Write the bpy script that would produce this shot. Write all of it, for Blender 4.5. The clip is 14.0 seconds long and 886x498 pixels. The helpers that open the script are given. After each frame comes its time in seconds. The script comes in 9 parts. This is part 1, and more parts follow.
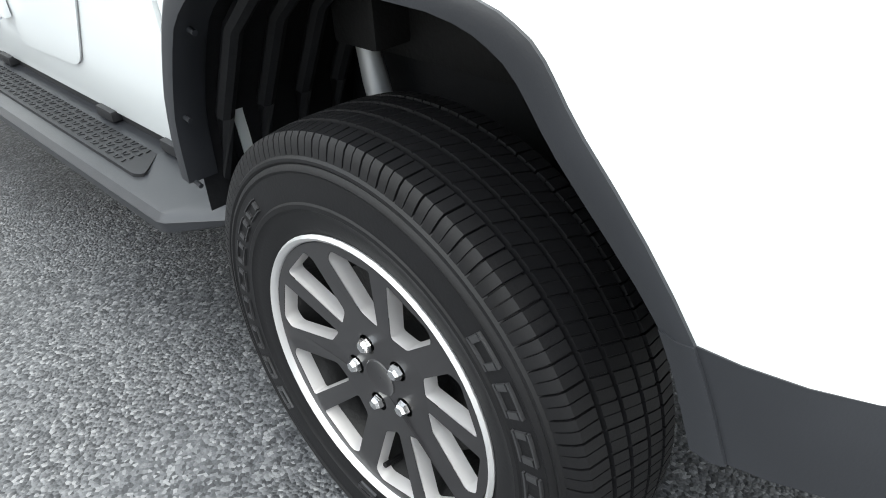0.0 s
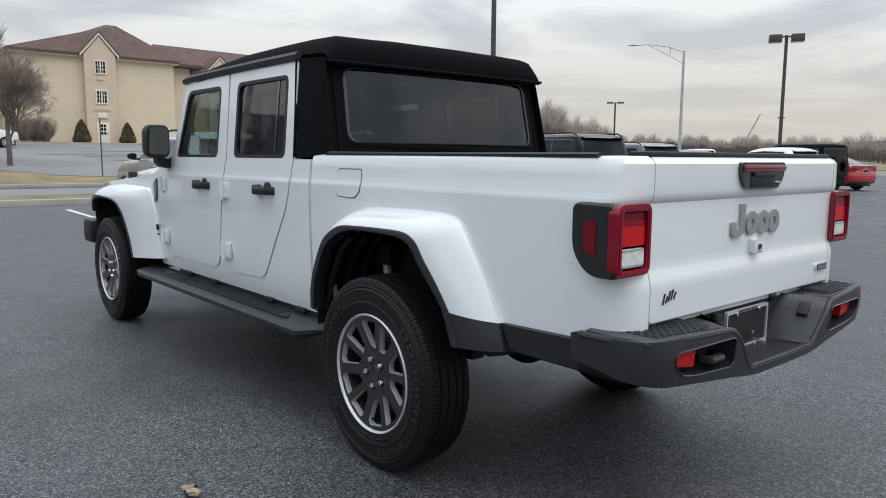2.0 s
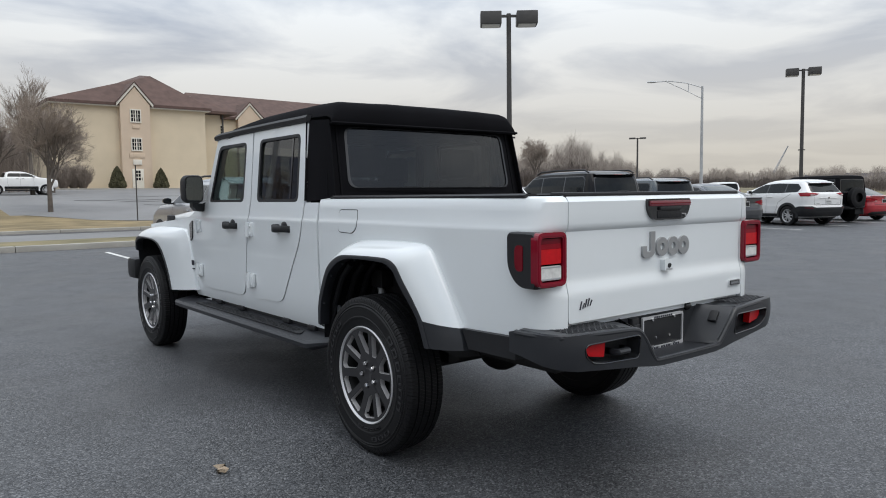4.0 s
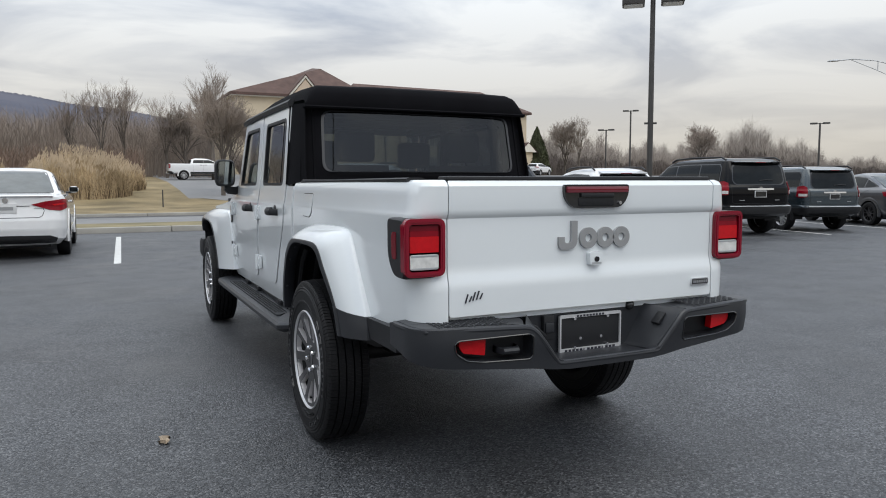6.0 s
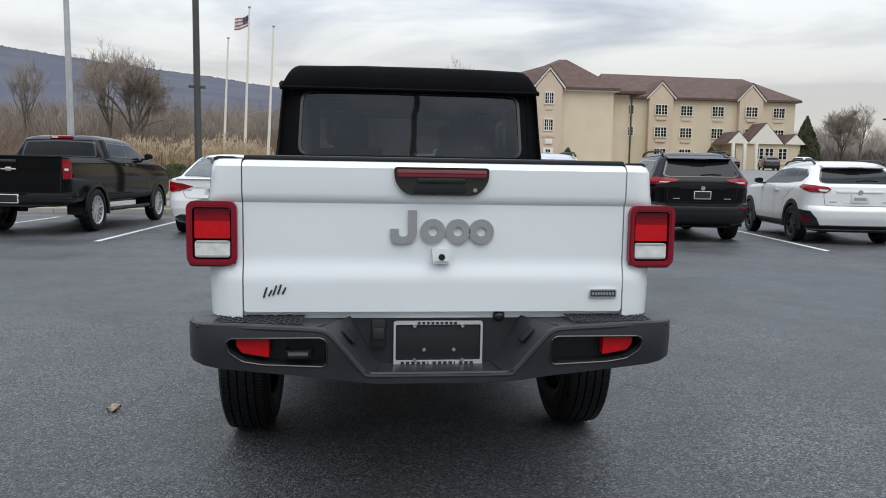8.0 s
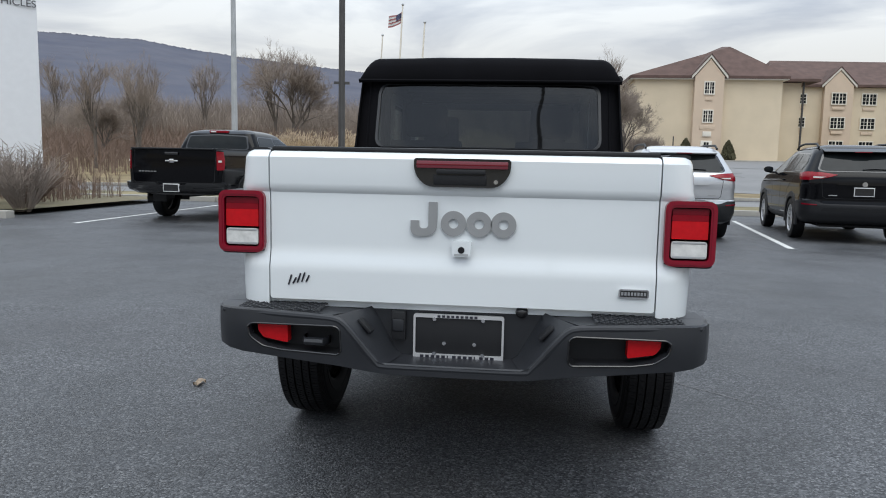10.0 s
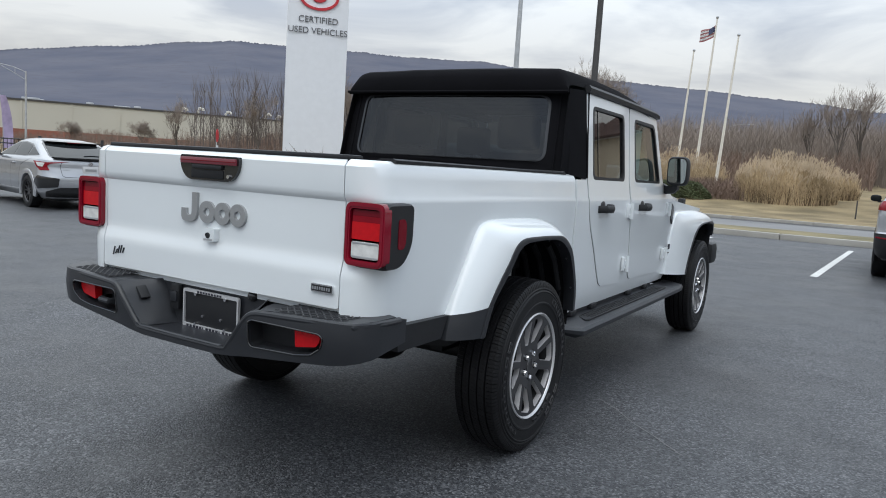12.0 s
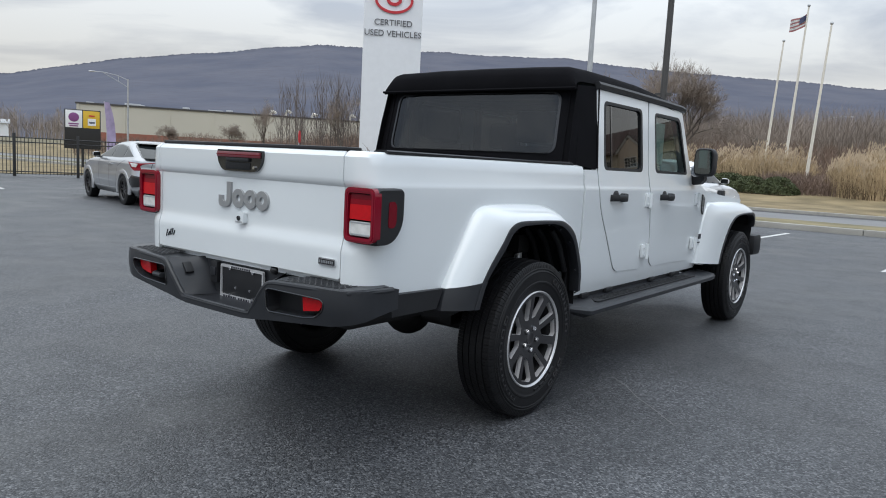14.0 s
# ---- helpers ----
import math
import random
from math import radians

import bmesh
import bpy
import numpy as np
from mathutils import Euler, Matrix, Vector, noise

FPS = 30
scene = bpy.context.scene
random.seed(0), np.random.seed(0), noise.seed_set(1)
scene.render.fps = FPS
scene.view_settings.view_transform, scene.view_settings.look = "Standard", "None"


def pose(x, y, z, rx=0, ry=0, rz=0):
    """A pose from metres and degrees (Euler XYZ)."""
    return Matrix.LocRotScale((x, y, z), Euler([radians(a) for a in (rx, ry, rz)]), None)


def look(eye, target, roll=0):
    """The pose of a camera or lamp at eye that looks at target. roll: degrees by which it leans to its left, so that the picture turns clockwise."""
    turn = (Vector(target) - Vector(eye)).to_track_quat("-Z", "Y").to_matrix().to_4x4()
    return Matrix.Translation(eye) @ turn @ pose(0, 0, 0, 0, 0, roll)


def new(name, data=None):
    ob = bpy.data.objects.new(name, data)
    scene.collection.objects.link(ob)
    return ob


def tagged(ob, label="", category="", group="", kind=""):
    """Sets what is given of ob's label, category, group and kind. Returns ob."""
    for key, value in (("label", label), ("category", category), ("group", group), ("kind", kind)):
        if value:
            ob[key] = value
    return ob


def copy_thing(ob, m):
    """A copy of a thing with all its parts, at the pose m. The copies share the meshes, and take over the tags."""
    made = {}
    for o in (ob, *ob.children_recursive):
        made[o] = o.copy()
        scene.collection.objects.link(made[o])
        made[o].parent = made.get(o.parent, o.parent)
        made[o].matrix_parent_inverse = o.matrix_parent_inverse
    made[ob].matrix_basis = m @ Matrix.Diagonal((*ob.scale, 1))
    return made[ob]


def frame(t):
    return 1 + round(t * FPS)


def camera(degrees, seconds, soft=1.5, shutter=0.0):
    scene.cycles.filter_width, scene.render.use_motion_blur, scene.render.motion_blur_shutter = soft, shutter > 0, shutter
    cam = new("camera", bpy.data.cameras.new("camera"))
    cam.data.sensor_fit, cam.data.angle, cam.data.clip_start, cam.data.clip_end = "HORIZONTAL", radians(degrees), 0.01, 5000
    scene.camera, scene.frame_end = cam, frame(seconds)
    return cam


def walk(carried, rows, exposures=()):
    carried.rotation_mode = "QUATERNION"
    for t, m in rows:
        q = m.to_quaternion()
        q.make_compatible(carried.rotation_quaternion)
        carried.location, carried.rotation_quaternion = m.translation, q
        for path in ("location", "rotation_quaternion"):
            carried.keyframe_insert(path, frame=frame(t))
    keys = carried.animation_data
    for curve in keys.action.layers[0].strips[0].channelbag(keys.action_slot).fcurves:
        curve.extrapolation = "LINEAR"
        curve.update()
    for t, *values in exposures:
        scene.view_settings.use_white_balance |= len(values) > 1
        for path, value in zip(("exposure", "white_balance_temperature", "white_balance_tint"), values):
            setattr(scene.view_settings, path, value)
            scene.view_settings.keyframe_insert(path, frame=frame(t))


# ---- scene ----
cam = camera(63.3, 14.0, 1.0)
PATH = [
    (0, (-1.336, -0.654, 1.12), (-0.172, 0.563, 0.041), -3.4),
    (0.5, (-1.573, -1.016, 1.198), (-0.342, 0.315, 0.354), -2.8),
    (1, (-1.947, -1.474, 1.251), (-0.659, -0.064, 0.656), -0.9),
    (1.5, (-2.231, -1.973, 1.238), (-0.927, -0.505, 0.854), 0.1),
    (2, (-2.487, -2.319, 1.252), (-1.194, -0.814, 0.997), 0.4),
    (2.5, (-2.613, -2.611, 1.254), (-1.332, -1.086, 1.075), 0.5),
    (3, (-2.718, -2.83, 1.264), (-1.448, -1.292, 1.117), 0.4),
    (3.2, (-2.764, -2.894, 1.27), (-1.497, -1.353, 1.122), -0.1),
    (5.3, (-2.519, -3.186, 1.231), (-1.418, -1.524, 1.069), -0.5),
    (5.5, (-2.351, -3.275, 1.222), (-1.304, -1.579, 1.054), -0.5),
    (6, (-1.773, -3.442, 1.242), (-0.914, -1.645, 1.063), -0.2),
    (6.5, (-1.18, -3.608, 1.234), (-0.535, -1.724, 1.047), 0.1),
    (7, (-0.648, -3.626, 1.231), (-0.206, -1.685, 1.04), 0.6),
    (7.5, (-0.302, -3.583, 1.228), (-0.004, -1.615, 1.032), 1.0),
    (8, (-0.227, -3.501, 1.216), (-0.025, -1.522, 1.011), 0.9),
    (8.5, (-0.197, -3.474, 1.209), (-0.052, -1.49, 0.996), 0.7),
    (9, (-0.179, -3.468, 1.201), (-0.094, -1.482, 0.983), 0.6),
    (9.2, (-0.182, -3.467, 1.202), (-0.132, -1.48, 0.98), 0.7),
    (11.3, (1.554, -3.349, 1.239), (0.76, -1.528, 1.01), 2.4),
    (11.5, (1.739, -3.239, 1.216), (0.867, -1.453, 0.99), 2.7),
    (12, (2.142, -2.968, 1.242), (1.118, -1.264, 1.023), 3.6),
    (12.5, (2.43, -2.952, 1.244), (1.308, -1.311, 1.027), 3.9),
    (13, (2.582, -3.064, 1.236), (1.402, -1.464, 1.016), 3.7),
    (13.5, (2.633, -3.071, 1.231), (1.429, -1.49, 1.006), 3.3),
    (14, (2.638, -3.069, 1.226), (1.427, -1.495, 0.991), 3.0),
]
EXPOSURES = [(0.0, 1.85, 7000, 6), (0.25, 1.28, 6700, 5), (0.5, 0.80, 6450, 4), (0.9, 0.56, 6450, 6), (1.5, 0.36, 6500, 8), (2.2, 0.20, 6550, 9), (3.0, 0.12, 6600, 9), (6.0, 0.17, 6600, 9), (9.0, 0.28, 6450, 8), (14.0, 0.20, 6350, 8)]
walk(cam, [(t, look(eye, target, roll)) for t, eye, target, roll in PATH], EXPOSURES)

# ---- daylight: an overcast sky with soft grey cloud bands ----
world = bpy.data.worlds.new("overcast_sky")
scene.world = world
world.use_nodes = True
wn, wl = world.node_tree.nodes, world.node_tree.links
wn.clear()
SUN_ELEVATION, SUN_AZIMUTH = 62.0, 165.0
sky = wn.new("ShaderNodeTexSky")
sky.sky_type, sky.sun_disc = "NISHITA", False
sky.sun_elevation, sky.sun_rotation = radians(SUN_ELEVATION), radians(SUN_AZIMUTH)
coord = wn.new("ShaderNodeTexCoord")
split = wn.new("ShaderNodeSeparateXYZ")
wl.new(coord.outputs["Generated"], split.inputs[0])


def wmath(op, a, b=None):
    n = wn.new("ShaderNodeMath")
    n.operation = op
    for k, v in enumerate((a, b)):
        if v is None:
            continue
        if isinstance(v, (int, float)):
            n.inputs[k].default_value = v
        else:
            wl.new(v, n.inputs[k])
    return n.outputs[0]


# clouds lie on a flat deck: the direction is divided by its height
lift = wmath("MAXIMUM", wmath("ADD", split.outputs[2], 0.10), 0.04)
deck = wn.new("ShaderNodeCombineXYZ")
wl.new(wmath("DIVIDE", split.outputs[0], lift), deck.inputs[0])
wl.new(wmath("DIVIDE", split.outputs[1], lift), deck.inputs[1])
clouds = wn.new("ShaderNodeTexNoise")
clouds.inputs["Scale"].default_value, clouds.inputs["Detail"].default_value = 0.85, 7.0
clouds.inputs["Roughness"].default_value, clouds.inputs["Distortion"].default_value = 0.52, 0.5
wl.new(deck.outputs[0], clouds.inputs["Vector"])
tone = wn.new("ShaderNodeValToRGB")
tone.color_ramp.elements[0].position, tone.color_ramp.elements[0].color = 0.40, (0.35, 0.405, 0.50, 1)
tone.color_ramp.elements[1].position, tone.color_ramp.elements[1].color = 0.575, (0.73, 0.765, 0.80, 1)
wl.new(clouds.outputs["Fac"], tone.inputs[0])
# towards the horizon the cloud deck turns pale and warm
low = wn.new("ShaderNodeMapRange")
low.inputs[1].default_value, low.inputs[2].default_value = 0.05, 0.26
low.inputs[3].default_value, low.inputs[4].default_value = 0.85, 0.0
wl.new(split.outputs[2], low.inputs[0])
pale = wn.new("ShaderNodeMix")
pale.data_type = "RGBA"
wl.new(low.outputs[0], pale.inputs[0])
wl.new(tone.outputs[0], pale.inputs[6])
pale.inputs[7].default_value = (0.725, 0.672, 0.605, 1)
bg_sky, bg_cloud, mix_bg = wn.new("ShaderNodeBackground"), wn.new("ShaderNodeBackground"), wn.new("ShaderNodeMixShader")
wl.new(sky.outputs[0], bg_sky.inputs[0])
bg_sky.inputs[1].default_value = 0.09
wl.new(pale.outputs[2], bg_cloud.inputs[0])
# an overcast sky grows brighter towards the zenith
wl.new(wmath("MULTIPLY", wmath("ADD", wmath("MULTIPLY", wmath("MAXIMUM", split.outputs[2], 0.0), 2.1), 0.74), 0.98), bg_cloud.inputs[1])
mix_bg.inputs[0].default_value = 0.9
wl.new(bg_sky.outputs[0], mix_bg.inputs[1])
wl.new(bg_cloud.outputs[0], mix_bg.inputs[2])
world_out = wn.new("ShaderNodeOutputWorld")
wl.new(mix_bg.outputs[0], world_out.inputs[0])

sun = new("sun", bpy.data.lights.new("sun", "SUN"))
sun.data.energy, sun.data.angle, sun.data.color = 0.95, radians(55), (1.0, 0.96, 0.9)
az, el = radians(SUN_AZIMUTH), radians(SUN_ELEVATION)
sun.matrix_world = look((0, 0, 30), (-30 * math.sin(az) * math.cos(el), -30 * math.cos(az) * math.cos(el), 30 - 30 * math.sin(el)))

# ---- materials ----
def material(name, rgb, rough=0.6, metal=0.0, vary=0.12, scale=6.0, bump=0.0, bump_scale=80.0, coat=0.0, spec=0.5, rand=0.0, second=None, dirt=0.0, dirt_rgb=(0.12, 0.11, 0.10)):
    """A base colour with large and small variation, optional relief, clear coat, colour per object and dirt in patches."""
    m = bpy.data.materials.new(name)
    m.use_nodes = True
    n, l = m.node_tree.nodes, m.node_tree.links
    b = n["Principled BSDF"]
    b.inputs["Roughness"].default_value, b.inputs["Metallic"].default_value = rough, metal
    b.inputs["Coat Weight"].default_value, b.inputs["Coat Roughness"].default_value = coat, 0.04
    b.inputs["Specular IOR Level"].default_value = spec
    tc = n.new("ShaderNodeTexCoord")
    big, fine = n.new("ShaderNodeTexNoise"), n.new("ShaderNodeTexNoise")
    big.inputs["Scale"].default_value, big.inputs["Detail"].default_value = scale, 4
    fine.inputs["Scale"].default_value, fine.inputs["Detail"].default_value = bump_scale, 5
    for t in (big, fine):
        l.new(tc.outputs["Object"], t.inputs["Vector"])
    lo = tuple(c * (1 - vary) for c in rgb)
    hi = tuple(min(1, c * (1 + vary)) for c in (second or rgb))
    ramp = n.new("ShaderNodeValToRGB")
    ramp.color_ramp.elements[0].position, ramp.color_ramp.elements[0].color = 0.3, (*lo, 1)
    ramp.color_ramp.elements[1].position, ramp.color_ramp.elements[1].color = 0.7, (*hi, 1)
    l.new(big.outputs["Fac"], ramp.inputs[0])
    col = ramp.outputs[0]
    if dirt:
        patch = n.new("ShaderNodeMapRange")
        patch.inputs[1].default_value, patch.inputs[2].default_value, patch.inputs[4].default_value = 0.5, 0.75, dirt
        l.new(fine.outputs["Fac"], patch.inputs[0])
        mx = n.new("ShaderNodeMix")
        mx.data_type = "RGBA"
        l.new(patch.outputs[0], mx.inputs[0])
        l.new(col, mx.inputs[6])
        mx.inputs[7].default_value = (*dirt_rgb, 1)
        col = mx.outputs[2]
    if rand:
        info, hsv = n.new("ShaderNodeObjectInfo"), n.new("ShaderNodeHueSaturation")
        rng = n.new("ShaderNodeMapRange")
        rng.inputs[3].default_value, rng.inputs[4].default_value = 1 - rand, 1 + rand
        l.new(info.outputs["Random"], rng.inputs[0])
        l.new(rng.outputs[0], hsv.inputs["Value"])
        l.new(col, hsv.inputs["Color"])
        col = hsv.outputs[0]
    l.new(col, b.inputs["Base Color"])
    if bump:
        bp = n.new("ShaderNodeBump")
        bp.inputs["Strength"].default_value, bp.inputs["Distance"].default_value = bump, 0.01
        l.new(fine.outputs["Fac"], bp.inputs["Height"])
        l.new(bp.outputs[0], b.inputs["Normal"])
    return m


def glass_material(name, tint, gloss_rough=0.02, strength=1.0, haze=0.0):
    """A thin tinted pane: light passes straight through, Fresnel drives the gloss alone."""
    m = bpy.data.materials.new(name)
    m.use_nodes = True
    n, l = m.node_tree.nodes, m.node_tree.links
    n.remove(n["Principled BSDF"])
    tr, gl, fr, mx = n.new("ShaderNodeBsdfTransparent"), n.new("ShaderNodeBsdfGlossy"), n.new("ShaderNodeLayerWeight"), n.new("ShaderNodeMixShader")
    tr.inputs[0].default_value = (*tint, 1)
    gl.inputs["Roughness"].default_value = gloss_rough
    gl.inputs[0].default_value = (strength, strength, strength, 1)
    fr.inputs[0].default_value = 0.5
    power, scaled = n.new("ShaderNodeMath"), n.new("ShaderNodeMath")
    power.operation, power.inputs[1].default_value = "POWER", 4.5
    scaled.operation, scaled.inputs[1].default_value, scaled.inputs[2].default_value = "MULTIPLY_ADD", 0.95, 0.045
    l.new(fr.outputs["Facing"], power.inputs[0])
    l.new(power.outputs[0], scaled.inputs[0])
    body = tr.outputs[0]
    if haze:
        df, hz = n.new("ShaderNodeBsdfDiffuse"), n.new("ShaderNodeMixShader")
        df.inputs[0].default_value = (0.07, 0.073, 0.078, 1)
        hz.inputs[0].default_value = haze
        l.new(tr.outputs[0], hz.inputs[1])
        l.new(df.outputs[0], hz.inputs[2])
        body = hz.outputs[0]
    l.new(scaled.outputs[0], mx.inputs[0])
    l.new(body, mx.inputs[1])
    l.new(gl.outputs[0], mx.inputs[2])
    l.new(mx.outputs[0], n["Material Output"].inputs[0])
    return m


def asphalt_material():
    m = material("asphalt", (0.05, 0.052, 0.056), 0.78, vary=0.1, scale=0.35)
    n, l = m.node_tree.nodes, m.node_tree.links
    b = n["Principled BSDF"]
    geo = n.new("ShaderNodeNewGeometry")
    stone = n.new("ShaderNodeTexVoronoi")
    stone.inputs["Scale"].default_value = 125
    l.new(geo.outputs["Position"], stone.inputs["Vector"])
    grit = n.new("ShaderNodeTexNoise")
    grit.inputs["Scale"].default_value, grit.inputs["Detail"].default_value = 85, 5
    l.new(geo.outputs["Position"], grit.inputs["Vector"])
    worn = n.new("ShaderNodeTexNoise")
    worn.inputs["Scale"].default_value, worn.inputs["Detail"].default_value = 0.8, 8
    l.new(geo.outputs["Position"], worn.inputs["Vector"])
    # stones of several greys in the binder
    grey = n.new("ShaderNodeValToRGB")
    e = grey.color_ramp.elements
    e[0].position, e[0].color = 0.12, (0.022, 0.0235, 0.027, 1)
    e[1].position, e[1].color = 0.55, (0.066, 0.069, 0.075, 1)
    e.new(0.85).color = (0.098, 0.101, 0.108, 1)
    e.new(0.97).color = (0.17, 0.174, 0.18, 1)
    stone_grey = n.new("ShaderNodeSeparateColor")
    l.new(stone.outputs["Color"], stone_grey.inputs[0])
    l.new(stone_grey.outputs[0], grey.inputs[0])
    patch = n.new("ShaderNodeMapRange")
    patch.inputs[1].default_value, patch.inputs[2].default_value = 0.35, 0.7
    patch.inputs[3].default_value, patch.inputs[4].default_value = 0.66, 1.20
    l.new(worn.outputs["Fac"], patch.inputs[0])
    mul = n.new("ShaderNodeMix")
    mul.data_type, mul.blend_type = "RGBA", "MULTIPLY"
    mul.inputs[0].default_value = 1.0
    l.new(grey.outputs[0], mul.inputs[6])
    l.new(patch.outputs[0], mul.inputs[7])
    l.new(mul.outputs[2], b.inputs["Base Color"])
    bp = n.new("ShaderNodeBump")
    bp.inputs["Strength"].default_value, bp.inputs["Distance"].default_value = 0.62, 0.006
    add = n.new("ShaderNodeMath")
    add.operation = "ADD"
    # stones stand proud where the binder has worn away, and lie flush elsewhere
    proud = n.new("ShaderNodeMapRange")
    proud.inputs[1].default_value, proud.inputs[2].default_value = 0.40, 0.62
    proud.inputs[3].default_value, proud.inputs[4].default_value = -0.12, -1.3
    coarse = n.new("ShaderNodeTexNoise")
    coarse.inputs["Scale"].default_value, coarse.inputs["Detail"].default_value = 2.3, 4
    l.new(geo.outputs["Position"], coarse.inputs["Vector"])
    l.new(coarse.outputs["Fac"], proud.inputs[0])
    dome = n.new("ShaderNodeMath")
    dome.operation = "MULTIPLY"
    l.new(stone.outputs["Distance"], dome.inputs[0])
    l.new(proud.outputs[0], dome.inputs[1])
    l.new(dome.outputs[0], add.inputs[0])
    l.new(grit.outputs["Fac"], add.inputs[1])
    l.new(add.outputs[0], bp.inputs["Height"])
    l.new(bp.outputs[0], b.inputs["Normal"])
    rough = n.new("ShaderNodeMapRange")
    rough.inputs[1].default_value, rough.inputs[2].default_value = 0.35, 0.65
    rough.inputs[3].default_value, rough.inputs[4].default_value = 0.42, 0.64
    l.new(worn.outputs["Fac"], rough.inputs[0])
    l.new(rough.outputs[0], b.inputs["Roughness"])
    return m


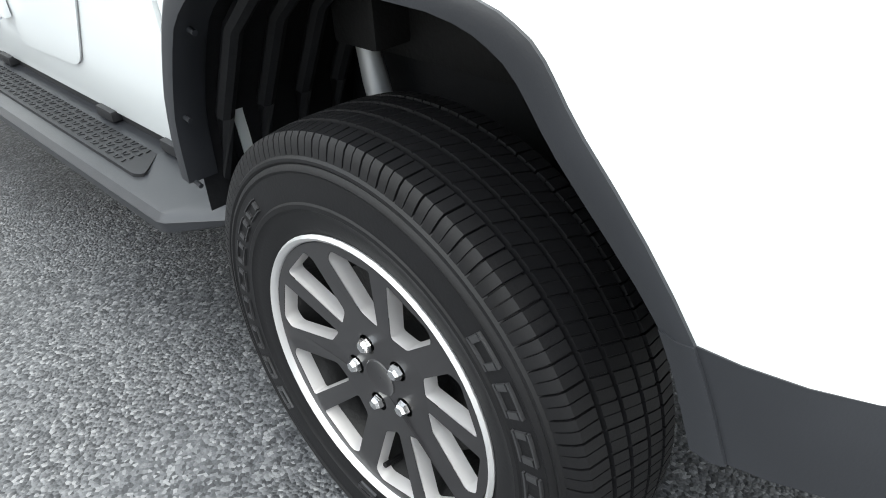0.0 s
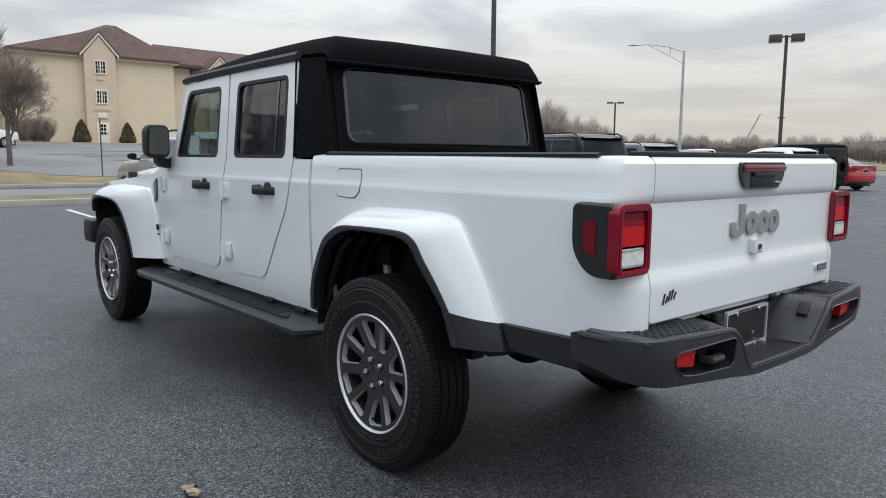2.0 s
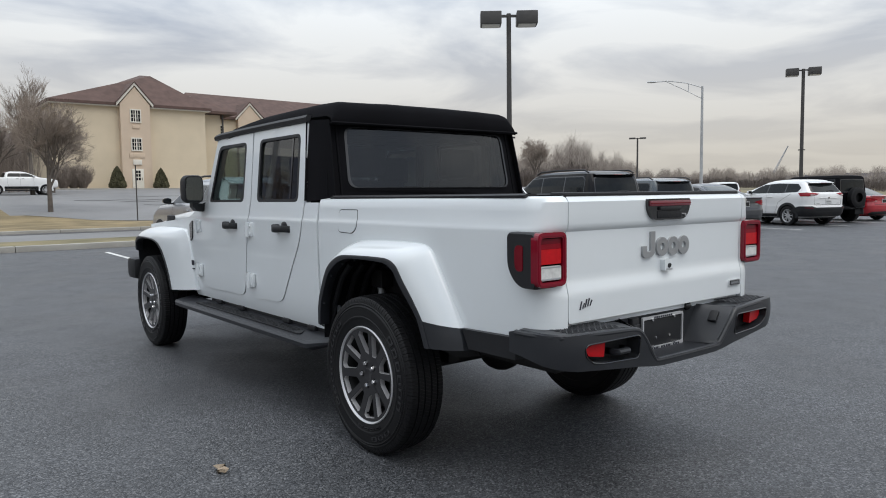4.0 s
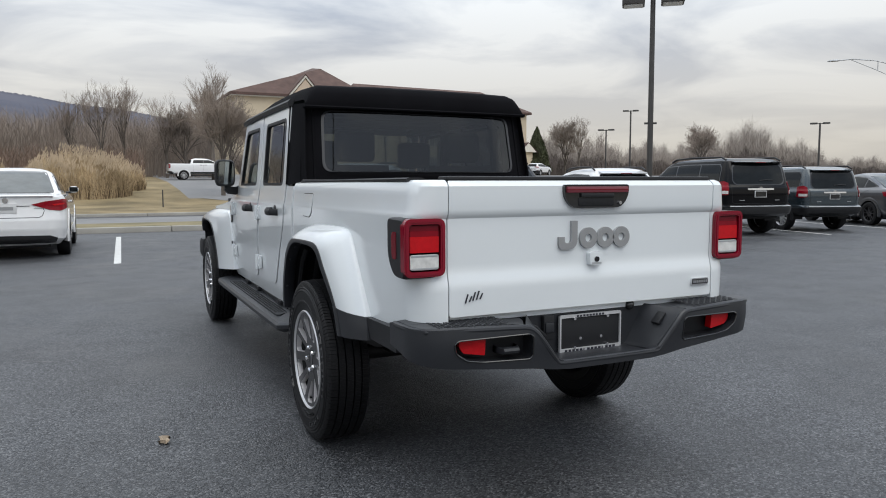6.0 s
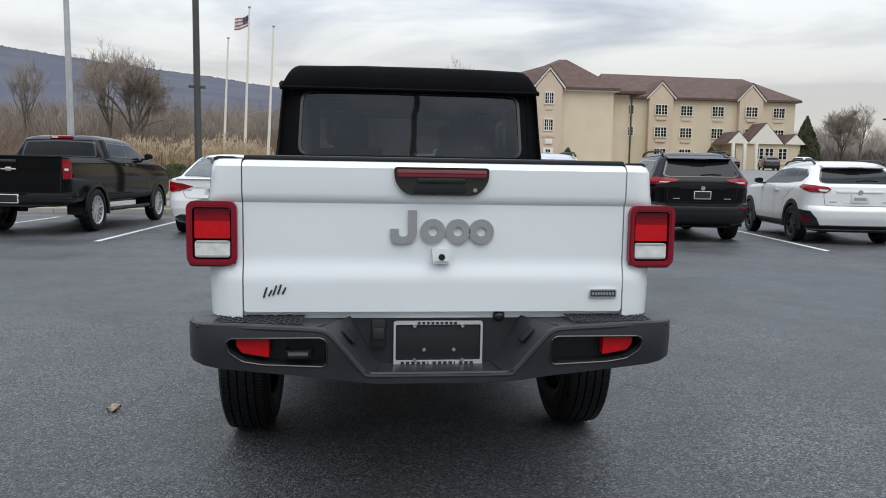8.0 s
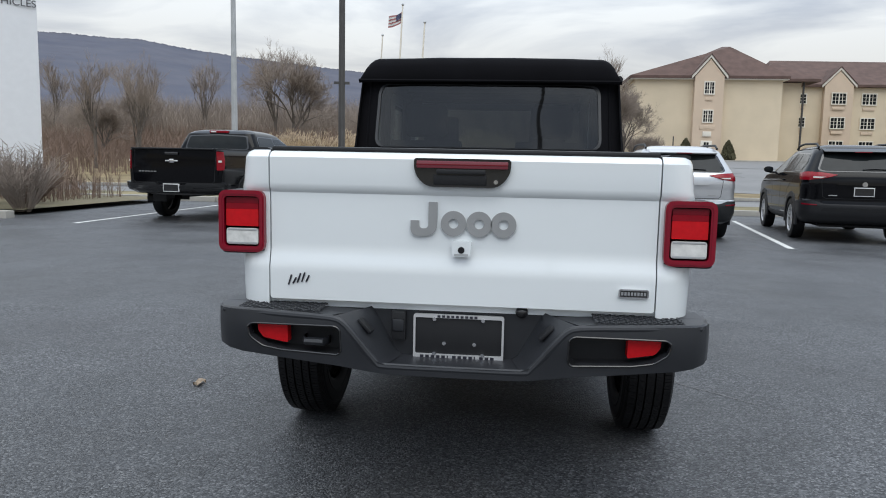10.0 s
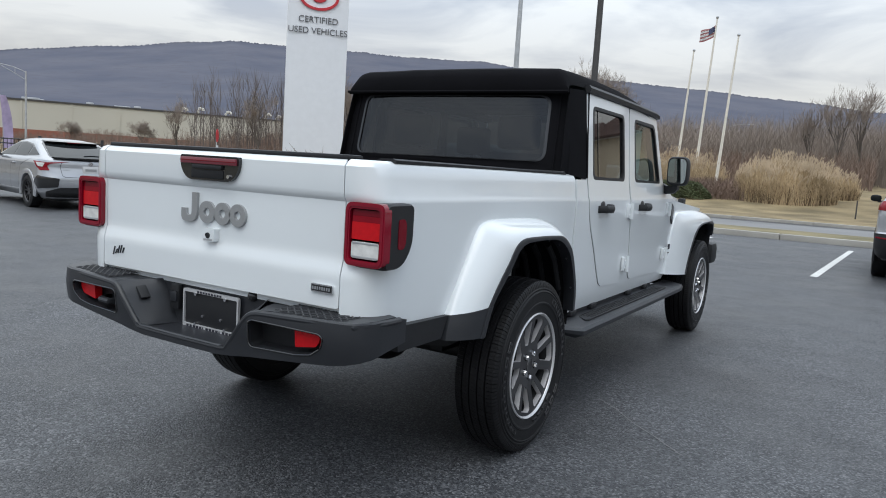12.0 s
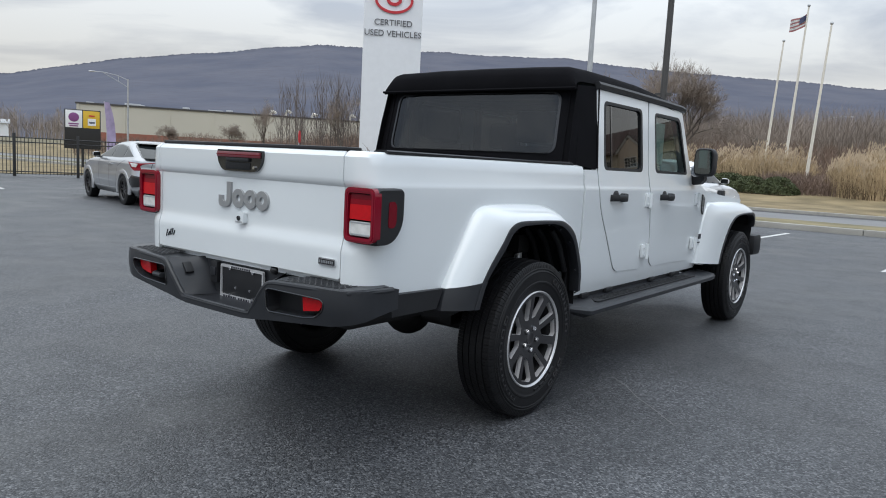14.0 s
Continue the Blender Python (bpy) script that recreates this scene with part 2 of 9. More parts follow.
M = {
    "asphalt": asphalt_material(),
    "paint_white": material("paint_white", (0.715, 0.748, 0.764), 0.32, vary=0.012, scale=3, coat=1.0),
    "plastic": material("black_plastic", (0.011, 0.0115, 0.0135), 0.5, vary=0.1, scale=14, bump=0.05, bump_scale=420, spec=0.40),
    "plastic_grey": material("grey_plastic", (0.0195, 0.0210, 0.0250), 0.38, vary=0.08, scale=10, bump=0.04, bump_scale=420, spec=0.45),
    "gloss_black": material("gloss_black", (0.012, 0.012, 0.013), 0.15, vary=0.1, coat=0.6),
    "rubber": material("tyre_rubber", (0.0052, 0.0052, 0.0062), 0.52, vary=0.2, scale=9, bump=0.05, bump_scale=200, dirt=0.15, dirt_rgb=(0.016, 0.0155, 0.015), spec=0.28),
    "rubber_gloss": material("tyre_lettering", (0.024, 0.024, 0.026), 0.30, vary=0.1, spec=0.6),
    "cloth": material("black_canvas", (0.0055, 0.0055, 0.007), 0.9, vary=0.15, scale=5, bump=0.12, bump_scale=700, spec=0.1),
    "liner": material("wheel_liner", (0.008, 0.0084, 0.010), 0.55, vary=0.2, bump=0.12, bump_scale=60, spec=0.35),
    "under": material("underbody_metal", (0.009, 0.009, 0.0095), 0.55, 0.0, vary=0.3, bump=0.2, spec=0.3),
    "rim_dark": material("graphite_wheel_paint", (0.026, 0.025, 0.0275), 0.38, 0.3, vary=0.05, coat=0.3),
    "gap_line": material("grey_door_gap", (0.30, 0.305, 0.31), 0.6, vary=0.05),
    # sky light on the graphite spoke flanks is put into this pale colour
    "rim_flank_lit": material("sky_lit_wheel_flank", (0.52, 0.51, 0.515), 0.36, 0.4, vary=0.06),
    "rim_bright": material("machined_aluminium", (0.58, 0.58, 0.59), 0.35, 0.45, vary=0.05),
    "chrome": material("chrome", (0.75, 0.75, 0.76), 0.12, 1.0, vary=0.04),
    "steel": material("galvanised_steel", (0.42, 0.43, 0.44), 0.5, 0.5, vary=0.12, scale=3),
    "bronze": material("dark_bronze_paint", (0.055, 0.052, 0.05), 0.5, 0.1, vary=0.1),
    "badge": material("satin_grey_badge", (0.36, 0.365, 0.37), 0.35, 0.5, vary=0.04),
    "red_lens": material("red_lens", (0.22, 0.003, 0.011), 0.15, vary=0.1, scale=20, spec=0.3),
    "red_dark": material("dark_red_lens", (0.15, 0.004, 0.012), 0.2, vary=0.1, scale=20, spec=0.3),
    "red_frame": material("crimson_lamp_frame", (0.20, 0.003, 0.016), 0.12, vary=0.08, spec=0.5),
    "red_bar": material("smoked_red_lamp", (0.17, 0.022, 0.035), 0.3, vary=0.1, coat=0.5),
    "reflector": material("red_reflector", (0.50, 0.005, 0.010), 0.25, vary=0.08, scale=60, spec=0.3),
    "white_lens": material("clear_lens", (0.62, 0.62, 0.60), 0.2, vary=0.15, scale=40, bump=0.04, bump_scale=90, spec=0.4),
    "window": glass_material("car_glass", (0.42, 0.50, 0.48)),
    "tint": glass_material("tinted_glass", (0.10, 0.11, 0.12)),
    "vinyl": glass_material("tinted_vinyl_window", (0.17, 0.175, 0.18), 0.015, 0.95, 0.10),
    "seat": material("seat_cloth", (0.03, 0.03, 0.032), 0.8, vary=0.2),
    "mirror": material("mirror_glass", (0.36, 0.40, 0.41), 0.03, 1.0, vary=0.01),
    "line": material("road_paint", (0.62, 0.62, 0.60), 0.7, vary=0.1, scale=4, bump=0.3, bump_scale=90, dirt=0.5, dirt_rgb=(0.2, 0.2, 0.2)),
    "concrete": material("kerb_concrete", (0.33, 0.315, 0.285), 0.85, vary=0.15, scale=1.2, bump=0.4, bump_scale=60, dirt=0.25),
    "grass": material("dry_grass", (0.165, 0.126, 0.062), 0.95, vary=0.30, scale=0.5, second=(0.215, 0.165, 0.088), bump=1.0, bump_scale=25),
    "grass_green": material("olive_winter_grass", (0.125, 0.118, 0.060), 0.95, vary=0.3, scale=0.5, second=(0.20, 0.165, 0.09), bump=1.0, bump_scale=25),
    "gutter": material("dark_ground_strip", (0.06, 0.058, 0.056), 0.8, vary=0.25, scale=0.5, bump=0.3, bump_scale=40),
    "earth": material("brown_ground", (0.12, 0.10, 0.065), 0.95, vary=0.3, scale=0.05, second=(0.16, 0.14, 0.08), bump=0.6, bump_scale=8),
    "road": material("worn_road", (0.182, 0.181, 0.181), 0.8, vary=0.12, scale=0.3, bump=0.4, bump_scale=60),
    "stucco": material("beige_stucco", (0.62, 0.52, 0.38), 0.9, vary=0.05, scale=0.5, bump=0.3, bump_scale=30),
    "stucco_pink": material("tan_stucco", (0.58, 0.46, 0.35), 0.9, vary=0.05, scale=0.6, bump=0.3, bump_scale=30),
    "trim_white": material("cream_trim", (0.70, 0.66, 0.58), 0.7, vary=0.04),
    "shingle": material("brown_shingle", (0.10, 0.062, 0.052), 0.9, vary=0.2, scale=1.2, bump=0.6, bump_scale=12),
    "pane": material("dark_window_pane", (0.009, 0.011, 0.012), 0.04, vary=0.2, spec=0.22),
    # sky reflected in and seen through the glass is put into this pale base
    "pane_pale": material("sky_pale_window_pane", (0.075, 0.085, 0.085), 0.04, vary=0.2, spec=0.5),
    "bark": material("grey_bark", (0.11, 0.092, 0.078), 0.9, vary=0.25, scale=3, bump=0.8, bump_scale=25),
    "twig": material("bare_twigs", (0.245, 0.202, 0.17), 0.9, vary=0.3, scale=0.3),
    "twig_dark": material("dark_brown_brush", (0.105, 0.086, 0.078), 0.95, vary=0.3, scale=0.05),
    "twig_pale": material("pale_bare_twigs", (0.25, 0.215, 0.19), 0.9, vary=0.3, scale=0.05),
    "twig_red": material("reddish_twigs", (0.175, 0.122, 0.095), 0.9, vary=0.3, scale=0.8),
    "reed": material("dry_reeds", (0.35, 0.255, 0.145), 0.9, vary=0.35, scale=0.6, second=(0.44, 0.335, 0.205)),
    "reed_shade": material("shaded_reed_stems", (0.15, 0.105, 0.062), 0.95, vary=0.3, scale=0.8),
    "plume": material("reed_plumes", (0.47, 0.375, 0.265), 0.95, vary=0.25, scale=1.0),
    "evergreen": material("evergreen_needles", (0.050, 0.056, 0.024), 0.85, vary=0.35, scale=2.0),
    "boxwood": material("boxwood_leaves", (0.062, 0.075, 0.030), 0.8, vary=0.35, scale=2.5),
    "juniper": material("olive_juniper", (0.078, 0.072, 0.036), 0.85, vary=0.35, scale=2.0),
    # distance haze is put into the ridge's base colour as blue-grey
    "mountain": material("hazy_wooded_mountain", (0.104, 0.111, 0.142), 1.0, vary=0.06, scale=0.010, bump_scale=0.06, second=(0.120, 0.122, 0.145), dirt=0.25, dirt_rgb=(0.09, 0.082, 0.09), spec=0.0),
    "pylon": material("white_sign_panel", (0.74, 0.75, 0.77), 0.4, vary=0.02),
    "sign_red": material("sign_red", (0.50, 0.02, 0.03), 0.4, vary=0.05),
    "sign_text": material("sign_grey_letters", (0.10, 0.10, 0.11), 0.5, vary=0.05),
    "black_iron": material("black_iron", (0.015, 0.015, 0.016), 0.5, vary=0.1),
    "warehouse": material("warehouse_panel", (0.50, 0.47, 0.40), 0.8, vary=0.06, scale=0.06),
    "brick": material("red_brick", (0.26, 0.10, 0.07), 0.9, vary=0.2, scale=0.2),
    "yellow": material("yellow_sign", (0.62, 0.40, 0.03), 0.5, vary=0.05),
    "purple": material("purple_print", (0.20, 0.06, 0.20), 0.5, vary=0.1),
    "lilac": material("faded_purple_banner", (0.34, 0.28, 0.42), 0.8, vary=0.2, scale=2),
    "flag_red": material("flag_red", (0.34, 0.14, 0.14), 0.8, vary=0.1),
    "flag_white": material("flag_white", (0.6, 0.6, 0.6), 0.8, vary=0.05),
    "flag_blue": material("flag_blue", (0.07, 0.08, 0.15), 0.8, vary=0.1),
    "paper": material("window_sticker", (0.55, 0.62, 0.58), 0.7, vary=0.1),
    "leaf_dead": material("dead_leaf", (0.32, 0.25, 0.18), 0.8, vary=0.2, scale=30),
    "brass": material("dark_bars", (0.02, 0.02, 0.03), 0.5, vary=0.05),
    "car_black": material("car_paint_black", (0.003, 0.003, 0.004), 0.08, vary=0.05, spec=0.22),
    "car_white": material("car_paint_white", (0.74, 0.74, 0.74), 0.3, vary=0.02, coat=1.0),
    "car_silver": material("car_paint_silver", (0.47, 0.48, 0.50), 0.28, 0.5, vary=0.03, coat=1.0),
    "car_steel": material("car_paint_steel", (0.40, 0.41, 0.43), 0.28, 0.5, vary=0.03, coat=1.0),
    "car_grey": material("car_paint_grey", (0.062, 0.065, 0.072), 0.28, 0.5, vary=0.03, coat=1.0),
    "car_teal": material("car_paint_slate", (0.028, 0.042, 0.052), 0.25, 0.3, vary=0.03, coat=1.0),
    "car_red": material("car_paint_red", (0.38, 0.015, 0.025), 0.28, vary=0.03, coat=1.0),
}


# ---- mesh helpers ----
def shaded(me, angle=35):
    for p in me.polygons:
        p.use_smooth = True
    me.set_sharp_from_angle(angle=radians(angle))
    return me


def mesh_of(name, bm, mat, angle=35):
    bmesh.ops.recalc_face_normals(bm, faces=bm.faces[:])
    me = bpy.data.meshes.new(name)
    bm.to_mesh(me)
    bm.free()
    me.materials.append(M[mat] if isinstance(mat, str) else mat)
    return shaded(me, angle)


def part(name, bm, mat, parent, label="", angle=35):
    ob = new(name, mesh_of(name, bm, mat, angle))
    ob.parent = parent
    if label:
        ob["label"] = label
    return ob


def thing(name, bm, mat, label, category, group="", kind="", angle=35):
    return tagged(new(name, mesh_of(name, bm, mat, angle)), label, category, group, kind)


def empty(name, label, category, m=None, group="", kind=""):
    ob = tagged(new(name), label, category, group, kind)
    ob.empty_display_size = 0.1
    if m is not None:
        ob.matrix_world = m
    return ob


def box(bm, x0, x1, y0, y1, z0, z1, bevel=0.0, seg=2):
    v = [bm.verts.new((x, y, z)) for x in (x0, x1) for y in (y0, y1) for z in (z0, z1)]
    f = [bm.faces.new([v[i] for i in q]) for q in ((0, 1, 3, 2), (4, 6, 7, 5), (0, 4, 5, 1), (2, 3, 7, 6), (0, 2, 6, 4), (1, 5, 7, 3))]
    if bevel:
        edges = list({e for q in f for e in q.edges})
        bmesh.ops.bevel(bm, geom=edges, offset=bevel, segments=seg, profile=0.6, affect="EDGES")
    return bm


def boxed(*a, **k):
    return box(bmesh.new(), *a, **k)


def tube(bm, path, r, sides=8, cap=True):
    """A round bar along a path; r is one radius or one for each point."""
    path = [Vector(p) for p in path]
    rs = r if isinstance(r, (list, tuple)) else [r] * len(path)
    rings = []
    for i, p in enumerate(path):
        d = (path[min(i + 1, len(path) - 1)] - path[max(i - 1, 0)]).normalized()
        a = d.orthogonal().normalized() if abs(d.z) > 0.98 else d.cross(Vector((0, 0, 1))).normalized()
        b = d.cross(a)
        rings.append([bm.verts.new(p + rs[i] * (math.cos(t) * a + math.sin(t) * b)) for t in (2 * math.pi * k / sides for k in range(sides))])
    for p, q in zip(rings, rings[1:]):
        for k in range(sides):
            bm.faces.new((p[k], p[(k + 1) % sides], q[(k + 1) % sides], q[k]))
    if cap:
        bm.faces.new(rings[0][::-1])
        bm.faces.new(rings[-1])
    return bm


def loft(bm, rings, closed=False, cap=True):
    """Joins rings of the same number of points; closed: each ring is a loop."""
    vs = [[bm.verts.new(p) for p in r] for r in rings]
    n = len(vs[0])
    for p, q in zip(vs, vs[1:]):
        for k in range(n if closed else n - 1):
            bm.faces.new((p[k], p[(k + 1) % n], q[(k + 1) % n], q[k]))
    if cap and closed:
        bm.faces.new(vs[0][::-1])
        bm.faces.new(vs[-1])
    return bm


def revolve(bm, profile, steps, axis="x", closed=False):
    """Turns a profile of (along, radius) round an axis."""
    rings = []
    for k in range(steps):
        t = 2 * math.pi * k / steps
        c, s = math.cos(t), math.sin(t)
        rings.append([{"x": (a, r * c, r * s), "y": (r * c, a, r * s), "z": (r * c, r * s, a)}[axis] for a, r in profile])
    vs = [[bm.verts.new(p) for p in r] for r in rings]
    n = len(profile)
    for k in range(steps):
        p, q = vs[k], vs[(k + 1) % steps]
        for j in range(n if closed else n - 1):
            bm.faces.new((p[j], p[(j + 1) % n], q[(j + 1) % n], q[j]))
    return bm


def rounded(points, r, seg=4):
    """A polygon with its corners rounded; r is one radius or one for each corner."""
    out, n = [], len(points)
    rs = r if isinstance(r, (list, tuple)) else [r] * n
    for i, p in enumerate(points):
        p = Vector(p)
        a, b = (Vector(points[i - 1]) - p), (Vector(points[(i + 1) % n]) - p)
        d = min(rs[i], a.length * 0.49, b.length * 0.49)
        if d < 1e-5:
            out.append(tuple(p))
            continue
        s, e = p + a.normalized() * d, p + b.normalized() * d
        for k in range(seg + 1):
            t = k / seg
            out.append(tuple((1 - t) ** 2 * s + 2 * t * (1 - t) * p + t * t * e))
    return out


def prism(bm, poly, a, b, axis="x"):
    """A polygon pushed from a to b along an axis; the polygon is in the two other axes, in order."""
    def at(p, c):
        return {"x": (c, p[0], p[1]), "y": (p[0], c, p[1]), "z": (p[0], p[1], c)}[axis]
    lo, hi = [bm.verts.new(at(p, a)) for p in poly], [bm.verts.new(at(p, b)) for p in poly]
    bm.faces.new(lo[::-1])
    bm.faces.new(hi)
    for k in range(len(poly)):
        j = (k + 1) % len(poly)
        bm.faces.new((lo[k], lo[j], hi[j], hi[k]))
    return bm


def skin(loops, place, cuts_u=(), cuts_v=(), thick=0.0, out=(1, 0, 0)):
    """A sheet with holes: loops of (u, v), the first the outline, filled, cut at the given lines, carried to space by place(u, v)
    and thickened inwards, away from out."""
    bm = bmesh.new()
    for loop in loops:
        v = [bm.verts.new((p[0], p[1], 0)) for p in loop]
        for k in range(len(v)):
            bm.edges.new((v[k], v[(k + 1) % len(v)]))
    bmesh.ops.triangle_fill(bm, use_beauty=True, use_dissolve=True, edges=bm.edges[:], normal=(0, 0, 1))
    for cuts, no in ((cuts_u, (1, 0, 0)), (cuts_v, (0, 1, 0))):
        for c in cuts:
            bmesh.ops.bisect_plane(bm, geom=bm.verts[:] + bm.edges[:] + bm.faces[:], dist=1e-5, plane_co=(c if no[0] else 0, c if no[1] else 0, 0), plane_no=no)
    for v in bm.verts:
        v.co = place(v.co.x, v.co.y)
    bmesh.ops.recalc_face_normals(bm, faces=bm.faces[:])
    bm.normal_update()
    big = max(bm.faces, key=lambda f: f.calc_area())
    if big.normal.dot(Vector(out)) < 0:
        bmesh.ops.reverse_faces(bm, faces=bm.faces[:])
    if thick:
        bm.normal_update()
        shift = {v.index: v.normal.copy() for v in bm.verts}
        bm.verts.index_update()
        shift = {v.index: v.co - thick * v.normal for v in bm.verts}
        n = len(bm.verts)
        rim = [(e.verts[0].index, e.verts[1].index) for e in bm.edges if e.is_boundary]
        faces = [[v.index for v in f.verts] for f in bm.faces]
        inner = [bm.verts.new(shift[i]) for i in range(n)]
        bm.verts.ensure_lookup_table()
        for f in faces:
            bm.faces.new([inner[i] for i in reversed(f)])
        for a, b in rim:
            bm.faces.new((bm.verts[a], bm.verts[b], inner[b], inner[a]))
    return bm


def moved(bm, m):
    bmesh.ops.transform(bm, matrix=m, verts=bm.verts[:])
    return bm


# ---- ground: one sheet, with the car park, kerbs and roads laid on it ----
PROFILE = [(-3000, -0.013), (17.45, -0.013), (20, 0.0), (28.2, 0.0), (34, 0.06), (38, 0.17), (42, 0.55), (46, 0.9), (55, 1.5), (80, 2.4), (110, 2.9), (400, 5), (3000, 5)]


def gz(y):
    for (a, za), (b, zb) in zip(PROFILE, PROFILE[1:]):
        if y <= b:
            return za + (zb - za) * (y - a) / (b - a)
    return 5.0


def sheet(name, x0, x1, y0, y1, mat, label, category, lift=0.0, step=2.0, kind="structure", nx=1):
    ys = sorted({y0, y1, *[p[0] for p in PROFILE if y0 < p[0] < y1]})
    bm = bmesh.new()
    rows = [[bm.verts.new((x0 + (x1 - x0) * k / nx, y, gz(y) + lift)) for k in range(nx + 1)] for y in ys]
    for p, q in zip(rows, rows[1:]):
        for k in range(nx):
            bm.faces.new((p[k], p[k + 1], q[k + 1], q[k]))
    return thing(name, bm, mat, label, category, kind=kind, angle=80)


sheet("ground", -3000, 3000, -3000, 3000, "earth", "brown winter ground reaching to the horizon", "ground", -0.05, nx=20)
sheet("pavement", -27.5, 80, -45, 17.45, "asphalt", "dark grey asphalt car park with fine stone grit", "pavement", 0.0)
sheet("road", -400, 400, 20.1, 28.3, "road", "worn light grey two-lane road", "road", 0.0, nx=10)
sheet("hotel_car_park", 3.0, 90, 41, 80, "road", "pale grey asphalt car park before the hotel", "pavement", 0.02)
# the entrance of the hotel car park widens towards the road
bm = bmesh.new()
loft(bm, [[(x0 + (90 - x0) * k / 8, y, gz(y) + 0.035) for k in range(9)] for y, x0 in ((34.6, 13.0), (35.4, 9.6), (36.4, 8.0), (38.0, 6.4), (39.6, 5.0), (41.05, 3.6))])
thing("hotel_entrance", bm, "road", "pale grey asphalt entrance of the hotel car park", "pavement", kind="structure", angle=80)
for y, x0, x1, w in ((50.2, 8.0, 14.0, 0.30), (48.6, 10.4, 15.5, 0.22), (45.4, 11.2, 14.6, 0.20), (54.0, 13.0, 24.0, 0.25)):
    bm = bmesh.new()
    loft(bm, [[(x0 + (x1 - x0) * k / 12, y + 0.25 * math.sin(k * 1.3 + y) + e, gz(y + 0.25 * math.sin(k * 1.3 + y) + e) + 0.032) for k in range(13)] for e in (0.0, w)])
    thing("tar_seam", bm, "gutter", "dark wandering tar seam in the old asphalt", "crack", "tar seams", "structure")
sheet("grass_verge", -400, 400, 28.4, 41, "grass", "dry yellow winter grass beside the road", "grass", 0.02, kind="structure", nx=10)
sheet("grass_slope", -120, 3.0, 41, 80, "grass", "dry yellow winter grass slope", "grass", 0.02, kind="structure")
sheet("grass_field", -160, -27.6, -30, 17.0, "grass", "dry grass field behind the black fence", "grass", 0.02, kind="structure")
sheet("grass_strip", -300, 300, 17.65, 20.0, "grass_green", "narrow strip of olive winter grass between kerbs", "grass", 0.13, kind="structure", nx=10)

sheet("gutter", -200, 200, 27.0, 28.2, "gutter", "dark gutter strip along the road", "gutter", 0.006, nx=4)

kerb = empty("kerb", "weathered concrete kerb along the edge of the car park", "kerb", kind="structure")


def kerb_mesh(length, h):
    bm = box(bmesh.new(), 0.006, length - 0.006, 0, 0.24, -0.12, h, 0.025, 2)
    return mesh_of("kerb_stone", bm, "concrete")


stone_front, stone_back = kerb_mesh(3.0, 0.15), kerb_mesh(3.0, 0.12)
for k in range(-20, 26):
    a = new("kerb_stone", stone_front)
    a.parent, a.location = kerb, (k * 3.0, 17.45, -0.013)
far_kerb = empty("kerb_far", "low concrete kerb on both sides of the road", "kerb", kind="structure")
for k in range(-20, 26):
    for y in (19.95, 28.2):
        a = new("kerb_stone", stone_back)
        a.parent, a.location = far_kerb, (k * 3.0, y, gz(y) + 0.0)

# painted bay lines, each leaning a little towards the east
LINES = [(-4.9, 9.3, 0.0), (-1.54, 9.2, 1.5), (1.40, 9.15, 2.5), (4.6, 8.7, 8.0), (7.80, 8.35, 9.5), (10.9, 8.1, 12.0), (14.3, 8.25, 13.0), (17.6, 8.05, 14.0), (20.9, 8.0, 15.0), (24.2, 7.9, 16.0), (27.4, 7.8, 16.0), (30.6, 7.7, 16.0), (-8.2, 9.3, 0.0), (-17.8, 4.7, -80.0)]
for x, y, turn in LINES:
    t = radians(turn)
    L = 6.6 if turn > -50 else 2.6
    bm = bmesh.new()
    rows = []
    for k in range(9):
        s = L * k / 8
        px, py = x + s * math.sin(t), y + s * math.cos(t)
        rows.append([(px + d * math.cos(t), py - d * math.sin(t), gz(py) + 0.004) for d in (-0.055, 0.055)])
    loft(bm, rows)
    thing("parking_line", bm, "line", "worn white painted parking bay line on asphalt", "road marking", "parking lines", "structure", angle=80)

# a pale crack and a dead leaf on the asphalt
for path in ([(0.88, 0.98), (1.02, 0.86), (1.16, 0.70), (1.30, 0.58), (1.474, 0.41)], [(-1.82, 5.70), (-1.70, 5.74), (-1.56, 5.73)], [(-2.52, 3.92), (-2.42, 3.86), (-2.33, 3.74)], [(-2.31, 2.44), (-2.15, 2.33), (-1.98, 2.28)]):
    bm = bmesh.new()
    loft(bm, [[(x - 0.002, y - 0.002, -0.010), (x + 0.003, y + 0.003, -0.010)] for x, y in path])
    thing("asphalt_crack", bm, "road", "thin pale crack in the asphalt", "crack", "cracks", "structure")
bm = bmesh.new()
rng = random.Random(3)
loft(bm, [[(0.05 * a, 0.045 * math.sin(3 * a + b) + 0.03 * b, 0.012 + 0.03 * abs(math.sin(2 * a + 2 * b))) for b in (-1, -0.3, 0.4, 1)] for a in (-1, -0.5, 0, 0.5, 1)])
leaf = thing("dead_leaf", moved(bm, pose(-1.532, 0.235, -0.018, 0, 0, 30) @ Matrix.Scale(0.7, 4)), "leaf_dead", "curled dry brown leaf lying on asphalt", "leaf")

# ---- mountain ridge all round, low hills to the east ----
RIDGE = [(-180, 2.2), (-100, 2.6), (-78, 3.6), (-69, 4.45), (-64, 5.7), (-58.7, 6.75), (-53, 7.65), (-48, 8.45), (-40, 8.45), (-29, 8.4), (-22, 7.7), (-14, 7.1), (-7, 6.4), (3, 5.15), (10, 4.2), (18, 3.2), (30, 1.6), (42, 1.1), (65, 1.0), (90, 1.4), (140, 2.0), (180, 2.2)]


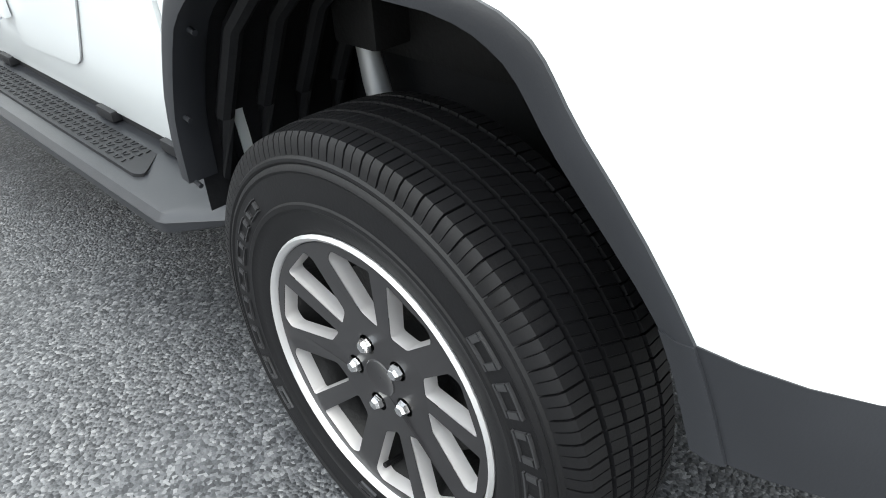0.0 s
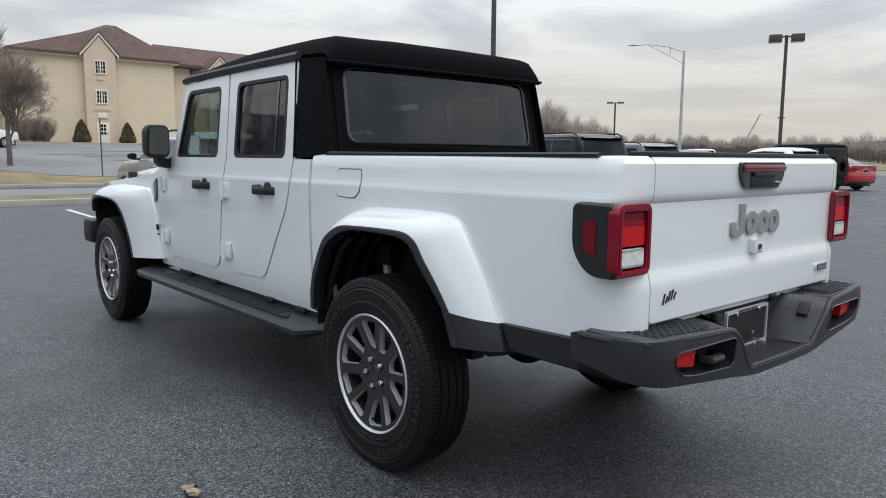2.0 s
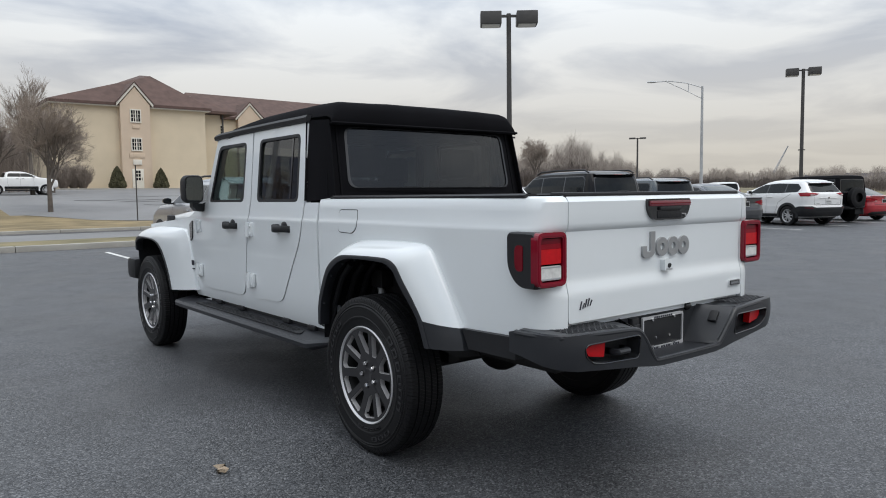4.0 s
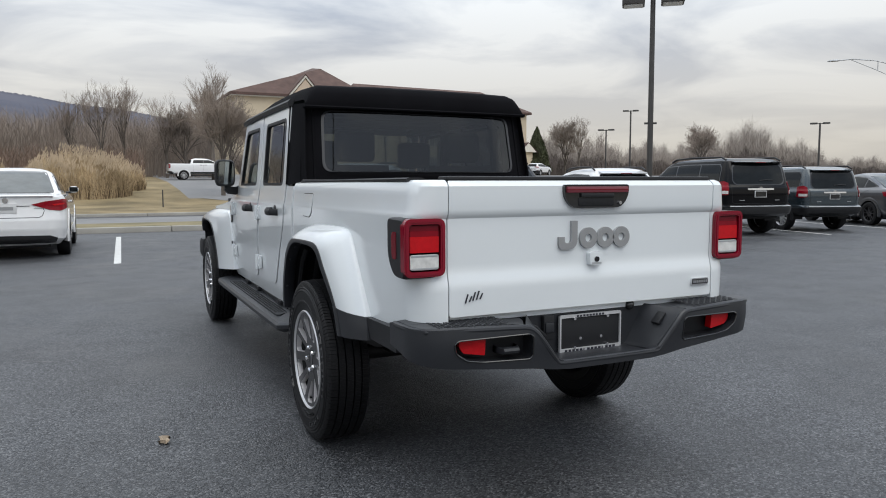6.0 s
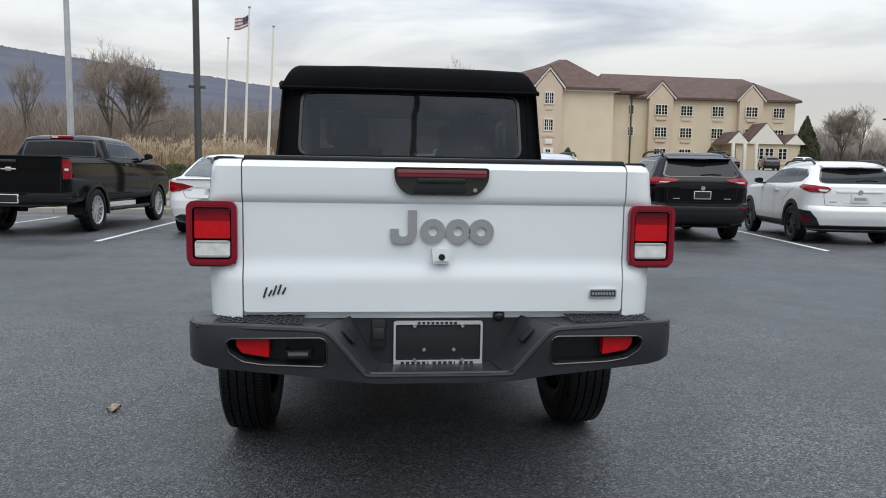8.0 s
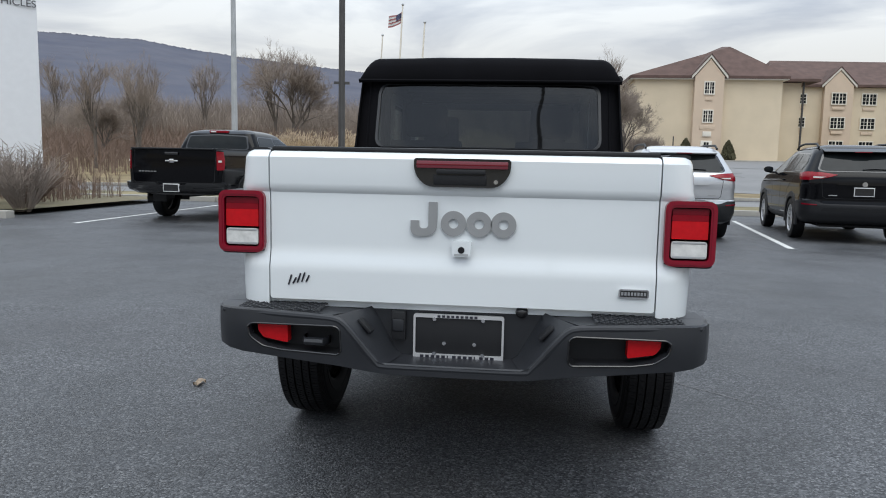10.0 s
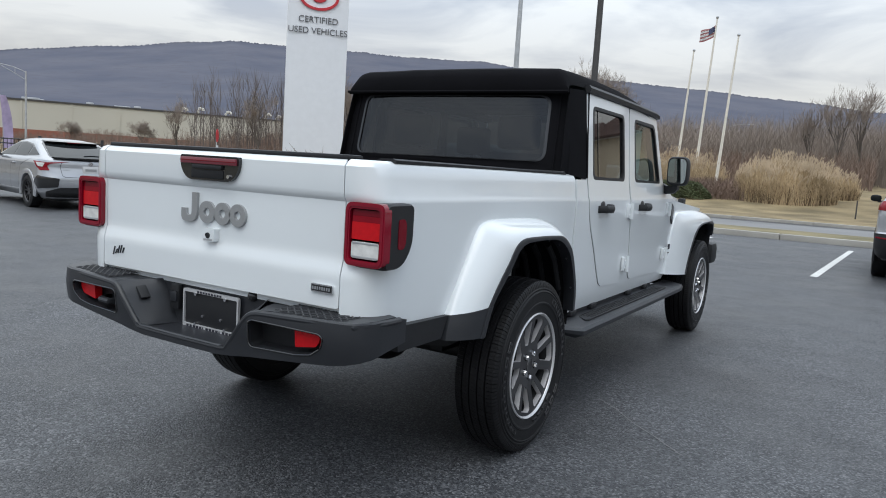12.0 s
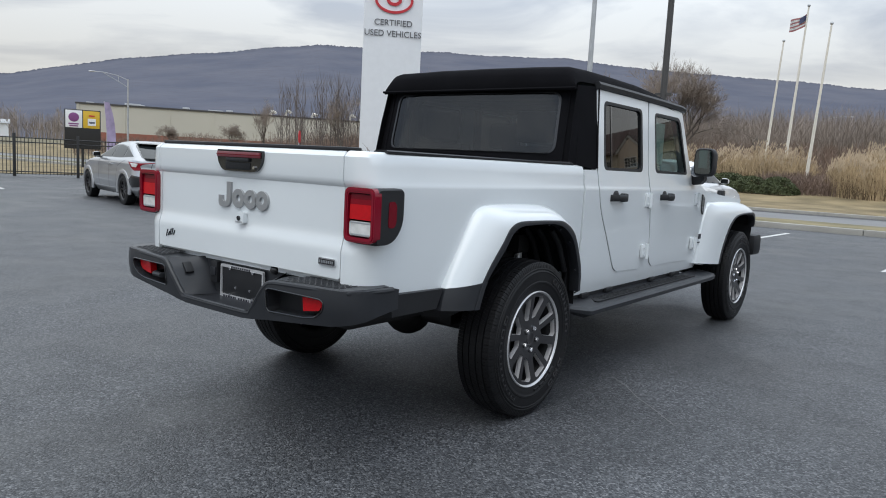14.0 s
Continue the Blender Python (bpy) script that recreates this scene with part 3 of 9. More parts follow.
def ridge_el(a):
    for (p, ep), (q, eq) in zip(RIDGE, RIDGE[1:]):
        if p <= a <= q:
            return ep + (eq - ep) * (a - p) / (q - p)
    return 2.0


bm = bmesh.new()
R_FOOT, R_TOP = 420.0, 1700.0
cols = []
crest_rng = random.Random(12)
N = 4800
for k in range(N):
    a = -180 + 360 * k / N
    t = radians(a)
    top = 1.2 + R_TOP * math.tan(radians(ridge_el(a))) + 3.5 * noise.noise((a * 0.3, 0, 0))
    col = []
    for j, s in enumerate((0, 0.15, 0.3, 0.45, 0.6, 0.75, 0.88, 0.96, 1.0)):
        r = R_FOOT + (R_TOP - R_FOOT) * s
        z = 3 + (top - 3) * s ** 1.35 + (3 * noise.noise((a * 0.3, s * 1.2, 5)) * s * (1 - s) * 4)
        col.append((r * math.sin(t), r * math.cos(t), z if j < 8 else top))
    # a ragged edge of bare treetops along the crest
    col.append((R_TOP * math.sin(t), R_TOP * math.cos(t) + 2, top + 1.0 + 2.6 * crest_rng.random()))
    cols.append([bm.verts.new(p) for p in col])
for k in range(N):
    p, q = cols[k], cols[(k + 1) % N]
    for j in range(len(p) - 1):
        bm.faces.new((p[j], q[j], q[j + 1], p[j + 1]))
thing("mountain", bm, "mountain", "long mountain ridge covered in bare woods, blue-grey with painted haze", "mountain", kind="structure", angle=80)

# ---- hotel ----
def window_unit(parent, x, y, z, w=1.3, h=1.15, cols=4):
    """A window with frame, sill and glazing bars on a wall that faces -y."""
    win = new("window", None)
    win.parent, win.location = parent, (x, y, z)
    bm = bmesh.new()
    for a, b, c, d in ((-w / 2 - 0.1, w / 2 + 0.1, h / 2, h / 2 + 0.12), (-w / 2 - 0.1, w / 2 + 0.1, -h / 2 - 0.12, -h / 2), (-w / 2 - 0.1, -w / 2, -h / 2, h / 2), (w / 2, w / 2 + 0.1, -h / 2, h / 2)):
        box(bm, a, b, -0.09, 0.05, c, d)
    for k in range(1, cols):
        u = -w / 2 + w * k / cols
        e = 0.06 if 2 * k == cols else 0.025
        box(bm, u - e, u + e, -0.05, 0.02, -h / 2, h / 2)
    for k in range(1, 3):
        box(bm, -w / 2, w / 2, -0.04, 0.02, -h / 2 + h * k / 3 - 0.02, -h / 2 + h * k / 3 + 0.02)
    part("frame", bm, "trim_white", win)
    part("pane", boxed(-w / 2, w / 2, -0.015, 0.03, -h / 2, h / 2), "pane", win)
    part("vent", boxed(-w / 2 + 0.1, w / 2 - 0.1, -0.06, 0.03, -h / 2 - 0.75, -h / 2 - 0.38, 0.02), "stucco_pink", win)
    return win


def gable_bay(parent, x, y, z0, w, eave, apex, depth=0.7):
    poly = [(x - w / 2, z0), (x + w / 2, z0), (x + w / 2, eave), (x, apex), (x - w / 2, eave)]
    part("bay", prism(bmesh.new(), poly, y - depth, y + 0.5, "y"), "stucco_pink", parent, "projecting tan stucco bay")
    bm = bmesh.new()
    for s in (-1, 1):
        e = [(x + s * (w / 2 + 0.35), eave - 0.25), (x, apex + 0.12), (x, apex + 0.42), (x + s * (w / 2 + 0.35), eave + 0.08)]
        prism(bm, e, y - depth - 0.12, y - depth + 0.15, "y")
    part("gable_trim", bm, "trim_white", parent)
    bm = bmesh.new()
    for s in (-1, 1):
        e = [(x + s * (w / 2 + 0.4), eave + 0.05), (x, apex + 0.44), (x, apex + 0.56), (x + s * (w / 2 + 0.4), eave + 0.2)]
        prism(bm, e, y - depth - 0.2, y + 4.0, "y")
    part("gable_roof", bm, "shingle", parent)


def hip_roof(bm, x0, x1, y0, y1, z, ridge, over=0.6):
    """ridge: two points that the four slopes climb to."""
    v = [bm.verts.new(p) for p in ((x0 - over, y0 - over, z), (x1 + over, y0 - over, z), (x1 + over, y1 + over, z), (x0 - over, y1 + over, z))]
    w = [bm.verts.new(p) for p in ((x0 - over, y0 - over, z - 0.3), (x1 + over, y0 - over, z - 0.3), (x1 + over, y1 + over, z - 0.3), (x0 - over, y1 + over, z - 0.3))]
    a, b = bm.verts.new(ridge[0]), bm.verts.new(ridge[1])
    for k in range(4):
        bm.faces.new((w[k], w[(k + 1) % 4], v[(k + 1) % 4], v[k]))
    bm.faces.new(w[::-1])
    if abs(ridge[0][0] - ridge[1][0]) > abs(ridge[0][1] - ridge[1][1]):
        for f in ((v[0], v[1], b, a), (v[1], v[2], b), (v[2], v[3], a, b), (v[3], v[0], a)):
            bm.faces.new(f)
    else:
        for f in ((v[0], v[1], a), (v[1], v[2], b, a), (v[2], v[3], b), (v[3], v[0], a, b)):
            bm.faces.new(f)
    return bm


hotel = empty("hotel", "three-storey beige stucco hotel with brown hipped roof", "hotel")
part("wall", boxed(12.4, 28.2, 80, 100, 1.5, 11.35), "stucco", hotel, "beige stucco end wing")
part("wall", boxed(28.2, 31.4, 83.5, 100, 1.5, 11.35), "stucco", hotel)
part("wall", boxed(31.4, 58.8, 93, 107, 1.8, 12.1), "stucco", hotel, "beige stucco long wing")
part("fascia", boxed(11.9, 28.7, 79.5, 100.2, 11.2, 11.5), "trim_white", hotel)
part("roof", hip_roof(bmesh.new(), 12.4, 28.2, 80, 100, 11.6, ((23.6, 84.5, 15.5), (24.6, 92, 16.7))), "shingle", hotel, "brown shingle hipped roof")
part("roof", hip_roof(bmesh.new(), 26.0, 32.5, 83, 100, 11.7, ((29.0, 86, 13.9), (31.2, 96, 13.9))), "shingle", hotel)
part("roof", hip_roof(bmesh.new(), 31.0, 58.8, 93, 107, 12.25, ((33.0, 100, 16.2), (54.5, 100, 16.0))), "shingle", hotel)
gable_bay(hotel, 20.3, 80, 1.5, 3.1, 11.5, 13.4)
for z in (10.25, 7.2):
    window_unit(hotel, 20.3, 79.28, z, 0.95, 1.2, 4)
door = part("entrance_door", boxed(-0.6, 0.6, -0.06, 0.1, 0, 2.2, 0.02), "trim_white", hotel, "white side entrance door")
door.location = (20.3, 79.28, 2.35)
for z0 in (0.95, 1.35, 1.72):
    for x0 in (-0.26, 0.03):
        part("door_pane", boxed(x0, x0 + 0.23, -0.075, -0.05, z0, z0 + 0.30, 0.004), "pane", door)
part("door_handle", boxed(0.38, 0.42, -0.12, -0.05, 0.95, 1.25, 0.008), "bronze", door)
part("door_sign", boxed(19.85, 20.75, 79.16, 79.29, 5.0, 5.55, 0.02), "trim_white", hotel, "small pale sign box over the door")
part("lintel_panel", boxed(19.5, 21.1, 79.24, 79.31, 5.75, 6.25, 0.02), "stucco_pink", hotel)
part("walk", boxed(11.0, 31.0, 76.4, 80.0, 2.0, 2.42, 0.03), "concrete", hotel, "pale concrete walk and kerb along the wall")
for gx in (39.1, 52.0):
    gable_bay(hotel, gx, 93, 1.8, 3.4, 12.1, 13.9)
for k, gx in enumerate((39.1, 43.0, 47.5, 52.0, 56.4)):
    for z in (10.5, 7.5, 4.6):
        window_unit(hotel, gx, 92.2 if k in (0, 3) else 92.95, z, 1.6, 1.25, 4)
for gx in (33.2, 35.0):
    for z in (10.5, 7.6):
        window_unit(hotel, gx, 92.95, z, 0.9, 1.1, 2)
part("downpipe", tube(bmesh.new(), [(31.6, 83.3, 1.9), (31.6, 83.3, 11.5)], 0.12), "bronze", hotel)
# entrance porch
part("porch_wall", boxed(48.4, 57.4, 89, 93, 1.8, 6.3), "stucco", hotel)
for gx, w, top in ((52.3, 5.0, 8.7), (48.5, 3.0, 7.5), (56.5, 2.8, 7.3)):
    poly = [(gx - w / 2, 6.0), (gx + w / 2, 6.0), (gx, top)]
    part("porch_gable", prism(bmesh.new(), poly, 88.6, 92.9, "y"), "trim_white", hotel)
    bm = bmesh.new()
    for s in (-1, 1):
        prism(bm, [(gx + s * (w / 2 + 0.3), 5.95), (gx, top + 0.05), (gx, top + 0.15), (gx + s * (w / 2 + 0.2), 6.08)], 88.7, 92.95, "y")
    part("porch_roof", bm, "shingle", hotel)
for gx in (47.3, 48.9, 50.5):
    part("column", boxed(gx - 0.18, gx + 0.18, 87.6, 87.96, 2.0, 6.0, 0.03), "trim_white", hotel)
for gx in (51.6, 53.0, 54.9):
    window_unit(hotel, gx, 88.95, 4.7, 1.1, 1.4, 2)

# ---- lamp posts ----
def shoebox_lamp(x, y, h, r, heads, label, turn=0.0, mat="bronze", deep=0.40):
    z = gz(y)
    lamp = empty("parking_lamp", label, "lamp post", pose(x, y, z, 0, 0, turn), "parking lamps")
    part("base", boxed(-0.25, 0.25, -0.25, 0.25, -0.1, 0.6, 0.03), "concrete", lamp, "round concrete footing")
    part("pole", tube(bmesh.new(), [(0, 0, 0.5), (0, 0, h)], [r, r * 0.8], 10), mat, lamp)
    for s in heads:
        arm = part("arm", boxed(min(0, s * 0.3), max(0, s * 0.3), -0.04, 0.04, h - 0.12, h - 0.04), mat, lamp)
        head = part("head", boxed(s * 0.62 - 0.36, s * 0.62 + 0.36, -0.32, 0.32, h - deep, h + 0.04, 0.03), mat, lamp)
        part("lens", boxed(s * 0.62 - 0.3, s * 0.62 + 0.3, -0.26, 0.26, h - deep - 0.02, h - deep + 0.005), "white_lens", head)
    if y < 40:
        part("bracket", boxed(-0.2, 0.2, -0.05, 0.05, h * 0.43, h * 0.43 + 0.06), mat, lamp)
    return lamp


def cobra_lamp(x, y, h, turn, label, reach=3.2):
    z = gz(y)
    lamp = empty("street_lamp", label, "street lamp", pose(x, y, z, 0, 0, turn), "street lamps")
    part("pole", tube(bmesh.new(), [(0, 0, -0.1), (0, 0, h)], [0.13, 0.08], 10), "steel", lamp)
    bm = bmesh.new()
    tube(bm, [(0, 0, h - 0.1), (reach * 0.35, 0, h + 0.3), (reach * 0.75, 0, h + 0.52), (reach, 0, h + 0.5)], 0.035, 6)
    tube(bm, [(0, 0, h - 0.9), (reach * 0.35, 0, h - 0.25), (reach * 0.78, 0, h + 0.48)], 0.03, 6)
    tube(bm, [(reach * 0.3, 0, h + 0.26), (reach * 0.3, 0, h - 0.36)], 0.025, 6)
    part("bracket_arm", bm, "steel", lamp)
    bm = bmesh.new()
    loft(bm, [[(u, w * math.cos(a) * 0.14, h + 0.5 + w * (0.09 if math.sin(a) > 0 else 0.06) * math.sin(a)) for a in [k * math.pi / 5 for k in range(10)]] for u, w in ((reach - 0.05, 0.5), (reach + 0.1, 0.9), (reach + 0.4, 1.0), (reach + 0.62, 0.7), (reach + 0.7, 0.3))], True)
    part("lamp_head", bm, "steel", lamp)
    return lamp


shoebox_lamp(14.9, 15.4, 7.5, 0.10, (-1, 1), "tall dark bronze lamp post with two box heads", -40)
shoebox_lamp(42.5, 18.2, 8.7, 0.12, (-1, 1), "tall dark bronze lamp post with two box heads", -60)
shoebox_lamp(-4.5, 15.1, 7.6, 0.09, (-1, 1), "tall dark bronze lamp post with two box heads", 10)
shoebox_lamp(0.70, -9.6, 10.2, 0.075, (-1, 1), "tall dark bronze lamp post with two box heads", 20)
shoebox_lamp(69.8, 50.5, 6.6, 0.12, (-1, 1), "distant dark lamp post with flat heads", -50, deep=0.12)
shoebox_lamp(60.8, 71.0, 8.6, 0.12, (-1, 1), "distant dark lamp post with flat heads", -45, deep=0.12)
shoebox_lamp(55.0, 68.6, 5.9, 0.1, (-1, 1), "distant dark lamp post with flat heads", -45, deep=0.12)
cobra_lamp(45.0, 26.6, 8.9, 122, "galvanised street lamp with a curved truss arm")
cobra_lamp(-10.5, 22.7, 8.9, 28, "galvanised street lamp with a curved truss arm")
cobra_lamp(-74.6, 39.0, 8.4, 241, "galvanised street lamp with a curved truss arm")
cobra_lamp(-20.1, 119.8, 7.9, 11, "galvanised street lamp with a curved truss arm")

# ---- flagpoles ----
for k, (x, y, top) in enumerate(((-10.76, 52.4, 11.0), (-8.7, 49.3, 12.6), (-6.64, 46.1, 10.75))):
    fp = empty("flagpole", "tall white flagpole" + (" with a furled flag" if k == 1 else " without a flag"), "flagpole", pose(x - 0.5, y, gz(y), 0, math.degrees(math.atan2(0.5, top - gz(y)))), "flagpoles")
    part("pole", tube(bmesh.new(), [(0, 0, -0.1), (0, 0, top - gz(y))], [0.11, 0.05], 10), "trim_white", fp)
    bm = bmesh.new()
    bmesh.ops.create_uvsphere(bm, u_segments=10, v_segments=6, radius=0.1)
    part("finial", moved(bm, pose(0, 0, top - gz(y) + 0.08)), "steel", fp)
    if k == 1:
        h = top - gz(y)
        for j in range(7):
            bm = bmesh.new()
            z0 = h - 0.35 - 0.115 * j
            loft(bm, [[(-u * 1.0, 0.12 * math.sin(u * 7 + 0.3 * j), z0 + d - 0.5 * u - 0.1 * math.sin(u * 4)) for u in [i / 8 for i in range(9)]] for d in (0, -0.113)])
            part("stripe", bm, "flag_red" if j % 2 == 0 else "flag_white", fp, "limp striped flag cloth")
        bm = bmesh.new()
        loft(bm, [[(-u * 0.5, 0.12 * math.sin(u * 7) - 0.012, h - 0.35 + d - 0.5 * u) for u in [i / 4 for i in range(5)]] for d in (0, -0.4)])
        part("canton", bm, "flag_blue", fp)

# ---- dealer pylon ----
pylon = empty("pylon_sign", "tall white dealer pylon sign with red emblem and grey letters", "sign", pose(-14.75, 16.0, gz(16), 0, 0, 46))
bm = bmesh.new()
loft(bm, [[(x, -0.22 - 0.05 * math.cos(x * 1.4), z) for x in (-1.0, -0.6, -0.2, 0.2, 0.6, 1.0)] + [(x, 0.22, z) for x in (1.0, 0.6, 0.2, -0.2, -0.6, -1.0)] for z in (-0.1, 2.0, 4.0, 6.0, 8.0, 9.2)], True)
part("panel", bm, "pylon", pylon)


def ring_band(rx, rz, w, y0, y1, cx=0, cz=0, n=40):
    bm = bmesh.new()
    rings = []
    for k in range(n):
        t = 2 * math.pi * k / n
        c, s = math.cos(t), math.sin(t)
        rings.append([(cx + rx * c, y0, cz + rz * s), (cx + (rx - w) * c, y0, cz + (rz - w) * s), (cx + (rx - w) * c, y1, cz + (rz - w) * s), (cx + rx * c, y1, cz + rz * s)])
    loft(bm, rings + [rings[0]], True, cap=False)
    bmesh.ops.remove_doubles(bm, verts=bm.verts[:], dist=1e-4)
    return bm


emblem = part("emblem", ring_band(0.66, 0.46, 0.085, -0.31, -0.24, 0, 6.72), "sign_red", pylon, "plain red oval emblem")
part("emblem_core", ring_band(0.26, 0.20, 0.10, -0.315, -0.24, 0, 6.72), "sign_red", emblem)


def lettering(text, size, parent, m, mat, depth=0.008, label=""):
    cu = bpy.data.curves.new("letters", "FONT")
    cu.body, cu.size, cu.extrude, cu.align_x = text, size, depth, "CENTER"
    tmp = bpy.data.objects.new("letters", cu)
    me = bpy.data.meshes.new_from_object(tmp)
    bpy.data.objects.remove(tmp)
    me.materials.append(M[mat])
    ob = new("letters", me)
    ob.parent, ob.matrix_basis = parent, m
    if label:
        ob["label"] = label
    return ob


lettering("CERTIFIED", 0.285, pylon, pose(0, -0.285, 5.86, 90, 0, 0), "sign_text", label="grey capital letters")
lettering("USED VEHICLES", 0.285, pylon, pose(0, -0.285, 5.50, 90, 0, 0), "sign_text", label="grey capital letters")
bm = bmesh.new()
loft(bm, [[(0.0 + 0.98 * u, -0.262 + 0.035 * u * u, 5.15 - 1.25 * u ** 1.8), (0.0 + 0.98 * u, -0.262 + 0.035 * u * u, 5.15 - 1.25 * u ** 1.8 - 0.03 - 0.25 * u)] for u in [k / 10 for k in range(11)]])
part("swoosh", bm, "plastic_grey", pylon, "thin grey curved stripe")

# ---- roadside sign, banner, fence, stop sign and warehouse to the west ----
board = empty("roadside_sign", "roadside sign with white, purple and yellow panels on black", "sign", pose(-37.9, 16.4, 0.4, 0, 0, 66))
part("panel", boxed(-0.85, -0.02, -0.12, 0.12, 1.75, 2.7, 0.03), "pylon", board, "white panel")
part("panel", boxed(0.02, 0.85, -0.12, 0.12, 1.75, 2.7, 0.03), "yellow", board, "yellow panel")
part("backing", boxed(-0.9, 0.9, -0.1, 0.1, 0.6, 2.75, 0.04), "black_iron", board, "black lower board")
part("post", boxed(-0.06, 0.06, -0.06, 0.06, -0.5, 0.7), "black_iron", board)
bm = bmesh.new()
bmesh.ops.create_uvsphere(bm, u_segments=14, v_segments=8, radius=1, matrix=Matrix.Translation((-0.44, -0.13, 2.32)) @ Matrix.Diagonal((0.27, 0.02, 0.25, 1)))
part("emblem", bm, "purple", board, "plain purple emblem shape")
for x0, x1, z0, z1, mt in ((-0.7, -0.2, 1.93, 2.0, "purple"), (-0.66, -0.24, 1.82, 1.88, "purple"), (0.3, 0.6, 2.4, 2.47, "sign_red"), (0.25, 0.65, 1.9, 2.28, "pylon"), (0.3, 0.6, 2.02, 2.12, "flag_blue")):
    part("print_bar", boxed(x0, x1, -0.135, -0.115, z0, z1), mt, board)
banner = empty("feather_banner", "faded purple feather banner on a thin pole", "banner", pose(-44.6, 21.2, 0.4, 0, 0, 60))
bm = bmesh.new()
loft(bm, [[(0.0 - 0.15 * s * s, 0.02 * math.sin(6 * s), 0.5 + 3.2 * s), (0.55 - 0.4 * s ** 3, 0.06 * math.sin(5 * s), 0.5 + 3.2 * s)] for s in [k / 10 for k in range(11)]])
part("cloth", bm, "lilac", banner)
part("pole", tube(bmesh.new(), [(0, 0.03, -0.3), (0, 0.03, 2.2), (-0.16, 0.03, 3.75)], 0.025, 6), "steel", banner)

fence = empty("fence", "black iron picket fence along the edge of the car park", "fence")
FA, FB = Vector((-29.0, 0.6, 0)), Vector((-23.0, 13.6, 0))
picket = mesh_of("picket", boxed(-0.011, 0.011, -0.011, 0.011, 0.08, 1.42), "black_iron")
post = mesh_of("post", boxed(-0.05, 0.05, -0.05, 0.05, -0.1, 1.55, 0.008), "black_iron")
run = (FB - FA).length
ang = math.atan2((FB - FA).y, (FB - FA).x)
for k in range(int(run / 0.115)):
    p = FA + (FB - FA) * (k * 0.115 / run)
    ob = new("picket", picket)
    ob.parent, ob.location, ob.rotation_euler = fence, (p.x, p.y, gz(p.y)), (0, 0, ang)
for k in range(8):
    p = FA + (FB - FA) * k / 7
    ob = new("post", post)
    ob.parent, ob.location, ob.rotation_euler = fence, (p.x, p.y, gz(p.y)), (0, 0, ang)
for z in (0.16, 1.22, 1.38):
    bm = bmesh.new()
    tube(bm, [(FA.x, FA.y, z), (FB.x, FB.y, z)], 0.02, 4)
    part("rail", bm, "black_iron", fence)

stop = empty("stop_sign", "small red stop sign on a thin post", "traffic sign", pose(-24.2, 20.1, 0.4, 0, 0, 122))
part("plate", prism(bmesh.new(), [(0.2 * math.cos(radians(22.5 + 45 * k)), 1.75 + 0.32 * math.sin(radians(22.5 + 45 * k))) for k in range(8)], -0.02, 0.0, "y"), "sign_red", stop)
part("post", boxed(-0.025, 0.025, 0.0, 0.04, -0.2, 2.0), "steel", stop)
part("lower_panel", boxed(-0.14, 0.14, -0.03, -0.005, 0.95, 1.3), "flag_white", stop)

warehouse = empty("warehouse", "long low cream warehouse with brick base and roof vents", "warehouse", pose(-134, 93, 3.0, 0, 0, 54.7))
part("wall", boxed(-29, 60, 0, 40, 1.1, 6.7), "warehouse", warehouse)
part("brick_base", boxed(-29.1, 60.1, -0.1, 40, -2, 1.1), "brick", warehouse, "red brick base")
part("parapet", boxed(-29.2, 60.2, -0.2, 40.2, 6.7, 7.05), "bronze", warehouse)
for k in range(14):
    x = -28 + 6.1 * k + 2.0 * math.sin(k * 2.3)
    if k < 6:
        part("roof_vent", boxed(x, x + (3.2 if k % 3 == 1 else 1.4), 5, 7, 6.9, 7.5 + 0.2 * (k % 2), 0.1), "steel", warehouse, "low grey roof unit")
        continue
    h = 7.7 + 0.3 * (k % 2)
    part("roof_vent", tube(bmesh.new(), [(x, 5, 7.2), (x, 5, h), (x + 0.15, 5, h + 0.32), (x + 0.55, 5, h + 0.42), (x + 0.92, 5, h + 0.28), (x + 1.05, 5, h - 0.05)], [0.30, 0.30, 0.32, 0.34, 0.36, 0.40], 10), "trim_white", warehouse, "white gooseneck vent")
for k in range(10):
    part("pilaster", boxed(-28.9 + 8.9 * k, -28.5 + 8.9 * k, -0.15, 0.05, 1.1, 6.7), "warehouse", warehouse)
for k, (x, y, w, h) in enumerate(((-214, 76, 9, 3.4), (-226, 66, 7, 2.8))):
    far = empty("shed", "small pale shed far across the fields", "shed", pose(x, y, 2.6, 0, 0, 68), "far sheds")
    part("wall", boxed(-w / 2, w / 2, 0, 8, -3, h), "pylon", far)
    part("roof", prism(bmesh.new(), [(-0.4, h), (8.4, h), (4, h + 1.2)], -w / 2 - 0.3, w / 2 + 0.3, "x"), "steel", far)

crane = empty("crane", "distant pale lattice crane boom above the treeline", "crane", pose(466, 228, 3, 0, 0, -60) @ Matrix.Scale(0.62, 4))
bm = bmesh.new()
for d in (-1.0, 1.0):
    for e in (-1.0, 1.0):
        tube(bm, [(-14 + d, e, 6), (4 + 0.3 * d, 0.3 * e, 44)], 0.3, 4)
for k in range(12):
    s, q = k / 12, (k + 1) / 12
    tube(bm, [(-14 + 18 * s - 1 + 0.7 * s, -1 + 0.7 * s, 6 + 38 * s), (-14 + 18 * q + 1 - 0.7 * q, 1 - 0.7 * q, 6 + 38 * q)], 0.2, 3)
part("boom", bm, "steel", crane)
part("cab", boxed(-20, -12, -3, 3, -3, 7, 0.4), "yellow", crane)
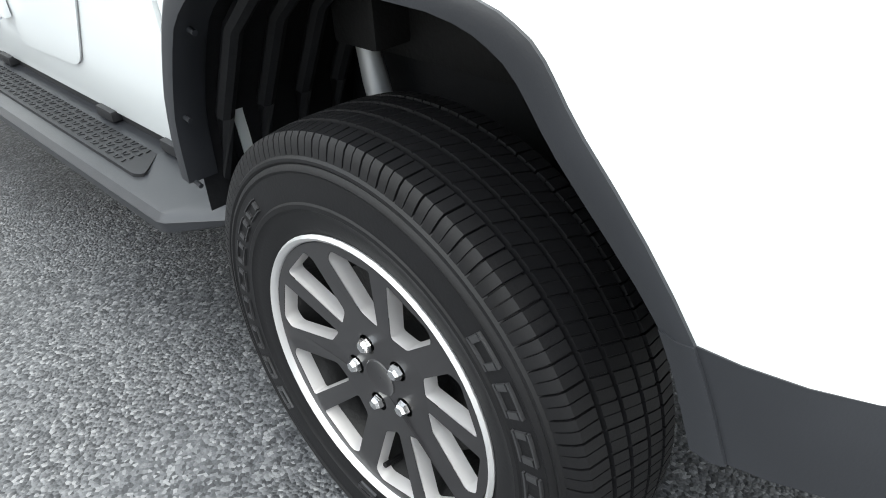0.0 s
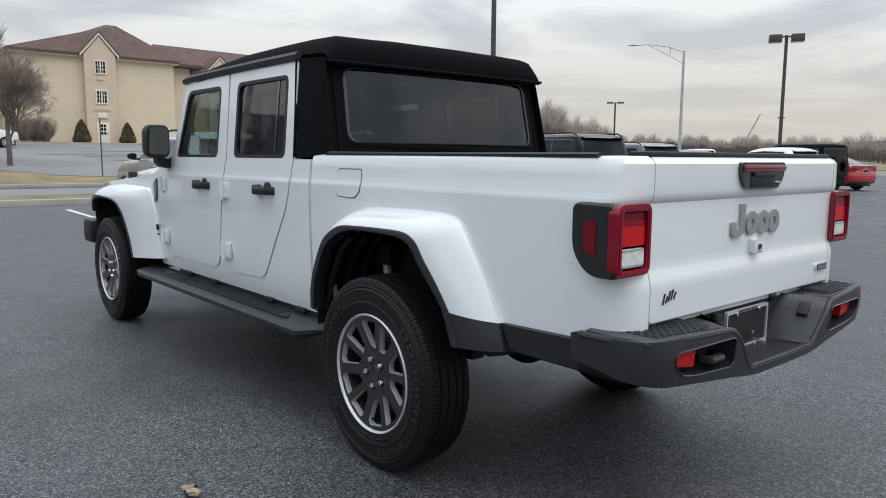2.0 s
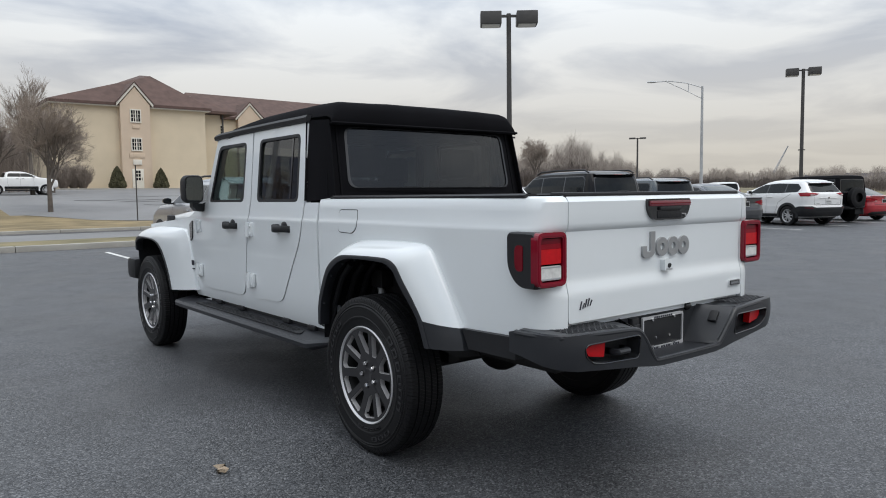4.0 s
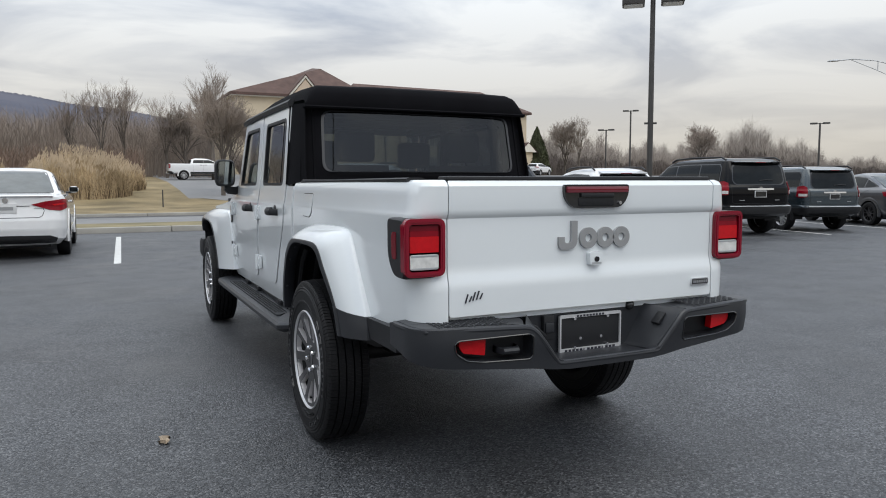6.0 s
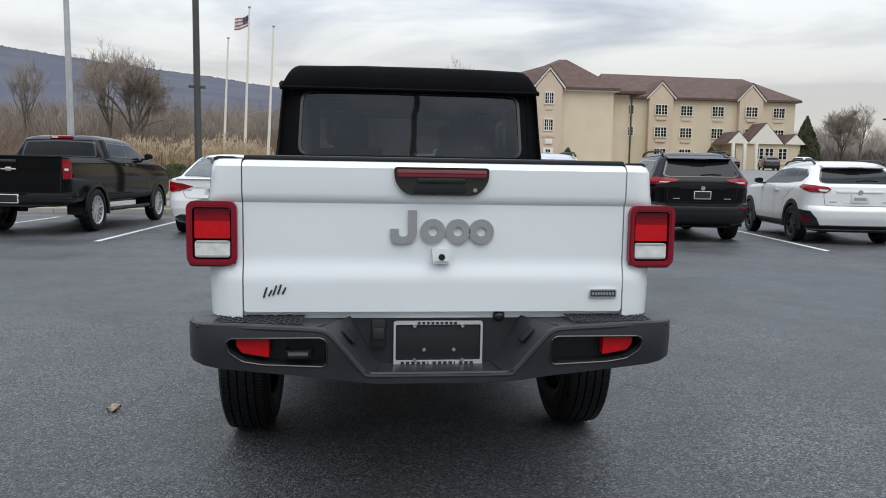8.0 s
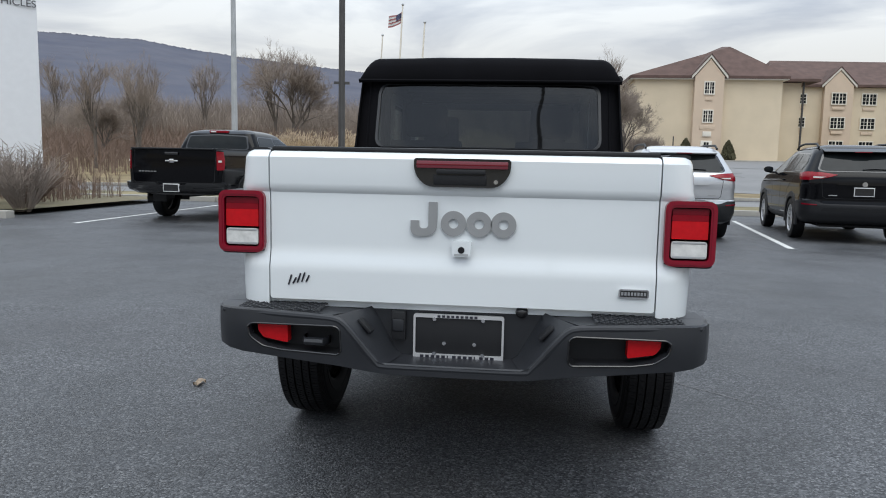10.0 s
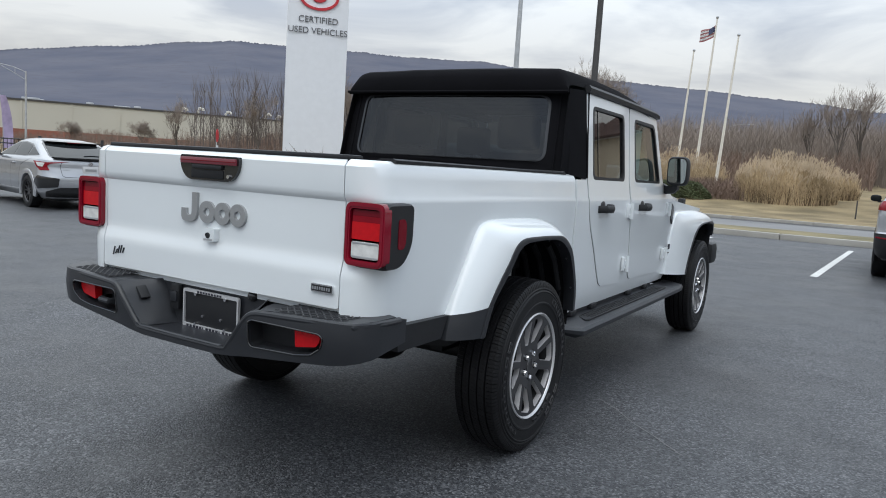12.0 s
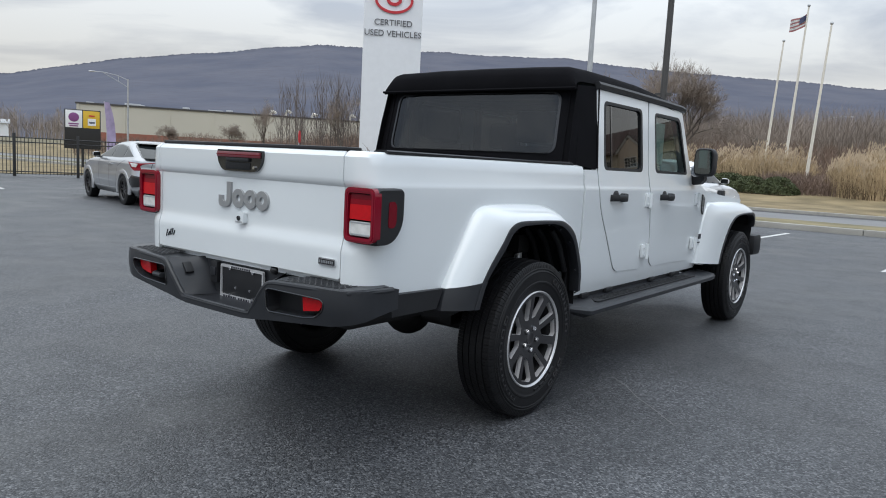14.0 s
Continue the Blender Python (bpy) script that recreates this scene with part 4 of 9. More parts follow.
for x, y, h in ((8.2, 36.5, 2.9), (1.2, 36.0, 0.9)):
    thing("marker_post", tube(bmesh.new(), [(x, y, gz(y) - 0.1), (x, y, gz(y) + h)], 0.032, 8), "bronze", "thin dark metal marker post in the verge", "post", "marker posts")

# ---- plants ----
def bare_tree_mesh(seed, height, spread, depth=5, kids=4, thin=0.55, sides=4):
    """Trunk and limbs, and the fine twigs of the crown, of a leafless tree."""
    rng = random.Random(seed)
    wood, twigs = bmesh.new(), bmesh.new()

    def grow(p, d, length, r, level):
        bm = wood if level < 3 else twigs
        bend = Vector((rng.uniform(-1, 1), rng.uniform(-1, 1), rng.uniform(-0.2, 0.6))) * 0.22
        mid = p + d * length * 0.5
        d2 = (d + bend).normalized()
        tip = mid + d2 * length * 0.5
        tube(bm, [p, mid, tip], [r, r * 0.8, r * 0.6], 6 if level == 0 else sides if level < 3 else 3, False)
        if level == depth:
            return
        n = kids + (2 if level == 0 else 0) + rng.choice((0, 0, 1))
        for k in range(n):
            s = rng.uniform(0.35, 1.0) if level else rng.uniform(0.45, 1.0)
            base = p.lerp(mid, s * 2) if s < 0.5 else mid.lerp(tip, s * 2 - 1)
            a = rng.uniform(0, 2 * math.pi)
            tilt = rng.uniform(0.35, 0.85) * spread
            side = d2.orthogonal().normalized()
            side.rotate(Matrix.Rotation(a, 3, d2))
            nd = (d2 * math.cos(tilt) + side * math.sin(tilt) + Vector((0, 0, 0.18))).normalized()
            grow(base, nd, length * rng.uniform(0.55, 0.76) * (1.15 if level == 0 else 1.0), max(r * thin * (1.05 - 0.35 * s), 0.007), level + 1)

    grow(Vector((0, 0, -0.15)), Vector((0, 0, 1)), height * 0.36, height * 0.020, 0)
    return mesh_of("trunk", wood, "bark"), mesh_of("twigs", twigs, "twig")


def tree_proto(seed, height, spread, **k):
    wood, twigs = bare_tree_mesh(seed, height, spread, **k)
    t = empty("bare_tree", "bare grey-brown deciduous tree in winter", "tree", group="bare trees")
    a, b = new("trunk", wood), new("crown", twigs)
    a.parent = b.parent = t
    return t


OAK = tree_proto(5, 9.3, 0.97, depth=6, kids=4)
ASH = tree_proto(11, 10.5, 0.58, depth=6, kids=3)
SNAG = tree_proto(23, 8.0, 1.1, depth=3, kids=3)
OAK.matrix_world = pose(5.2, 42.5, gz(42.5) - 0.05, 0, 0, 20) @ Matrix.Scale(0.82, 4)
ASH.matrix_world = pose(7.1, 60.0, gz(60) - 0.1, 0, 0, 80) @ Matrix.Scale(0.92, 4)
SNAG.matrix_world = pose(-13.5, 60, gz(60), 0, 0, 40) @ Matrix.Scale(0.85, 4)


def plant(proto, x, y, s, turn, label=""):
    t = copy_thing(proto, pose(x, y, gz(y) - 0.1, 0, 0, turn))
    t.scale = (s, s, s)
    if label:
        t["label"] = label
    return t


TREES = [(OAK, -21.0, 62.0, 1.2), (ASH, -24.0, 66.0, 1.05), (ASH, -33.0, 70.0, 0.95), (OAK, -38.0, 66.0, 0.85), (ASH, -50.0, 70.0, 0.95), (OAK, -56.0, 64.0, 0.8), (ASH, 0.4, 62.0, 0.78), (ASH, 3.9, 66.0, 0.72), (OAK, 9.6, 66.0, 0.85), (ASH, -1.4, 66.0, 0.8), (ASH, -3.5, 68.0, 0.7), (OAK, 5.6, 66.0, 0.8),
         (OAK, 64.0, 90.0, 1.1), (ASH, 71.0, 96.0, 0.95), (OAK, 60.0, 58.0, 0.8), (ASH, -42.0, 40.0, 0.62), (ASH, -47.0, 36.0, 0.55), (ASH, -36.0, 42.0, 0.72), (ASH, -33.0, 40.0, 0.75), (OAK, -30.0, 46.0, 0.6), (ASH, -28.0, 42.0, 0.72), (ASH, -26.0, 44.0, 0.74), (ASH, -24.0, 40.0, 0.66), (OAK, -68.0, 48.0, 0.45), (OAK, -78.0, 46.0, 0.42)]
for k, (p, x, y, s) in enumerate(TREES):
    plant(p, x, y, s, 77 * k)
plant(SNAG, -9.5, 74.0, 0.7, 130, "dead snapped tree with a few dark stubs")


def far_woods(name, mat, seed, count, area, height, width, label, lean=0.35, branch=5, wide=0.62):
    """A mass of thin bare stems with side twigs over an area given by a function, as one mesh."""
    rng = np.random.default_rng(seed)
    V, F = [], []
    for _ in range(count):
        x, y, hs = area(rng)
        z = gz(y) - 0.1
        h = height * hs * rng.uniform(0.55, 1.0)
        dx, dy = rng.uniform(-lean, lean, 2) * h * 0.3
        top = (x + dx, y + dy, z + h)
        pieces = [((x, y, z), top, width)]
        for _ in range(branch):
            s = rng.uniform(0.25, 0.9)
            b = (x + dx * s, y + dy * s, z + h * s)
            l = h * rng.uniform(0.18, 0.45) * (1.15 - s * 0.6)
            a = rng.uniform(0, 6.28)
            pieces.append((b, (b[0] + l * wide * math.cos(a), b[1] + l * wide * math.sin(a), b[2] + l * 0.78), width * 0.5))
        for p, q, w in pieces:
            i = len(V)
            a = rng.uniform(-0.5, 0.5)
            ox, oy = w * math.cos(a), w * math.sin(a)
            V += [(p[0] - ox, p[1] - oy, p[2]), (p[0] + ox, p[1] + oy, p[2]), (q[0] + ox * 0.2, q[1] + oy * 0.2, q[2]), (q[0] - ox * 0.2, q[1] - oy * 0.2, q[2])]
            F.append((i, i + 1, i + 2, i + 3))
    me = bpy.data.meshes.new(name)
    me.from_pydata(V, [], F)
    me.materials.append(M[mat])
    return tagged(new(name, me), label, "shrubs" if "thicket" in name or "reed" in name or "hedge" in name else "woods", kind="stuff")


def band(x0, x1, y0, y1):
    return lambda r: (r.uniform(x0, x1), r.uniform(y0, y1), 1.0)


def arc(a0, a1, r0, r1, wave=0.25):
    def pick(r):
        a, d = radians(r.uniform(a0, a1)), r.uniform(r0, r1)
        return d * math.sin(a), d * math.cos(a), 1 - wave + wave * (math.sin(a * 23) + math.sin(a * 57 + 2)) * 0.5 + wave * 0.5
    return pick


CREST = [(-85, 3.2), (-44, 3.0), (-20, 3.2), (0, 3.0), (20, 2.6), (33, 4.2), (37, 4.0), (41, 3.2), (45, 3.6), (48, 4.7), (50, 4.4), (52.5, 3.0), (55, 1.9), (65, 1.8), (85, 2.0)]


def belt(a0, a1, r0, r1):
    """Stems over a ring, as tall as the crest of the woods in that direction."""
    def pick(r):
        a, d = r.uniform(a0, a1), r.uniform(r0, r1)
        el = steps_of(a, CREST)
        x, y = d * math.sin(radians(a)), d * math.cos(radians(a))
        h = max(2.5, d * math.tan(radians(el)) + 1.2 - gz(y))
        return x, y, h * (0.9 + 0.12 * math.sin(a * 1.7) + 0.1 * math.sin(a * 5.3 + 1)) / 10.0
    return pick


def steps_of(a, table):
    for (p, u), (q, v) in zip(table, table[1:]):
        if a <= q:
            return u + (v - u) * max(0.0, a - p) / (q - p)
    return table[-1][1]


far_woods("brown_thicket", "twig", 1, 15000, band(-70, 9, 67, 95), 6.4, 0.020, "dense brown winter thicket behind the reeds", lean=0.22, branch=9)
far_woods("brown_thicket", "twig_red", 2, 6000, band(-75, 1.5, 56, 74), 3.0, 0.024, "dense reddish brown brambles in winter", branch=7)
far_woods("far_woods", "twig", 3, 4200, belt(-44, 20, 150, 230), 10.0, 0.12, "far belt of bare grey woods", branch=10)
far_woods("far_woods", "twig", 5, 2600, belt(-85, -44, 225, 300), 8.0, 0.16, "far belt of bare grey woods", branch=9)
far_woods("far_woods", "twig_pale", 4, 12000, belt(20, 85, 150, 260), 10.0, 0.042, "far belt of pale bare woods", lean=0.16, branch=14)
far_woods("low_thicket", "twig_dark", 14, 9000, belt(20, 85, 140, 170), 5.2, 0.10, "low brown brush at the foot of the woods", lean=0.3, branch=9)
far_woods("far_woods", "twig", 6, 3000, arc(85, 275, 150, 230, 0.3), 9.0, 0.22, "far belt of bare grey woods", branch=8)
far_woods("low_thicket", "twig_red", 7, 3000, band(-60, -14, 38, 54), 2.0, 0.03, "low reddish brown brambles beside the road", branch=8)
far_woods("low_thicket", "twig_red", 17, 900, band(-9.0, -4.6, 41.5, 44.5), 1.3, 0.02, "low brown brush at the foot of the reeds", branch=8)
far_woods("low_thicket", "twig_red", 37, 3000, arc(-66, -40, 82, 106), 2.3, 0.03, "low reddish brown brush before the warehouse", lean=0.5, branch=8)
far_woods("sapling_stand", "twig_dark", 19, 70, band(-52, -41, 40, 46), 8.6, 0.035, "stand of tall thin bare saplings", lean=0.06, branch=22, wide=0.3)
far_woods("low_thicket", "twig_red", 27, 1500, band(-26, -11.5, 13.2, 16.8), 1.35, 0.012, "dense reddish brown brush behind the planting bed", lean=0.5, branch=9)
CLUMPS = ((-2.7, 43.2, 2.75, 2.3, 2.85), (-10.0, 47.0, 3.4, 2.0, 2.7), (-16.0, 48.0, 4.0, 2.0, 2.6), (-0.2, 47.0, 1.2, 1.5, 1.8))


def clump(r):
    """A spot in one of the round reed clumps, which are lower at their edge."""
    cx, cy, rx, ry, h = CLUMPS[int(r.choice(4, p=(0.48, 0.26, 0.2, 0.06)))]
    a, d = r.uniform(0, 2 * math.pi), math.sqrt(r.uniform(0, 1))
    tuft = 0.88 + 0.16 * noise.noise((cx + rx * d * math.cos(a) * 1.1, cy + ry * d * math.sin(a), 4.0)) * 2
    return cx + rx * d * math.cos(a), cy + ry * d * math.sin(a), h * tuft * (1 - 0.30 * d ** 3) / 3.0


far_woods("reed_bed", "reed", 8, 8500, clump, 3.0, 0.012, "tall dry tan reeds with feathery plumes", lean=0.6, branch=4)
# the low stems take a darker reed brown, shade painted into the clumps
far_woods("reed_bed", "reed_shade", 18, 5000, clump, 1.9, 0.022, "brown reed stems low in the clumps, shade painted in", lean=0.9, branch=4)


def plumes(seed, count):
    rng = np.random.default_rng(seed)
    V, F = [], []
    for _ in range(count):
        x, y, hs = clump(rng)
        z = gz(y) + hs * 3.0 * rng.uniform(0.8, 1.05)
        w, h, l = rng.uniform(0.014, 0.034), rng.uniform(0.18, 0.36), rng.uniform(-0.08, 0.16)
        i = len(V)
        V += [(x, y, z - h * 0.5), (x + w + l * 0.4, y, z), (x + l, y, z + h * 0.5), (x - w + l * 0.4, y, z)]
        F.append((i, i + 1, i + 2, i + 3))
    me = bpy.data.meshes.new("reed_plumes")
    me.from_pydata(V, [], F)
    me.materials.append(M["plume"])
    return tagged(new("reed_plumes", me), "pale feathery reed plumes", "reeds", kind="stuff")


plumes(9, 3400)


def leafy_mesh(name, mat, seed, count, shape, size):
    """Many small leaf blades over a form given by shape(rng)."""
    rng = np.random.default_rng(seed)
    V, F = [], []
    for _ in range(count):
        c, s = shape(rng), size * rng.uniform(0.6, 1.3)
        a, b = rng.normal(size=3), rng.normal(size=3)
        a /= np.linalg.norm(a)
        b -= a * (a @ b)
        b /= np.linalg.norm(b)
        i = len(V)
        V += [tuple(c - a * s), tuple(c + b * s * 0.5), tuple(c + a * s), tuple(c - b * s * 0.5)]
        F.append((i, i + 1, i + 2, i + 3))
    me = bpy.data.meshes.new(name)
    me.from_pydata(V, [], F)
    me.materials.append(M[mat])
    return me


def cone_shape(h, r):
    def pick(g):
        s = 1 - math.sqrt(g.uniform(0, 1)) if g.random() < 0.9 else g.uniform(0, 1)
        a = g.uniform(0, 6.28)
        rr = r * (1 - s) ** 0.8 * (0.75 + 0.25 * g.random()) * (0.88 + 0.12 * math.sin(5 * a + 9 * s))
        return np.array((rr * math.cos(a), rr * math.sin(a), 0.1 + h * s))
    return pick


def dome_shape(rx, ry, h):
    def pick(g):
        a, u = g.uniform(0, 6.28), g.uniform(0, 1)
        k = (0.86 + 0.14 * g.random()) * (0.93 + 0.07 * math.sin(4 * a + 6 * u))
        e = math.acos(u)
        return np.array((rx * k * math.sin(e) * math.cos(a), ry * k * math.sin(e) * math.sin(a), h * k * math.cos(e)))
    return pick


def evergreen(x, y, h, r, label, mesh):
    t = empty("evergreen", label, "tree", pose(x, y, gz(y)), "evergreens")
    part("trunk", tube(bmesh.new(), [(0, 0, -0.1), (0, 0, h * 0.8)], [0.12, 0.03], 6), "bark", t)
    c = new("crown", mesh)
    c.parent, c.scale = t, (r, r, h)
    return t


def egg_shape(g):
    a, u = g.uniform(0, 6.28), g.uniform(0, 1)
    k = (0.86 + 0.14 * g.random()) * (1 - u) ** 0.62 * min(1.0, 0.72 + u * 2.2) * (0.94 + 0.06 * math.sin(5 * a + 8 * u))
    return np.array((k * math.cos(a), k * math.sin(a), 0.03 + 0.97 * u))


EGG = leafy_mesh("crown", "juniper", 33, 2600, egg_shape, 0.10)
CONE = leafy_mesh("crown", "evergreen", 31, 7000, cone_shape(1.0, 1.0), 0.055)
evergreen(17.9, 78.2, 2.3, 1.0, "small clipped olive green pointed evergreen", EGG)
evergreen(22.4, 78.2, 2.15, 0.95, "small clipped olive green pointed evergreen", EGG)
evergreen(58.8, 90.0, 6.6, 2.5, "tall dark green spruce beside the hotel", CONE)
evergreen(44.4, 88.0, 2.6, 1.5, "small olive evergreen before the hotel", CONE)
BUSH = leafy_mesh("boxwood_bush", "boxwood", 41, 6500, dome_shape(1, 1, 1), 0.05)
for x, y, w, h in ((-10.9, 43.2, 1.5, 1.0), (-9.1, 41.6, 1.35, 1.0), (-7.6, 41.3, 1.25, 1.05), (-12.6, 44.2, 1.3, 0.95)):
    b = tagged(new("boxwood_bush", BUSH), "rounded dark olive-green boxwood bush on grass", "bush", "boxwood bushes")
    b.location, b.scale = (x, y, gz(y)), (w, w * 0.8, h)

# bare shrubs in the planting bed behind the west kerb
west_kerb = empty("kerb_west", "concrete kerb round a planting bed", "kerb", kind="structure")
for k in range(5):
    a = new("kerb_stone", stone_front)
    a.parent, a.location, a.rotation_euler = west_kerb, (-25.0 + 3 * k, 10.6 - 0.05 * 3 * k, -0.013), (0, 0, radians(-2.9))
sheet("planting_bed", -25, -10.3, 10.7, 17.1, "earth", "brown mulch bed behind the kerb", "planting bed", 0.12)


def shrub_mesh(seed, stems=70, fork=6, mat="twig_red"):
    rng = random.Random(seed)
    bm = bmesh.new()
    for _ in range(stems):
        a, t = rng.uniform(0, 6.28), rng.uniform(0.1, 0.85)
        d = Vector((math.sin(t) * math.cos(a), math.sin(t) * math.sin(a), math.cos(t)))
        l = rng.uniform(0.6, 1.15)
        p = Vector((0.12 * math.cos(a), 0.12 * math.sin(a), -0.05))
        tip = p + d * l + Vector((0, 0, 0.15))
        tube(bm, [p, p.lerp(tip, 0.5) + Vector((0, 0, 0.06)), tip], [0.012, 0.008, 0.004], 3, False)
        for _ in range(fork):
            s = rng.uniform(0.4, 1.0)
            b = p.lerp(tip, s)
            e = b + Vector((rng.uniform(-1, 1), rng.uniform(-1, 1), rng.uniform(0.1, 1))) * 0.22
            tube(bm, [b, e], [0.006, 0.003], 3, False)
    return mesh_of("bare_shrub", bm, mat)


shrubs = [shrub_mesh(k, 130, 8, m) for k, m in ((1, "twig"), (2, "twig_red"), (3, "twig"))]
dense_shrub = shrub_mesh(4, 170, 12, "twig")
for k in range(12):
    s = tagged(new("bare_shrub", shrubs[k % 3]), "bare reddish-brown shrub in the mulch bed", "shrub", "bare shrubs")
    s.location = (-23 + 1.15 * k + 0.2 * math.sin(k * 5), 11.9 + 0.9 * math.sin(k * 2.1), 0.09)
    s.rotation_euler, s.scale = (0, 0, k * 1.3), (1.1, 1.1, 1.0 + 0.15 * math.sin(k * 3))
for x, y in ((12.6, 77.5), (13.6, 77.8), (14.4, 77.6)):
    s = tagged(new("bare_shrub", dense_shrub), "large bare brown shrub against the hotel wall", "shrub", "bare shrubs")
    s.location, s.scale = (x, y, gz(y)), (1.6, 1.6, 2.1)

# ---- the pickup truck: rear axle at y = 0, front axle at y = 3.487, nose towards +y ----
truck = empty("pickup_truck", "white four-door pickup truck with black canvas top and black trim", "pickup truck")


def steps(z, table):
    for (a, va), (b, vb) in zip(table, table[1:]):
        if z <= b:
            return va + (vb - va) * max(0.0, z - a) / (b - a)
    return table[-1][1]


SIDE = [(0.50, 0.750), (0.56, 0.766), (0.66, 0.780), (0.85, 0.788), (1.05, 0.791), (1.125, 0.791), (1.15, 0.785), (1.20, 0.781), (1.235, 0.776), (1.72, 0.728)]
BEDSIDE = [(z, x - 0.010) for z, x in SIDE[:8]] + [(1.235, 0.767), (1.25, 0.760), (1.258, 0.745)]
GATE = [(0.70, -0.010), (0.870, -0.010), (0.925, 0.004), (1.118, 0.004), (1.130, -0.005), (1.142, -0.009), (1.235, -0.010), (1.25, 0.002), (1.26, 0.02)]
CORNER_Y, CORNER_R, REAR_Y = -1.005, 0.105, -1.110


def cab_place(s, off=0.0):
    return lambda y, z: Vector((s * (steps(z, SIDE) + off), y, z))


def bed_place(s, off=0.0):
    """Round the rear corner the sheet turns from the side to the tail."""
    def place(y, z):
        x = steps(z, BEDSIDE) + off - 0.012 * min(1.0, max(0.0, (-0.45 - y) / 0.5))
        r, run = CORNER_R, CORNER_Y - y
        if run <= 0:
            return Vector((s * x, y, z))
        a = min(run / r, math.pi / 2)
        px = max(x - r + r * math.cos(a) - max(0.0, run - r * math.pi / 2), 0.6425)
        return Vector((s * px, CORNER_Y - r * math.sin(a) + steps(z, GATE) * math.sin(a) - off * math.sin(a), z))
    return place


Z_CUTS = (0.56, 0.62, 0.66, 0.75, 0.85, 0.95, 1.05, 1.09, 1.125, 1.136, 1.15, 1.2, 1.235, 1.25, 0.870, 0.888, 0.907, 0.925, 1.118, 1.3, 1.4, 1.5, 1.6)
CORNER_CUTS = tuple(CORNER_Y - CORNER_R * math.pi / 2 * k / 8 for k in range(9)) + (-0.9, -0.6, -0.2, 0.2)

REAR_OUT = [(0.460, 0.585), (0.445, 0.75), (0.365, 0.945), (0.18, 1.035), (-0.06, 1.050), (-0.31, 1.050), (-0.405, 1.036), (-0.465, 0.985), (-0.640, 0.694), (-0.668, 0.600)]
REAR_IN = [(0.435, 0.575), (0.412, 0.70), (0.325, 0.855), (0.215, 0.928), (0.09, 0.956), (-0.19, 0.955), (-0.275, 0.925), (-0.325, 0.850), (-0.425, 0.715), (-0.470, 0.592)]
REAR_X = [0.875, 0.880, 0.885, 0.890, 0.893, 0.895, 0.893, 0.884, 0.864, 0.858]
FRONT_OUT = [(2.57, 0.555), (2.62, 0.72), (2.68, 0.90), (2.745, 0.998), (2.85, 1.025), (3.10, 1.033), (3.40, 1.030), (3.70, 1.012), (3.90, 0.965), (3.96, 0.86)]
FRONT_IN = [(2.985, 0.525), (3.03, 0.64), (3.10, 0.75), (3.17, 0.83), (3.27, 0.89), (3.40, 0.915), (3.62, 0.920), (3.78, 0.905), (3.86, 0.87), (3.885, 0.80)]
FRONT_X = [0.862, 0.864, 0.868, 0.872, 0.874, 0.876, 0.876, 0.874, 0.868, 0.860]


def dense(points, n=4):
    """A smooth curve through points of any size."""
    out = []
    P = [Vector(p) for p in points]
    for i in range(len(P) - 1):
        a, b, c, d = P[max(i - 1, 0)], P[i], P[i + 1], P[min(i + 2, len(P) - 1)]
        for k in range(n):
            t = k / n
            q = 0.5 * (2 * b + (c - a) * t + (2 * a - 5 * b + 4 * c - d) * t * t + (3 * b - a - 3 * c + d) * t ** 3)
            out.append(b.lerp(c, t).lerp(q, 0.75))
    out.append(P[-1])
    return out


def flare(outer, inner, xs, s, lip, first, last, out=0.0):
    """Sections across the wheel-arch flare from the body out to the lip. lip: the dark edge, else the painted face."""
    rings = []
    reach = [p.x for p in dense([(x, 0.0) for x in xs])]
    for o, i, xo in list(zip(dense(outer), dense(inner), reach))[first:last]:
        xo += out
        m = lambda t: o.lerp(i, t)
        w = (o - i).length
        e = max(0.0, 1 - 0.040 / w)
        if lip:
            pts = [(xo + 0.002, m(e)), (xo + 0.006, m(e + (1 - e) * 0.3)), (xo + 0.003, m(0.97)), (xo - 0.012, m(1.0)), (xo - 0.05, m(1.0)), (xo - 0.052, m(0.97)), (xo - 0.04, m(e))]
        else:
            at = lambda k: 0.792 + (xo - 0.792) * k
            pts = [(0.755, m(-0.005)), (0.783, m(0.0)), (at(0.04), m(0.015 * e)), (at(0.42), m(0.24 * e)), (at(0.72), m(0.50 * e)), (at(0.92), m(0.78 * e)), (xo, m(e)), (xo - 0.02, m(e)), (0.755, m(e))]
        rings.append([(s * x, q.x, q.y) for x, q in pts])
    return loft(bmesh.new(), rings, True)


def both(fn):
    for s in (-1, 1):
        fn(s)


